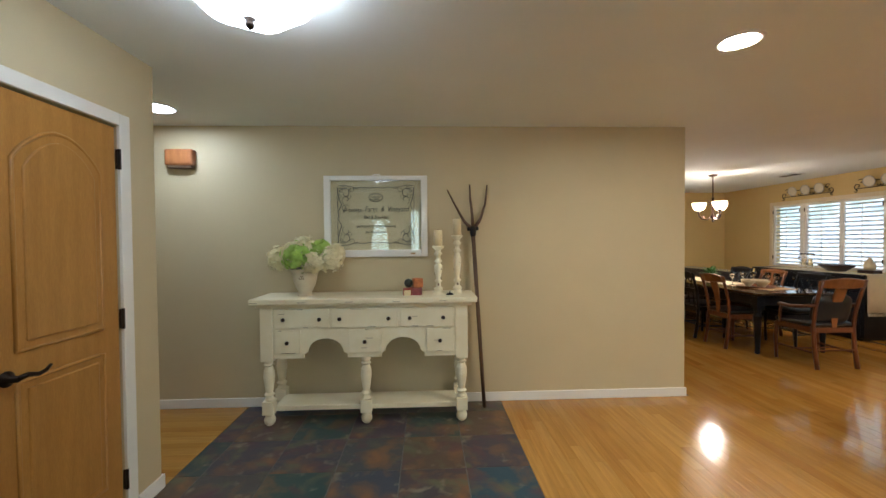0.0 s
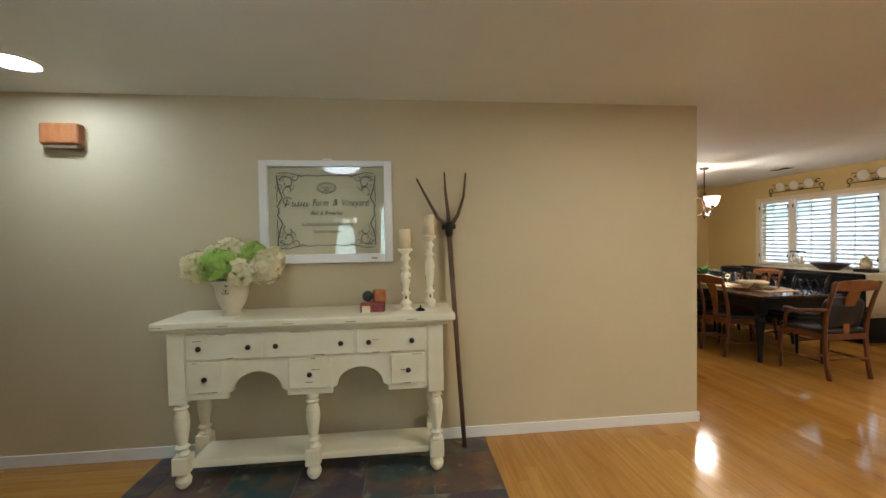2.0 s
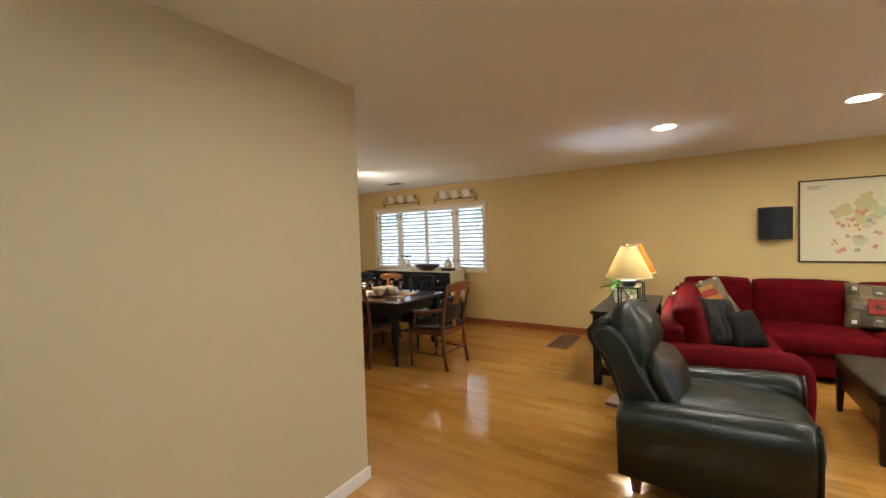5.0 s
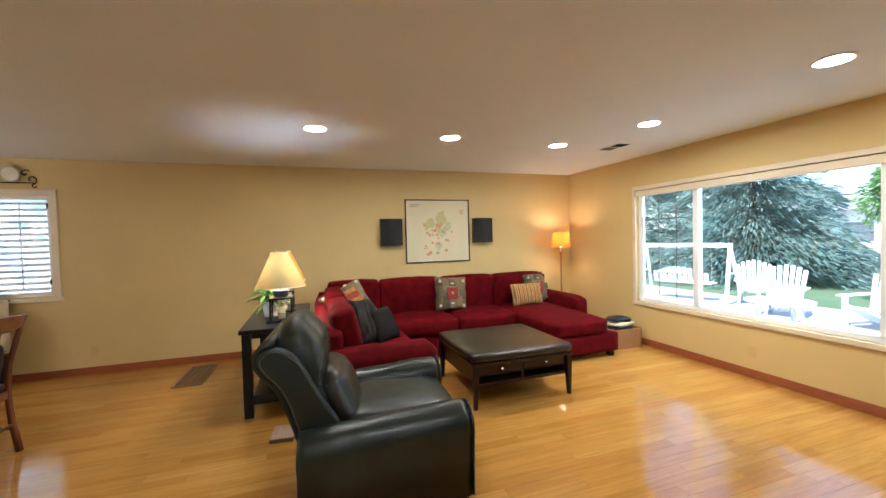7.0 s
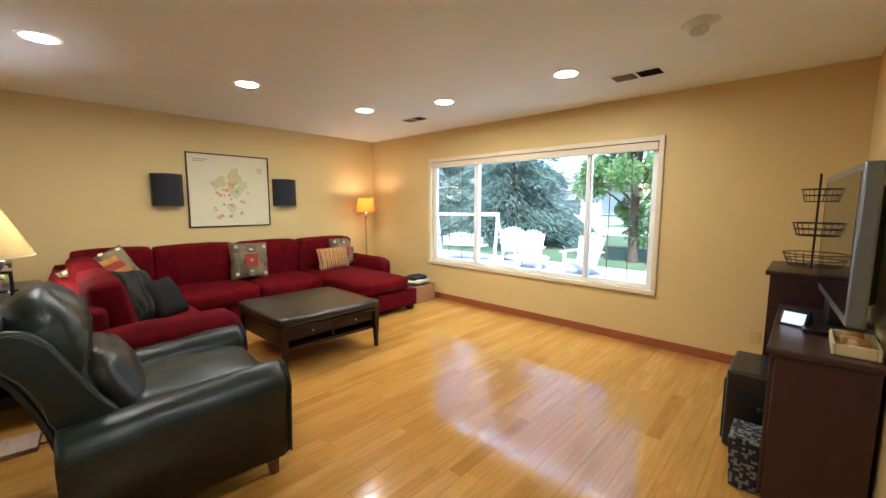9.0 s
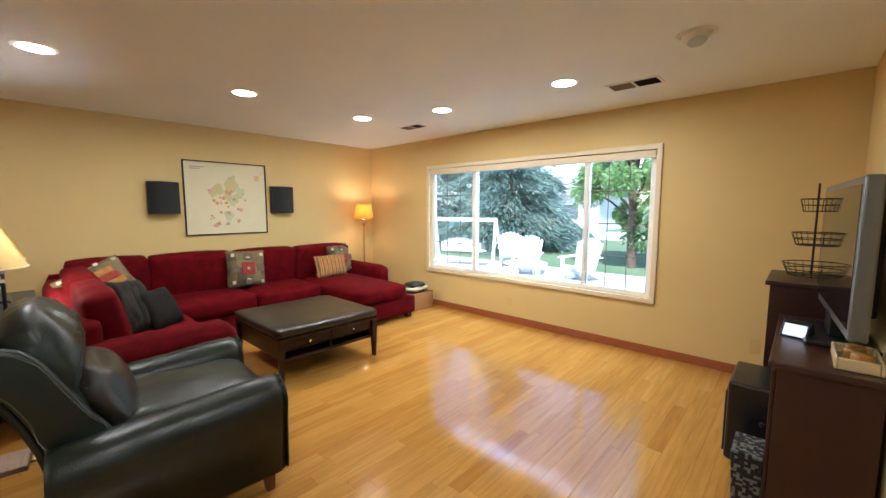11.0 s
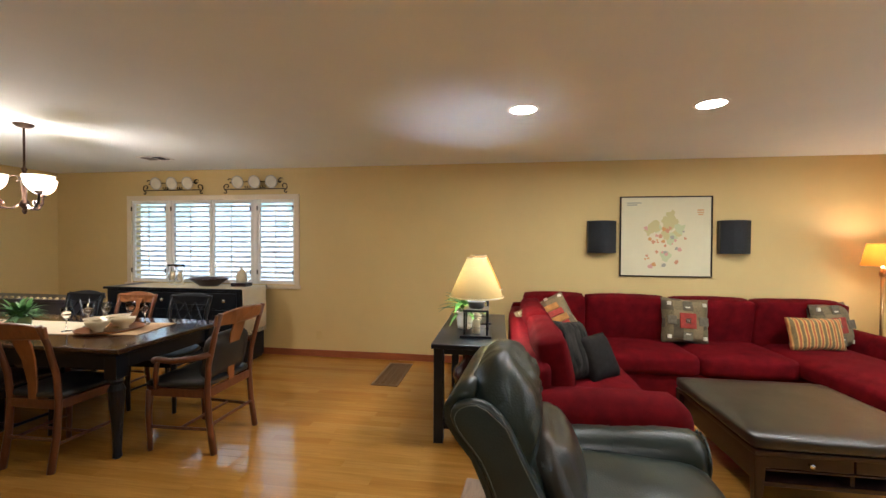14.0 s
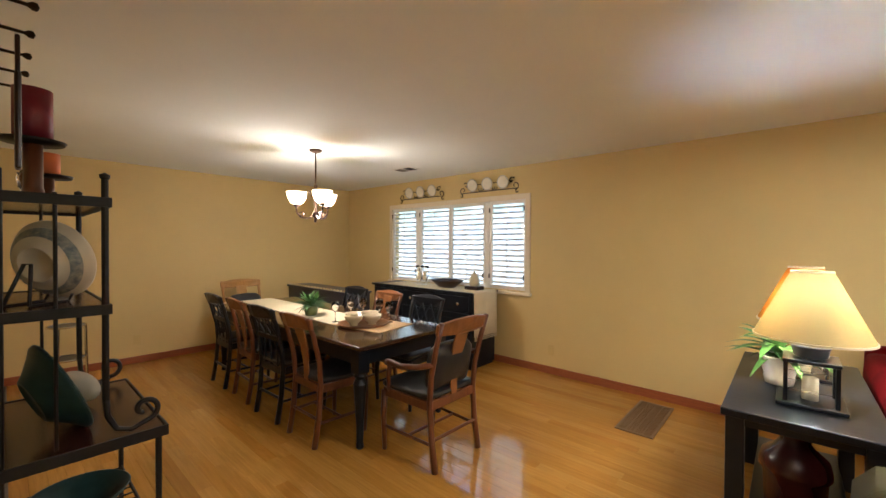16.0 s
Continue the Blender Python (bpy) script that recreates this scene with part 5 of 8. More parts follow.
for y in (-0.50, 0.02):
    dd = part("door", box(1.471, 1.488, y - 0.23, y + 0.23, 0.07, 0.73, 0.004), MAHOG, tc)
    part("knob", moved(lathe([(0.001, 0), (0.006, 0), (0.006, 0.014), (0.013, 0.02), (0.001, 0.028)], 12), pose(1.488, y + 0.19, 0.45, 0, 90, 0)), BRONZE, dd)
tv = thing("television", "flat panel television with a silver edge on a stand", "television", pose(1.275, -0.35, 0.785, 0, 0, 4))
part("stand_base", box(-0.13, 0.13, -0.26, 0.26, 0, 0.018, 0.006), BLACKGLOSS, tv)
part("stand_neck", box(-0.03, 0.03, -0.09, 0.09, 0.018, 0.14, 0.006), BLACKGLOSS, tv)
part("bezel", box(-0.03, 0.03, -0.56, 0.56, 0.115, 0.79, 0.01), mat("silver_bezel", (0.20, 0.21, 0.22), 0.3, metal=0.7, var=0.05), tv, "dark silver bezel")
part("screen", box(0.0301, 0.032, -0.525, 0.525, 0.16, 0.755), mat("screen_glass", (0.008, 0.009, 0.010), 0.06, var=0.05), tv, "black glossy screen")
part("back_housing", box(-0.075, -0.031, -0.42, 0.42, 0.19, 0.70, 0.02), BLACKGLOSS, tv)
cl = thing("alarm_clock", "small black tablet stand with a bright screen", "clock", pose(1.47, -0.235, 0.785, 0, 0, 72))
part("body", extrude_poly([(-0.05, 0), (0.05, 0), (0.0, 0.08), (-0.02, 0.08)], 0.115, 0.004), BLACKGLOSS, cl)
part("screen", moved(box(-0.002, 0.002, 0.012, 0.103, 0.012, 0.075), pose(0.052, 0, 0.0, 0, -29, 0)), glow("screen_lit", (0.85, 0.9, 1.0), 0.16), cl, "lit white screen")
tr = thing("wooden_tray", "cream dish with carved wooden pieces on the cabinet", "tray", pose(1.225, 0.09, 0.785, 0, 0, 90) @ Matrix.Diagonal((0.9, 0.8, 1, 1)))
part("dish", merge(box(-0.14, 0.14, -0.08, 0.08, 0, 0.012, 0.004), box(-0.15, 0.15, 0.075, 0.09, 0, 0.05, 0.006), box(-0.15, 0.15, -0.09, -0.075, 0, 0.05, 0.006), box(-0.15, -0.135, -0.075, 0.075, 0, 0.05, 0.006), box(0.135, 0.15, -0.075, 0.075, 0, 0.05, 0.006)), mat("cream_ceramic", (0.62, 0.50, 0.28), 0.35, var=0.05), tr)
for k, (a, b_, r) in enumerate(((-0.06, 0.0, 10), (0.02, 0.01, -20), (0.09, -0.01, 35))):
    solo("carved_block", moved(box(-0.03, 0.03, -0.025, 0.025, 0, 0.055, 0.01), pose(0, 0, 0, 0, 0, r)), GOLDWOOD, "small carved wooden block in the dish", "ornament", pose(1.225 + b_, 0.09 + a * 0.9, 0.798))
wb = thing("tiered_basket", "three-tier black wire basket stand", "basket", pose(1.37, -1.06, 0.985))
part("pole", tube([(0, 0, 0), (0, 0, 0.62)], 0.006), IRON, wb)
for z, r in ((0.02, 0.15), (0.22, 0.115), (0.44, 0.085)):
    bs_ = part("wire_basket", merge(*[tube([(rr * math.cos(a), rr * math.sin(a), zz) for a in [2 * math.pi * i / 20 for i in range(21)]], 0.0035, 5) for rr, zz in ((r, z + 0.08), (r * 0.9, z + 0.04), (r * 0.8, z))]), IRON, wb)
    part("wire", merge(*[tube([(r * 0.8 * math.cos(a), r * 0.8 * math.sin(a), z), (r * math.cos(a), r * math.sin(a), z + 0.08)], 0.002, 4) for a in [2 * math.pi * i / 20 for i in range(20)]]), IRON, bs_)
    part("floor_wire", merge(*[tube([(-r * 0.8 * math.cos(a), -r * 0.8 * math.sin(a), z), (r * 0.8 * math.cos(a), r * 0.8 * math.sin(a), z)], 0.002, 4) for a in [math.pi * i / 6 for i in range(6)]]), IRON, bs_)
sub = thing("subwoofer", "black subwoofer box standing on the floor", "speaker", pose(1.58, -0.42, 0))
part("cabinet", box(-0.10, 0.10, -0.20, 0.22, 0.012, 0.47, 0.014), BLACKGLOSS, sub)
part("grille", box(0.1005, 0.112, -0.17, 0.19, 0.04, 0.40, 0.004), GRILLE, sub)
for sx in (-0.07, 0.07):
    for sy in (-0.16, 0.18):
        part("foot", box(sx - 0.015, sx + 0.015, sy - 0.015, sy + 0.015, 0, 0.012), BLACKGLOSS, sub)
mr_ = thing("magazine_rack", "patterned black and white fabric bin beside the cabinet", "magazine rack", pose(1.552, -0.06, 0))
PATTERN = patch_material("black_white_print", (0.015, 0.015, 0.015), (0.16, 0.155, 0.14), (0.015, 0.015, 0.015), 75)
part("bin", extrude_poly([(-0.06, 0), (0.05, 0), (0.065, 0.26), (-0.06, 0.26)], 0.22, 0.006), PATTERN, mr_)

# ---- hall things ----
# distressed cream console table
co_ = thing("console_table", "distressed cream painted sideboard table with six small drawers and turned legs", "console table", pose(-0.095, 3.60, 0) @ Matrix.Diagonal((1, 1, 1.021, 1)))
# local x along the wall, y towards the wall, front at y = -0.17
LEGX = (-0.755, 0.0, 0.755)
part("tabletop", box(-0.868, 0.875, -0.225, 0.20, 0.936, 0.9785, 0.008), CREAM, co_)
part("top_molding", box(-0.835, 0.835, -0.185, 0.19, 0.908, 0.935, 0.006), CREAM, co_)


def turned_leg(x, y, top=0.52):
    prof = [(0.001, 0.0), (0.022, 0.0), (0.040, 0.022), (0.044, 0.045), (0.036, 0.068), (0.024, 0.082), (0.030, 0.092)]
    foot = lathe(prof, 18)
    block = box(-0.044, 0.044, -0.044, 0.044, 0.09, 0.19, 0.004)
    post = lathe([(0.030, 0.19), (0.040, 0.198), (0.030, 0.212), (0.028, 0.225), (0.040, 0.238), (0.026, 0.255), (0.034, 0.30), (0.043, 0.37), (0.040, 0.42), (0.028, 0.455), (0.040, 0.468), (0.028, 0.48), (0.036, 0.495), (0.036, top)], 18)
    return part("leg", moved(merge(foot, block, post), pose(x, y, 0)), CREAM, co_, "turned leg with bun foot", smooth=False)


for x in LEGX:
    turned_leg(x, -0.13)
for x in (LEGX[0], LEGX[2]):
    turned_leg(x, 0.135)
for x in (LEGX[0], LEGX[2]):
    for y in (-0.13, 0.135):
        part("corner_post", box(x - 0.047, x + 0.047, y - 0.047, y + 0.047, 0.50, 0.908, 0.003), CREAM, co_)
    part("side_panel", box(x - 0.02, x + 0.02, -0.083, 0.088, 0.53, 0.908), CREAM, co_)
part("back_panel", box(-0.71, 0.71, 0.14, 0.155, 0.62, 0.908), CREAM, co_)


def arch_front():
    """Front frame with two arches cut into its lower edge."""
    pts = [(-0.708, 0.908), (-0.708, 0.52)]
    for cx in (-0.305, 0.295):
        r, zc = 0.138, 0.52
        pts.append((cx - r - 0.03, zc))
        pts.append((cx - r - 0.03, zc + 0.03))
        for i in range(15):
            a = math.pi - math.pi * i / 14
            pts.append((cx + r * math.cos(a), zc + 0.045 + 0.105 * math.sin(a)))
        pts.append((cx + r + 0.03, zc + 0.03))
        pts.append((cx + r + 0.03, zc))
    pts += [(0.708, 0.52), (0.708, 0.908)]
    return extrude_poly(list(reversed(pts)), 0.02)


part("front_frame", moved(arch_front(), pose(0, -0.165, 0)), CREAM, co_)
KNOB = mat("dark_knob", (0.035, 0.024, 0.018), 0.4, metal=0.5, var=0.2)


def drawer(x0, x1, z0, z1, knobs):
    d = part("drawer", box(x0, x1, -0.181, -0.166, z0, z1, 0.004), CREAM, co_, "small drawer with worn edges")
    rd = random.Random(int(abs(x0) * 1000 + z0 * 77))
    for kx in knobs:
        part("knob", moved(lathe([(0.001, 0), (0.007, 0), (0.006, 0.008), (0.015, 0.014), (0.015, 0.02), (0.001, 0.026)], 14), pose(kx, -0.181, (z0 + z1) / 2 - 0.005, 90, 0, 0)), KNOB, d, "round dark knob", smooth=True)
    for k in range(3):
        u = rd.uniform(x0 + 0.01, x1 - 0.08)
        z = rd.choice((z0 + 0.004, z1 - 0.004, rd.uniform(z0, z1)))
        part("wear_mark", box(u, u + rd.uniform(0.02, 0.07), -0.1816, -0.1808, z - 0.0016, z + 0.0016), WORN, d)


for x0, x1, kn in ((-0.695, -0.275, (-0.62, -0.345)), (-0.255, 0.255, (-0.19, 0.185)), (0.275, 0.695, (0.35, 0.61))):
    drawer(x0, x1, 0.752, 0.898, kn)
for x0, x1 in ((-0.69, -0.495), (-0.125, 0.125), (0.48, 0.69)):
    drawer(x0, x1, 0.56, 0.738, ((x0 + x1) / 2,))
part("shelf", box(-0.72, 0.72, -0.12, 0.13, 0.10, 0.14, 0.006), CREAM, co_)
for k in range(5):
    part("wear_mark", box(-0.86 + 0.36 * k, -0.80 + 0.36 * k, -0.2256, -0.2248, 0.951, 0.954), WORN, co_)

# window sash picture above it
ap = thing("framed_sign", "old white window sash holding glass with dark vineyard lettering", "picture", pose(-0.047, YH, 1.652))
AW, AH = 0.895, 0.705
SIGNGLASS = glass("old_window_glass", (0.90, 0.93, 0.91), 0.0, 1.45)
part("frame", merge(box(-AW / 2, -AW / 2 + 0.055, -0.035, -0.002, -AH / 2, AH / 2, 0.004), box(AW / 2 - 0.055, AW / 2, -0.035, -0.002, -AH / 2, AH / 2, 0.004),
                    box(-AW / 2 + 0.055, AW / 2 - 0.055, -0.034, -0.003, AH / 2 - 0.04, AH / 2, 0.004), box(-AW / 2 + 0.055, AW / 2 - 0.055, -0.034, -0.003, -AH / 2, -AH / 2 + 0.06, 0.004)), TRIM, ap, "chipped white sash frame")
pg = part("pane", box(-AW / 2 + 0.055, AW / 2 - 0.055, -0.022, -0.018, -AH / 2 + 0.06, AH / 2 - 0.04), SIGNGLASS, ap, "clear glass pane")
pg.visible_shadow = False
part("latch", box(0.30, 0.34, -0.042, -0.034, -AH / 2 + 0.022, -AH / 2 + 0.034, 0.003), BRASS, ap)
part("hanger", tube([(-0.03, -0.01, AH / 2), (-0.02, -0.012, AH / 2 + 0.012), (0.03, -0.012, AH / 2 + 0.012), (0.04, -0.01, AH / 2)], 0.005, 6), TRIM, ap)
INK = mat("sign_ink", (0.06, 0.058, 0.05), 0.6)


def letters(text, size, x, z, parent):
    cu = bpy.data.curves.new("lettering", "FONT")
    cu.body, cu.size, cu.align_x, cu.extrude, cu.shear = text, size, "CENTER", 0.0004, 0.25
    ob = bpy.data.objects.new("tmp_text", cu)
    me = bpy.data.meshes.new_from_object(ob)
    bpy.data.objects.remove(ob)
    bpy.data.curves.remove(cu)
    me.materials.append(INK)
    o = new("lettering", me)
    o.parent = parent
    o.matrix_basis = pose(x, -0.0235, z, 90, 0, 0) @ Matrix.Diagonal((0.80, 1, 1, 1))
    return o


def flat_curve(pts, r=0.0022):
    return tube([(u, -0.0238, v) for u, v in pts], r, 5)


def script_line(x0, x1, z, h, loops, r=0.0018):
    """An unreadable line of joined script: a slanted looping stroke."""
    pts = []
    for i in range(loops * 10 + 1):
        a = 2 * math.pi * i / 10
        w = x1 - x0
        k = 1.0 + 0.5 * math.sin(i * 0.37) * math.sin(i * 0.11)
        v = h * 0.5 * math.sin(a) * k
        pts.append((x0 + w * i / (loops * 10) + 0.35 * v + 0.3 * w / loops * math.cos(a), z + v))
    return flat_curve(pts, r)


part("lettering_bar", merge(flat_curve([(u, v + 0.07) for u, v in spiral(-0.265, 0.0, 0.036, 0.012, 0.6, 6.5, 18)], 0.003), flat_curve([(-0.262, 0.09), (-0.27, 0.06), (-0.28, 0.035)], 0.004), script_line(-0.235, -0.12, 0.055, 0.026, 6, 0.0025)), INK, pg, "ornate script farm name")
for text, x in (("Farm", -0.045), ("&", 0.055), ("Vineyard", 0.19)):
    letters(text, 0.066, x, 0.042, pg)
letters("Bed & Breakfast", 0.042, 0.0, -0.02, pg)
part("lettering_bar", script_line(-0.17, 0.17, -0.085, 0.018, 22), INK, pg, "small script line")
part("lettering_bar", script_line(-0.09, 0.09, -0.135, 0.016, 12), INK, pg, "small script line")

for sx in (-1, 1):
    for sz in (-1, 1):
        orn = []
        for cu_, cv, r0, a0, a1, rr in ((0.265, 0.190, 0.052, 0.3, 6.6, 0.003), (0.215, 0.225, 0.030, 2.0, 8.0, 0.0024), (0.255, 0.135, 0.042, -1.0, 4.2, 0.0026), (0.305, 0.215, 0.024, 1.0, 7.4, 0.0024), (0.275, 0.235, 0.018, 0.0, 6.0, 0.002), (0.235, 0.16, 0.022, 2.4, 8.0, 0.002), (0.31, 0.16, 0.03, -0.6, 4.4, 0.0022), (0.17, 0.243, 0.016, 3.0, 8.5, 0.002)):
            orn.append(flat_curve([(sx * u, sz * v + 0.01) for u, v in spiral(cu_, cv, r0, r0 * 0.22, a0, a1, 20)], rr))
        orn.append(flat_curve([(sx * u, sz * v + 0.01) for u, v in ((0.33, 0.24), (0.328, 0.19), (0.312, 0.13), (0.296, 0.09), (0.318, 0.05), (0.332, 0.03), (0.318, 0.012), (0.325, 0.0))], 0.0042))
        orn.append(flat_curve([(sx * u, sz * v + 0.01) for u, v in ((0.322, 0.16), (0.332, 0.11), (0.33, 0.06))], 0.0028))
        orn.append(flat_curve([(sx * u, sz * v + 0.01) for u, v in ((0.32, 0.255), (0.27, 0.262), (0.22, 0.25), (0.17, 0.236), (0.12, 0.246), (0.06, 0.236), (0.0, 0.243))], 0.0028))
        part("scroll_ornament", merge(*orn), INK, pg)
part("scroll_ornament", merge(flat_curve([(0.062 * math.cos(a), 0.165 + 0.036 * math.sin(a)) for a in [2 * math.pi * i / 28 for i in range(29)]]), flat_curve([(0.052 * math.cos(a), 0.165 + 0.028 * math.sin(a)) for a in [2 * math.pi * i / 28 for i in range(29)]], 0.0016),
                              script_line(-0.036, 0.036, 0.170, 0.012, 6), script_line(-0.018, 0.018, 0.152, 0.009, 4)), INK, pg)

# pitchfork leaning on the wall
pf = thing("pitchfork", "old three-pronged iron pitchfork with a wooden handle leaning on the wall", "pitchfork", pose(0, 0, 0))
OLDWOOD = mat("weathered_handle", (0.10, 0.055, 0.030), 0.6, var=0.25, scale=10, stretch=(6, 6, 1))
part("handle", tube([(0.875, 3.70, 0.0), (0.835, 3.735, 0.75), (0.795, 3.765, 1.50)], 0.016, 10, 0.019), OLDWOOD, pf, smooth=True)
part("socket", merge(lathe([(0.02, 0), (0.026, 0.02), (0.03, 0.06), (0.022, 0.09), (0.001, 0.095)], 12), box(-0.05, 0.05, -0.012, 0.012, 0.05, 0.085, 0.008)), IRON, pf, m=pose(0.797, 3.764, 1.47, 0, -3, 0), smooth=True)
for pts in ([(0.785, 3.765, 1.54), (0.72, 3.77, 1.60), (0.65, 3.785, 1.73), (0.575, 3.80, 1.88)], [(0.795, 3.765, 1.55), (0.79, 3.77, 1.65), (0.775, 3.785, 1.80), (0.772, 3.80, 1.925)], [(0.805, 3.765, 1.54), (0.86, 3.77, 1.62), (0.905, 3.785, 1.75), (0.925, 3.80, 1.92)]):
    part("tine", tube(pts, 0.016, 8, 0.006), OLDWOOD, pf, smooth=True)

# candlesticks, bell, blocks, urn of flowers
CREAMWAX = mat("ivory_wax", (0.72, 0.60, 0.36), 0.5, var=0.05)


def candlestick(x, y, h, ch):
    th = thing("candlestick", "distressed cream turned candlestick with an ivory pillar candle", "candlestick", pose(x, y, 0.9785), "candlesticks on the console")
    prof = [(0.001, 0), (0.060, 0), (0.062, 0.012), (0.042, 0.026), (0.024, 0.04), (0.036, 0.055), (0.038, 0.066), (0.020, 0.082), (0.019, 0.115), (0.032, 0.128), (0.018, 0.142), (0.020, 0.17), (0.030, 0.5 * h), (0.033, 0.5 * h + 0.05), (0.022, h - 0.155), (0.018, h - 0.14), (0.034, h - 0.126), (0.019, h - 0.11), (0.018, h - 0.085), (0.035, h - 0.066), (0.021, h - 0.048), (0.021, h - 0.035), (0.046, h - 0.014), (0.048, h), (0.001, h)]
    part("stick", lathe(prof, 20), CREAM, th, smooth=True)
    for k in range(5):
        a = k * 2.4 - 1.57
        part("wear_mark", moved(box(-0.006, 0.006, -0.001, 0.001, -0.01, 0.01), pose(0.030 * math.cos(a), 0.030 * math.sin(a), 0.1 + k * (h - 0.2) / 5, 0, 0, math.degrees(a) + 90)), WORN, th)
    part("candle", lathe([(0.001, h), (0.035, h), (0.036, h + ch * 0.5), (0.035, h + ch), (0.022, h + ch + 0.002), (0.012, h + ch - 0.008), (0.001, h + ch - 0.01)], 18), CREAMWAX, th, "ivory pillar candle", smooth=True)
    part("wick", tube([(0, 0, h + ch - 0.012), (0.001, 0, h + ch + 0.012)], 0.0015, 5), INK, th)


candlestick(0.485, 3.58, 0.415, 0.125)
candlestick(0.645, 3.62, 0.50, 0.135)
be = thing("desk_bell", "small black iron counter bell", "bell", pose(0.575, 3.52, 0.9785))
part("base", lathe([(0.001, 0), (0.042, 0), (0.042, 0.008), (0.02, 0.012)], 18), IRON, be, smooth=True)
part("dome", lathe([(0.034, 0.013), (0.032, 0.022), (0.02, 0.034), (0.004, 0.038), (0.004, 0.046), (0.008, 0.05), (0.001, 0.053)], 18), IRON, be, smooth=True)
BLOCKS = [((0.235, 3.54), 0, (0.26, 0.045, 0.025)), ((0.31, 3.545), 0, (0.22, 0.05, 0.05)), ((0.275, 3.60), 0, (0.28, 0.06, 0.03)), ((0.315, 3.575), 1, (0.42, 0.14, 0.04))]
for i, ((bx, by), lev, c) in enumerate(BLOCKS):
    bb_ = solo("wooden_block", moved(box(-0.038, 0.038, -0.038, 0.038, 0, 0.076, 0.008), pose(0, 0, 0, 0, 0, (4, -6, 10, 14)[i])), mat("painted_block", c, 0.6, var=0.25, scale=30, bump=0.1), "small rust-coloured wooden cube on the console", "block", pose(bx, by, 0.9785 + lev * 0.077), "wooden blocks on the console")
    if i == 0:
        part("label", box(-0.026, 0.026, -0.0402, -0.0385, 0.012, 0.062), CREAMWAX, bb_, "cream paper label")
solo("ball_ornament", lathe([(0.001, 0)] + [(0.036 * math.sin(math.pi * i / 10), 0.036 - 0.036 * math.cos(math.pi * i / 10)) for i in range(1, 10)] + [(0.001, 0.072)], 16), mat("dark_green_ball", (0.035, 0.045, 0.035), 0.4, var=0.3, scale=20), "small dark ball on the wooden blocks", "ornament", pose(0.24, 3.58, 1.0555), smooth=True)
ur = thing("flower_urn", "cream footed urn with white and green hydrangea blooms", "flower arrangement", pose(-0.60, 3.60, 0.9785))
part("urn", lathe([(0.001, 0), (0.070, 0), (0.072, 0.014), (0.056, 0.028), (0.046, 0.042), (0.056, 0.060), (0.078, 0.10), (0.092, 0.15), (0.096, 0.19), (0.106, 0.215), (0.118, 0.226), (0.119, 0.242), (0.104, 0.242), (0.084, 0.19), (0.001, 0.17)], 26), mat("cream_stoneware", (0.66, 0.58, 0.42), 0.45, color2=(0.58, 0.48, 0.33), scale=9), ur, smooth=True)
part("emblem", merge(*[tube([(u, -0.094 - 0.012 * (v / 0.2), 0.15 + v) for u, v in spiral(sx * 0.012, 0.02, 0.016, 0.005, 1.5, 1.5 + sx * 5, 12)], 0.003, 5) for sx in (-1, 1)]), WORN, ur, "small scroll emblem")


def petal(name, a, b):
    m = mat(name, a, 0.8, color2=b, scale=9)
    nt = m.node_tree
    tr_ = nt.nodes.new("ShaderNodeBsdfTranslucent")
    tr_.inputs["Color"].default_value = (*a, 1)
    mx = nt.nodes.new("ShaderNodeMixShader")
    mx.inputs["Fac"].default_value = 0.4
    nt.links.new(nt.nodes["Principled BSDF"].outputs["BSDF"], mx.inputs[1])
    nt.links.new(tr_.outputs["BSDF"], mx.inputs[2])
    nt.links.new(mx.outputs["Shader"], nt.nodes["Material Output"].inputs["Surface"])
    return m


PETALS = [petal("petal_white", (0.93, 0.88, 0.66), (0.88, 0.76, 0.44)), petal("petal_green", (0.58, 0.74, 0.20), (0.38, 0.58, 0.10))]
rng_f = random.Random(21)


def bloom(cx, cy, cz, r, material, n=330):
    bm = bmesh.new()
    for k in range(n):
        u = rng_f.uniform(-0.85, 1)
        a = rng_f.uniform(0, 6.283)
        s = math.sqrt(1 - u * u)
        d = Vector((s * math.cos(a), s * math.sin(a), u))
        p = Vector((cx, cy, cz)) + d * r * (rng_f.uniform(0.74, 1.06) + 0.38 * noise.noise(d * 2.6 + Vector((cx * 40, cy * 40, 0))))
        q = d.to_track_quat("Z", "Y").to_matrix()
        sz = rng_f.uniform(0.012, 0.020)
        tw = rng_f.uniform(0, 1.5)
        for f in range(4):
            b = f * math.pi / 2 + tw
            e1, e2 = Vector((math.cos(b), math.sin(b), 0.25)), Vector((math.cos(b + 0.75), math.sin(b + 0.75), 0.15))
            e0 = Vector((math.cos(b - 0.75), math.sin(b - 0.75), 0.15))
            bm.faces.new([bm.verts.new(p + q @ w) for w in (Vector((0, 0, 0)), e0 * sz * 0.8, e1 * sz * 1.25, e2 * sz * 0.8)])
    return bm


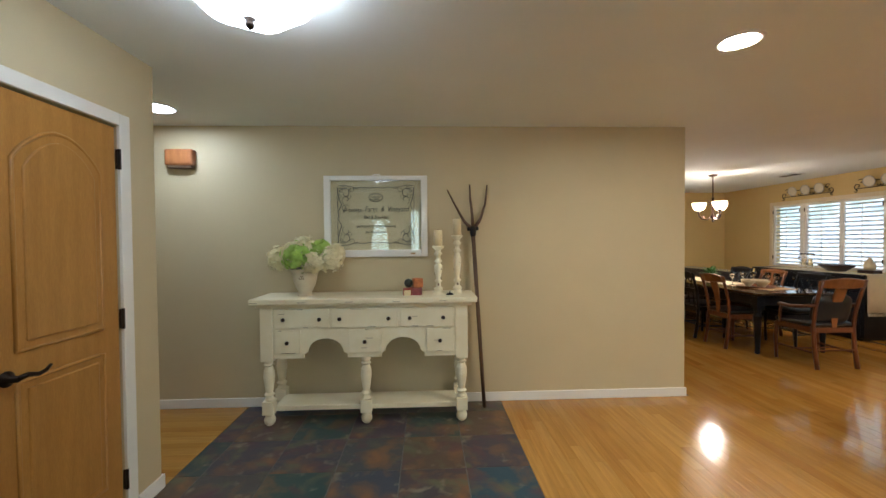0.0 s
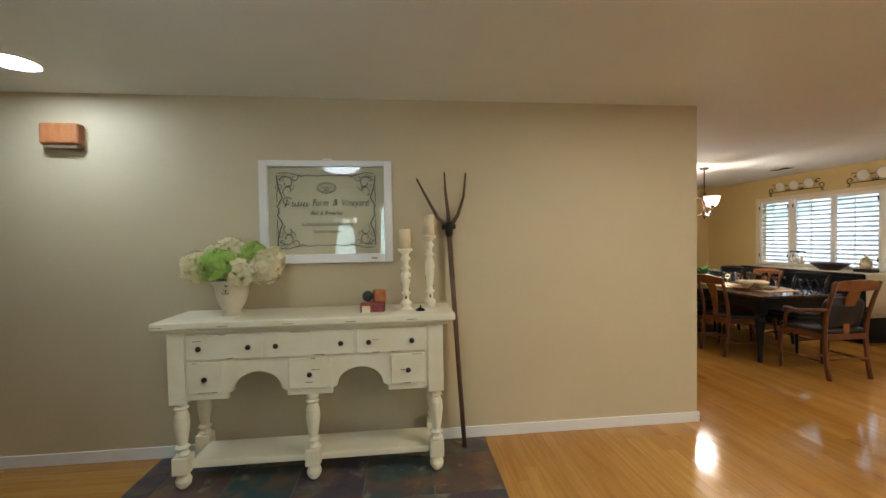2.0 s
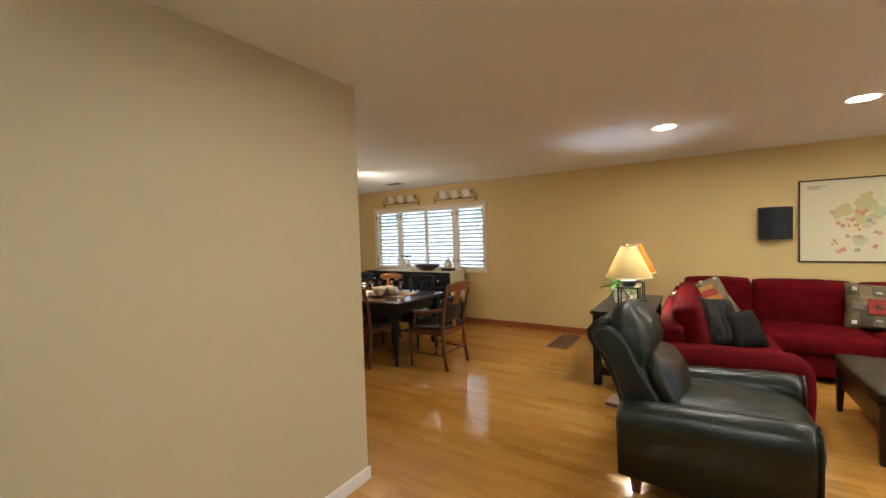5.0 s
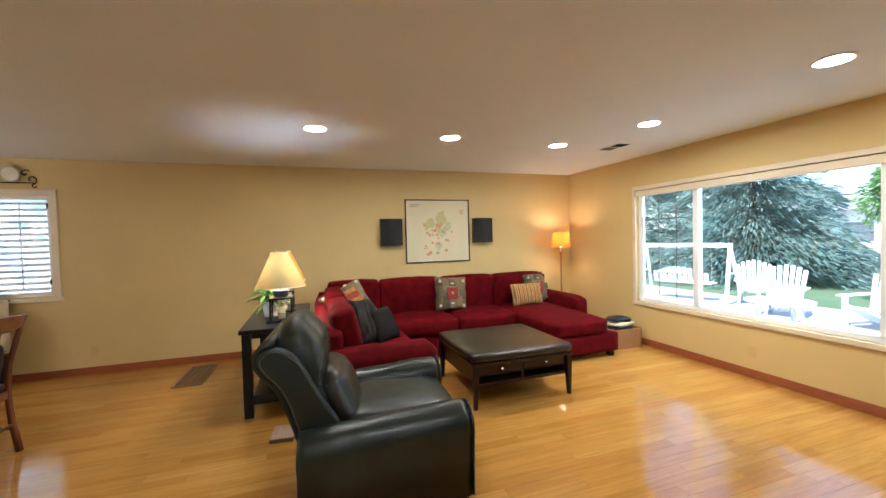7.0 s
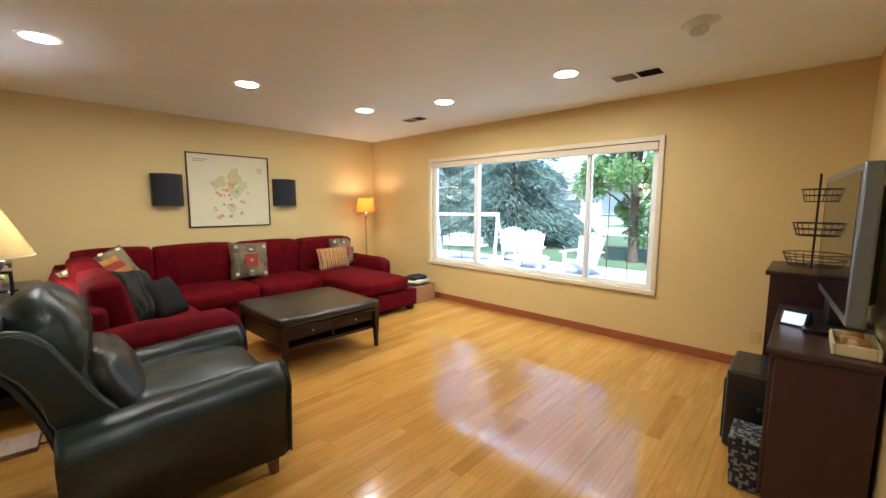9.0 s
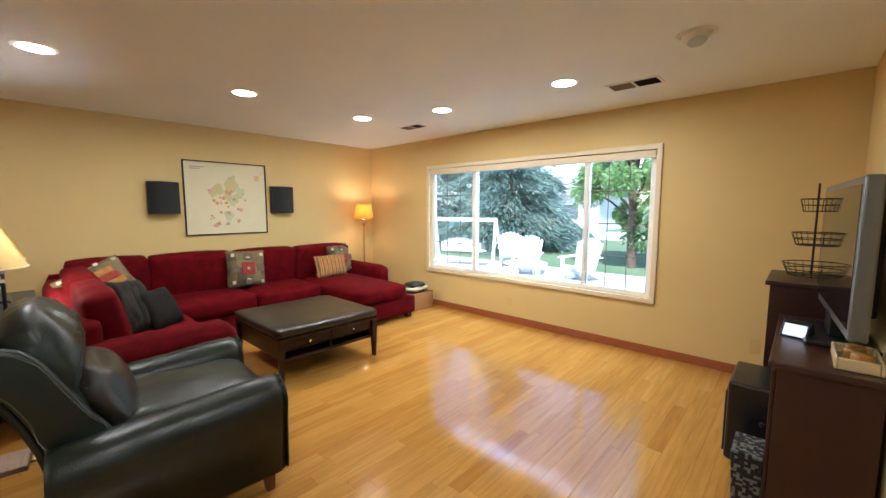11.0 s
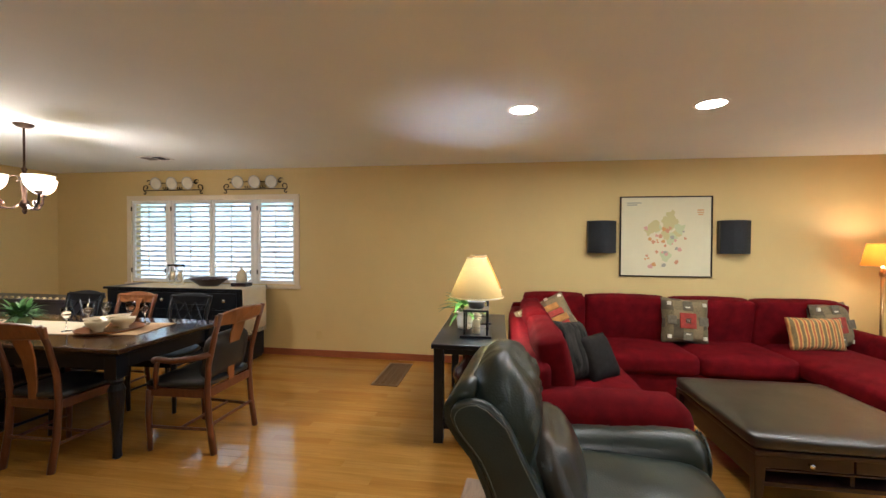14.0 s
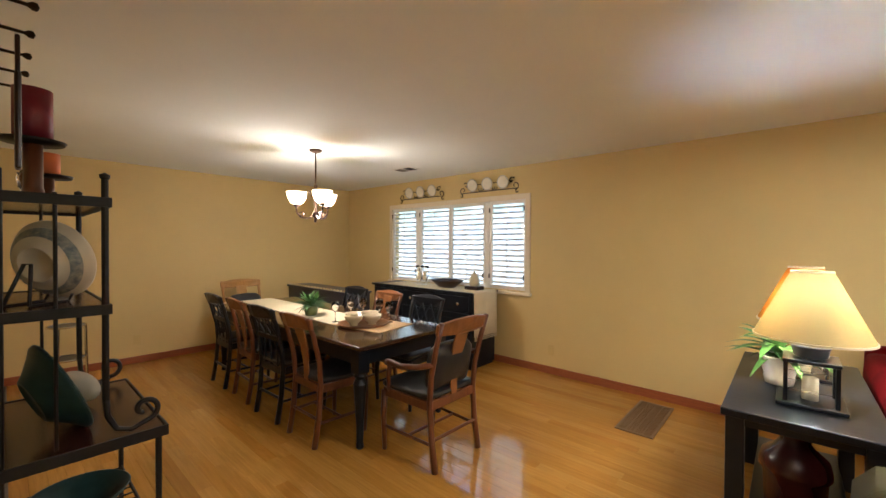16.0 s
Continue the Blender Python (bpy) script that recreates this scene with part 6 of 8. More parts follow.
for i, (bx, by, bz, r, k) in enumerate(((-0.20, 0.0, 0.32, 0.095, 0), (0.21, -0.02, 0.31, 0.095, 0), (0.09, -0.07, 0.29, 0.085, 0), (-0.04, -0.08, 0.335, 0.105, 1), (0.11, 0.05, 0.38, 0.085, 1), (-0.03, 0.06, 0.40, 0.10, 0), (0.24, 0.04, 0.36, 0.07, 0), (-0.12, 0.09, 0.36, 0.085, 0))):
    part("bloom", bloom(bx, by, bz, r, None), PETALS[k], ur, "green hydrangea head" if k else "white hydrangea head")
for k in range(14):
    part("leaf", leaf(rng_f.uniform(0.10, 0.15), rng_f.uniform(0.05, 0.07), 0.04, rng_f.uniform(0, 6.28), (0, 0, 0.235), rng_f.uniform(0.1, 0.9)), LEAF, ur, smooth=True)

# door chime box
dc = thing("door_chime", "small oak door chime box on the hall wall", "door chime", pose(-1.69, YH, 2.155))
part("cover", merge(box(-0.115, 0.115, -0.075, 0.0, -0.065, 0.075, 0.018, 3)), ALDER, dc, "rounded oak cover")
part("base", box(-0.10, 0.10, -0.06, 0.0, -0.085, -0.064, 0.003), WORN, dc)

# ---- dining room ----
dt = thing("dining_table", "long dining table with a dark polished top and black turned legs", "dining table", pose(4.90, 6.35, 0))
part("tabletop", box(-0.50, 0.50, -1.41, 1.41, 0.732, 0.762, 0.010, 3), TABLETOP, dt, "polished dark wood top")
part("top_edge", box(-0.475, 0.475, -1.385, 1.385, 0.715, 0.731, 0.004), BLACKPAINT, dt)
for s in (-1, 1):
    part("apron", box(s * 0.42 - 0.012, s * 0.42 + 0.012, -1.26, 1.26, 0.60, 0.714, 0.003), BLACKPAINT, dt)
    part("apron", box(-0.38, 0.38, s * 1.31 - 0.012, s * 1.31 + 0.012, 0.60, 0.714, 0.003), BLACKPAINT, dt)
for sx in (-1, 1):
    for sy in (-1, 1):
        part("leg", moved(merge(lathe([(0.020, 0), (0.028, 0.01), (0.024, 0.05), (0.030, 0.20), (0.044, 0.40), (0.050, 0.47), (0.034, 0.51), (0.046, 0.53), (0.038, 0.555)], 16), box(-0.048, 0.048, -0.048, 0.048, 0.55, 0.714, 0.004)), pose(sx * 0.42, sy * 1.31, 0)), BLACKPAINT, dt, "turned black leg", smooth=False)


def dining_chair(kind):
    """Faces +y; back feet near y = 0. kind: oak, black or arm."""
    wood = {"oak": CHAIRWOOD, "black": BLACKPAINT, "arm": CHAIRWOOD, "gold": GOLDWOOD}[kind]
    splat = {"oak": CHAIRLIGHT, "black": BLACKPAINT, "arm": CHAIRLIGHT, "gold": GOLDWOOD}[kind]
    wide = kind in ("arm", "gold")
    w, fw, dep = (0.225, 0.25, 0.48) if wide else (0.185, 0.215, 0.42)
    hz = 1.0 if wide else 0.97
    labels = {"oak": "reddish-brown oak T-back dining chair with a dark leather seat", "black": "black painted lattice-back dining chair", "arm": "wooden dining armchair with curved arms and a black seat", "gold": "golden oak dining armchair at the table's end"}
    th = thing("dining_chair" if not wide else "dining_armchair", labels[kind], "chair", None, "dining chairs")
    for s in (-1, 1):
        part("back_post", tube([(s * w, 0.0, 0), (s * w, 0.035, 0.22), (s * w, 0.05, 0.44), (s * (w + 0.003), 0.035, 0.62), (s * (w + 0.008), -0.015, 0.82), (s * (w + 0.010), -0.065, hz - 0.02)], 0.022, 8, 0.017), wood, th, smooth=True)
        part("front_leg", tube([(s * fw, dep, 0.43), (s * (fw + 0.005), dep + 0.008, 0.25), (s * fw, dep, 0)], 0.024, 8, 0.016), wood, th, smooth=True)
        part("side_stretcher", tube([(s * w, 0.03, 0.17), (s * fw, dep, 0.17)], 0.011, 6), wood, th)
        part("seat_rail", moved(box(-0.013, 0.013, 0, dep - 0.04, -0.03, 0.03, 0.004), pose(s * w, 0.045, 0.42, 0, 0, -s * math.degrees(math.atan2(fw - w, dep)))), wood, th)
    part("cross_stretcher", tube([(-(w + fw) / 2, dep * 0.52, 0.17), ((w + fw) / 2, dep * 0.52, 0.17)], 0.010, 6), wood, th)
    part("back_stretcher", tube([(-w, 0.028, 0.20), (w, 0.028, 0.20)], 0.011, 6), wood, th)
    part("front_rail", box(-fw, fw, dep - 0.012, dep + 0.014, 0.39, 0.45, 0.004), wood, th)
    part("back_rail", box(-w, w, 0.038, 0.060, 0.39, 0.45, 0.004), wood, th)
    seat = cushion(2 * fw + 0.02, dep - 0.02, 0.055, 0.025, 0.014, 8, 0.002, 1.0)
    for v in seat.verts:
        v.co.x *= 1.0 - (1 - w / fw) * (0.5 - v.co.y / dep)
    part("seat", moved(seat, pose(0, dep / 2 + 0.04, 0.448)), BLACKLEATHER if kind != "oak" else BLACKLEATHER, th, "black padded leather seat", smooth=True)
    top = extrude_poly([(-w - 0.03, 0.0), (-w - 0.034, 0.075), (-w * 0.5, 0.105), (0, 0.112), (w * 0.5, 0.105), (w + 0.034, 0.075), (w + 0.03, 0.0), (w * 0.4, -0.004), (-w * 0.4, -0.004)], 0.024, 0.005)
    for v in top.verts:
        v.co.y -= 0.03 * (1 - (v.co.x / (w + 0.03)) ** 2)
    part("top_rail", moved(top, pose(0, -0.045, hz - 0.105, 13, 0, 0)), splat, th, smooth=False)
    if kind == "black":
        def lattice_bar(x0, z0, x1, z1):
            n_ = 5
            pts = []
            for i in range(n_ + 1):
                t = i / n_
                z = z0 + (z1 - z0) * t
                y = 0.035 - 0.10 * max(0, (z - 0.62) / 0.35) ** 1.2 if z > 0.62 else 0.037
                pts.append((x0 + (x1 - x0) * t, y, z))
            return tube(pts, 0.008, 6)
        for k in range(3):
            a = -w + 0.02 + k * (2 * w - 0.04) / 3
            b = a + (2 * w - 0.04) / 3
            part("lattice", merge(lattice_bar(a, 0.70, b, 0.88), lattice_bar(b, 0.70, a, 0.88)), wood, th)
        part("mid_rail", moved(box(-w, w, -0.009, 0.009, -0.02, 0.02, 0.003), pose(0, 0.018, 0.69, 12, 0, 0)), wood, th)
        for k in range(3):
            x = -w * 0.55 + k * w * 0.55
            part("back_spindle", tube([(x, 0.05, 0.45), (x, 0.036, 0.60), (x, 0.02, 0.69)], 0.010, 6), wood, th)
    else:
        half = [(0.030, 0.0), (0.035, 0.10), (0.050, 0.26), (0.068, 0.36), (0.062, 0.42), (0.075, 0.46)]
        sp_ = extrude_poly([(-a, b) for a, b in half] + [(a, b) for a, b in reversed(half)], 0.012, 0.003)
        for v in sp_.verts:
            z = v.co.z + 0.45
            v.co.y += 0.03 if z < 0.62 else 0.03 - 0.105 * ((z - 0.62) / 0.35) ** 1.2
        part("splat", moved(sp_, pose(0, 0.005, 0.45)), splat, th, "vase-shaped back splat")
    if wide:
        for s in (-1, 1):
            arm_ = part("armrest", tube([(s * (w + 0.005), 0.01, 0.70), (s * (fw + 0.03), 0.12, 0.675), (s * (fw + 0.045), 0.26, 0.655), (s * (fw + 0.05), 0.36, 0.665), (s * (fw + 0.045), 0.40, 0.655)], 0.019, 8, 0.024), wood, th, "curved wooden armrest", smooth=True)
            part("arm_support", tube([(s * (fw + 0.045), 0.375, 0.65), (s * (fw + 0.035), 0.40, 0.55), (s * fw, 0.43, 0.44)], 0.016, 8), wood, th, smooth=True)
        part("back_cushion", moved(cushion(2 * w - 0.06, 0.10, 0.30, 0.045, 0.02, 8, 0.004, 2.0), pose(0, 0.11, 0.50, 10, 0, 0)), BLACKLEATHER, th, "black loose back cushion", smooth=True)
    return th


oak = dining_chair("oak")
oak.matrix_basis = pose(4.255, 5.46, 0, 0, 0, -90)
copy_thing(oak, pose(4.27, 6.63, 0, 0, 0, -93))
blk = dining_chair("black")
blk.matrix_basis = pose(4.25, 6.04, 0, 0, 0, -88)
copy_thing(blk, pose(4.265, 7.19, 0, 0, 0, -91))
copy_thing(oak, pose(5.56, 6.05, 0, 0, 0, 90))
copy_thing(blk, pose(5.57, 5.46, 0, 0, 0, 92))
copy_thing(blk, pose(5.56, 6.65, 0, 0, 0, 89))
ach = dining_chair("arm")
ach.matrix_basis = pose(4.84, 4.42, 0, 0, 0, -1)
gch = dining_chair("gold")
gch.matrix_basis = pose(4.90, 8.22, 0, 0, 0, 182)

# table setting
ru = solo("table_runner", moved(cushion(0.40, 2.1, 0.006, 0.002, 0.0, 10, 0.002), pose(0, 0, 0)), LINEN, "cream cloth runner along the dining table", "table runner", pose(4.90, 6.75, 0.7625))
solo("place_mat", box(-0.22, 0.22, -0.30, 0.30, 0, 0.005, 0.002), mat("peach_cloth", (0.62, 0.42, 0.22), 0.85, var=0.06, bump=0.2, bump_scale=200), "peach cloth mat under the tray", "placemat", pose(4.95, 5.52, 0.7625, 0, 0, 8))
try_ = thing("serving_tray", "round wooden serving tray with glasses and dishes", "tray", pose(4.90, 5.56, 0.768))
part("plate", lathe([(0.001, 0), (0.21, 0), (0.225, 0.014), (0.215, 0.014), (0.20, 0.007), (0.001, 0.007)], 32), CHAIRLIGHT, try_, smooth=True)
CHINA = mat("ivory_china", (0.66, 0.56, 0.36), 0.3, var=0.05)
for i, (a, r) in enumerate(((0.4, 0.11), (1.9, 0.10), (3.3, 0.12), (4.9, 0.10))):
    bx, by = 4.90 + r * math.cos(a), 5.56 + r * math.sin(a)
    solo("china_bowl", lathe([(0.001, 0.0), (0.035, 0.0), (0.03, 0.012), (0.07, 0.05), (0.082, 0.085), (0.078, 0.085), (0.06, 0.05), (0.001, 0.02)], 20), CHINA, "ivory china bowl on the serving tray", "bowl", pose(bx, by, 0.776), "bowls on the tray", smooth=True)
for i, (gx, gy) in enumerate(((5.10, 5.45), (5.13, 5.62), (5.06, 5.78), (4.78, 5.82), (4.96, 5.84))):
    wg_ = solo("wine_glass", lathe([(0.001, 0), (0.034, 0), (0.034, 0.003), (0.005, 0.008), (0.004, 0.085), (0.02, 0.10), (0.036, 0.135), (0.034, 0.185), (0.032, 0.185), (0.034, 0.135), (0.018, 0.104), (0.001, 0.095)], 18), CLEAR, "clear stemmed wine glass", "glass", pose(gx, gy, 0.769), "wine glasses", smooth=True)
    wg_.visible_shadow = False
fn = thing("fern_plant", "small bushy green fern in a green pot", "plant", pose(4.80, 6.28, 0.769))
part("pot", lathe([(0.001, 0), (0.05, 0), (0.065, 0.04), (0.062, 0.09), (0.052, 0.10), (0.001, 0.085)], 20), mat("olive_glaze", (0.14, 0.17, 0.05), 0.3, var=0.1), fn, smooth=True)
rng_n = random.Random(5)
for k in range(110):
    part("leaf", leaf(rng_n.uniform(0.09, 0.21), rng_n.uniform(0.026, 0.042), rng_n.uniform(0.02, 0.09), rng_n.uniform(0, 6.28), (rng_n.uniform(-0.03, 0.03), rng_n.uniform(-0.03, 0.03), rng_n.uniform(0.08, 0.12)), rng_n.uniform(0.15, 1.3)), LEAF, fn, smooth=True)

# chandelier
ch = thing("chandelier", "bronze three-arm chandelier with frosted glass bowl shades, lit", "chandelier", pose(4.90, 6.37, H))
part("canopy", lathe([(0.065, 0), (0.065, -0.012), (0.045, -0.028), (0.012, -0.035)], 22), COPPER, ch, smooth=True)
part("stem", tube([(0, 0, -0.03), (0, 0, -0.66)], 0.008, 8), COPPER, ch)
part("hub", lathe([(0.001, -0.745), (0.010, -0.74), (0.018, -0.72), (0.012, -0.70), (0.034, -0.675), (0.028, -0.64), (0.014, -0.62), (0.02, -0.50), (0.03, -0.44), (0.012, -0.40), (0.02, -0.37), (0.008, -0.35)], 18), COPPER, ch, smooth=True)
for k in range(3):
    az = radians(20 + 120 * k)
    rot = pose(0, 0, 0, 0, 0, math.degrees(az))
    pts = [(0.02, 0, -0.66), (0.07, 0, -0.70), (0.13, 0, -0.695), (0.18, 0, -0.65), (0.19, 0, -0.60), (0.185, 0, -0.565)]
    arm_ = part("arm", moved(tube(pts, 0.009, 8), rot), COPPER, ch, "scrolled bronze arm", smooth=True)
    part("scroll", moved(tube([(u, 0, v) for u, v in spiral(0.135, -0.66, 0.034, 0.010, -1.2, 4.4, 18)], 0.006, 6), rot), COPPER, arm_)
    part("upper_scroll", moved(tube([(u, 0, v) for u, v in spiral(0.05, -0.46, 0.045, 0.010, -0.6, 4.6, 18)], 0.005, 6), rot), COPPER, ch)
    sh = part("shade", moved(lathe([(0.028, -0.56), (0.05, -0.552), (0.078, -0.52), (0.092, -0.48), (0.100, -0.435), (0.097, -0.435), (0.088, -0.48), (0.074, -0.516), (0.001, -0.545)], 24, cap=False), rot @ pose(0.185, 0, 0)), CHANGLOW, ch, "lit frosted amber glass shade", smooth=True)
    part("cup", moved(lathe([(0.02, -0.585), (0.03, -0.572), (0.032, -0.558), (0.02, -0.556)], 16), rot @ pose(0.185, 0, 0)), COPPER, ch, smooth=True)
chl = new("chandelier_light", bpy.data.lights.new("chandelier_light", "POINT"))
chl.data.energy, chl.data.color, chl.data.shadow_soft_size, chl.location = 17.0, (1.0, 0.80, 0.62), 0.09, (4.90, 6.37, H - 0.66)


# plates on iron racks above the window
PLATE = mat("white_plate", (0.70, 0.64, 0.50), 0.3, var=0.05)
RIM = mat("plate_blue_rim", (0.40, 0.40, 0.36), 0.35, var=0.1)
for y0, y1 in ((6.43, 7.28), (5.22, 6.07)):
    ym, L = (y0 + y1) / 2, y1 - y0
    rk = thing("plate_rack", "black iron scroll plate rack mounted above the window", "plate rack", pose(XE, ym, 2.17, 0, 0, -90), "plate racks")
    part("rail", merge(tube([(-L / 2, -0.03, 0), (L / 2, -0.03, 0)], 0.006, 6), tube([(-L / 2 + 0.06, -0.012, 0.10), (L / 2 - 0.06, -0.012, 0.10)], 0.005, 6)), IRON, rk)
    for s in (-1, 1):
        part("scroll", merge(tube([(s * u, -0.03, v) for u, v in spiral(L / 2 - 0.02, 0.035, 0.055, 0.012, -1.5, 4.4, 18)], 0.006, 6), tube([(s * u, -0.03, v) for u, v in spiral(L / 2 - 0.07, 0.10, 0.045, 0.010, 0.6, 5.6, 16)], 0.006, 6), tube([(s * u, -0.03, v) for u, v in spiral(L / 2 + 0.01, -0.035, 0.030, 0.008, 1.6, 6.2, 14)], 0.006, 6)), IRON, rk)
    for k in range(2):
        part("scroll", merge(*[tube([(s * u - L / 8 + k * L / 4, -0.032, v) for u, v in spiral(0.025, 0.03, 0.028, 0.006, 2.6, 7.5, 14)], 0.005, 6) for s in (-1, 1)]), IRON, rk)
    for k in (-1, 0, 1):
        pt = thing("decorative_plate", "white china plate standing on the iron rack", "plate", pose(XE - 0.036, ym - k * L * 0.28, 2.178 + 0.085, 0, 0, -90) @ pose(0, 0, 0, 100, 0, 0), "plates above the window")
        part("plate", lathe([(0.001, 0.0), (0.05, 0.0), (0.06, 0.008), (0.085, 0.014), (0.084, 0.018), (0.058, 0.012), (0.001, 0.005)], 26), PLATE, pt, smooth=True)
        part("rim_band", lathe([(0.074, 0.0158), (0.083, 0.0186), (0.083, 0.0176), (0.074, 0.0150)], 26, cap=False), RIM, pt, smooth=True)

# black buffet under the window
bf = thing("buffet", "black buffet cabinet with bright pulls below the shuttered window", "sideboard", pose(6.64, 6.40, 0))
part("body", box(-0.24, 0.24, -0.90, 0.90, 0.03, 0.885, 0.004), BLACKPAINT, bf)
part("top", box(-0.27, 0.265, -0.93, 0.93, 0.886, 0.915, 0.006), BLACKPAINT, bf)
part("plinth", box(-0.22, 0.23, -0.88, 0.88, 0.0, 0.03), BLACKPAINT, bf)
for k in range(3):
    y = -0.585 + 0.585 * k
    dr_ = part("drawer", box(-0.256, -0.241, y - 0.275, y + 0.275, 0.68, 0.86, 0.004), BLACKPAINT, bf)
    for s in (-0.12, 0.12):
        part("cup_pull", moved(lathe([(0.001, 0), (0.024, 0), (0.022, 0.012), (0.001, 0.02)], 14), pose(-0.257, y + s, 0.77, 0, -90, 0)), CHROME, dr_, "bright nickel pull", smooth=True)
    dd_ = part("door", box(-0.256, -0.241, y - 0.275, y + 0.275, 0.07, 0.66, 0.004), BLACKPAINT, bf)
    part("door_panel", box(-0.262, -0.2565, y - 0.20, y + 0.20, 0.14, 0.59, 0.003), BLACKPAINT, dd_)
rn = bmesh.new()
prof = [(-0.955, 0.40), (-0.953, 0.60), (-0.950, 0.80), (-0.945, 0.905), (-0.93, 0.921), (-0.6, 0.9195), (0.0, 0.9195), (0.6, 0.9195), (0.70, 0.9195)]
rows_r = []
for y, z in prof:
    rows_r.append([rn.verts.new((x, y + (0.006 * math.sin(x * 38) if z < 0.9 else 0), z)) for x in [-0.255 + 0.47 * i / 16 for i in range(17)]])
for a, b in zip(rows_r, rows_r[1:]):
    for i in range(16):
        rn.faces.new((a[i], a[i + 1], b[i + 1], b[i]))
bmesh.ops.recalc_face_normals(rn, faces=rn.faces[:])
bmesh.ops.solidify(rn, geom=rn.faces[:], thickness=0.003)
rr = thing("buffet_runner", "cream fringed linen runner draped over the buffet's end", "table runner", pose(6.64, 6.40, 0))
part("cloth", rn, LINEN, rr, smooth=True)
part("fringe", merge(*[box(-0.25 + 0.46 * i / 46, -0.247 + 0.46 * i / 46, -0.957, -0.954, 0.35, 0.405) for i in range(46)]), LINEN, rr)
bw_ = solo("wooden_bowl", moved(lathe([(0.001, 0), (0.12, 0), (0.15, 0.02), (0.23, 0.075), (0.255, 0.10), (0.24, 0.10), (0.20, 0.07), (0.12, 0.03), (0.001, 0.025)], 28), Matrix.Diagonal((0.62, 1, 1, 1))), ESPRESSO, "long dark wooden dough bowl on the buffet", "bowl", pose(6.62, 6.08, 0.921), smooth=True)
jr = thing("glass_jar", "white lidded jar on a small wooden box", "jar", pose(6.66, 5.66, 0.921))
part("stand", box(-0.07, 0.07, -0.10, 0.10, 0, 0.045, 0.004), ESPRESSO, jr)
part("jar", lathe([(0.001, 0.046), (0.06, 0.046), (0.065, 0.10), (0.06, 0.15), (0.035, 0.175), (0.038, 0.19), (0.02, 0.205), (0.012, 0.225), (0.001, 0.23)], 20), CHINA, jr, smooth=True)
for i, y in enumerate((6.63, 6.52)):
    hp = thing("candle_hurricane", "clear glass hurricane candle holder on the buffet", "candle holder", pose(6.66, y, 0.921), "hurricane holders")
    hg = part("glass", lathe([(0.045, 0), (0.048, 0.01), (0.03, 0.06), (0.055, 0.13), (0.05, 0.22), (0.056, 0.26), (0.053, 0.26), (0.047, 0.22), (0.052, 0.13), (0.027, 0.06)], 20, cap=False), CLEAR, hp, smooth=True)
    hg.visible_shadow = False
    part("candle", lathe([(0.001, 0.065), (0.026, 0.065), (0.026, 0.17), (0.001, 0.17)], 14), CREAMWAX, hp, smooth=True)

# low dark chest beyond the table
stt = thing("low_chest", "long low dark chest with pale beads along its top", "chest", pose(5.90, 7.78, 0))
CHESTTOP = mat("grey_plum_paint", (0.060, 0.050, 0.058), 0.35, color2=(0.04, 0.034, 0.042), scale=5, bump=0.03)
part("body", box(-0.17, 0.17, -0.80, 0.80, 0.05, 0.815, 0.005), CHESTTOP, stt)
part("top", box(-0.19, 0.19, -0.82, 0.82, 0.816, 0.845, 0.006), CHESTTOP, stt)
for x in (-0.13, 0.13):
    for y in (-0.75, 0.75):
        part("foot", box(x - 0.03, x + 0.03, y - 0.03, y + 0.03, 0, 0.05, 0.004), CHESTTOP, stt)
for k in range(20):
    part("bead", moved(lathe([(0.001, 0), (0.014, 0.003), (0.017, 0.012), (0.012, 0.022), (0.001, 0.026)], 10), pose(-0.165, -0.78 + 0.082 * k, 0.845)), CREAMWAX, stt)

# baker's rack on the west wall
RACKWOOD = mat("dark_cherry_shelf", (0.055, 0.017, 0.012), 0.22, color2=(0.032, 0.010, 0.008), scale=4, stretch=(8, 2, 8), bump=0.02)
br = thing("bakers_rack", "black iron baker's rack with dark wooden shelves and scrolls", "shelf rack", pose(0, 0, 0))
BX0, BX1, BX2, BY0, BY1 = XC + 0.03, 3.02, 3.20, 4.60, 5.36
for y in (BY0, BY1):
    part("post", tube([(BX1, y, 0.90), (BX1, y, 1.715)], 0.011, 10), IRON, br, "round iron post")
    part("finial", lathe([(0.010, 1.71), (0.016, 1.715), (0.016, 1.727), (0.001, 1.735)], 12), IRON, br, m=pose(BX1, y, 0))
    part("post", tube([(BX0, y, 0.0), (BX0, y, 1.715)], 0.011, 10), IRON, br)
    part("leg", tube([(BX2 - 0.02, y, 0.0), (BX2 - 0.02, y, 0.735)], 0.011, 10), IRON, br)
    sc = [(BX1, y, 0.91), (BX1 + 0.005, y, 0.84), (BX1 + 0.03, y, 0.785), (BX1 + 0.075, y, 0.768), (BX1 + 0.12, y, 0.785)] + [(u, y, v) for u, v in spiral(BX1 + 0.115, 0.835, 0.05, 0.012, -1.2, 4.6, 20)]
    part("scroll", tube(sc, 0.010, 8), IRON, br, "iron scroll bracket", smooth=True)
    part("end_rod", tube([((BX0 + BX1) / 2, y, 0.765), ((BX0 + BX1) / 2, y, 1.65)], 0.006, 8), IRON, br)
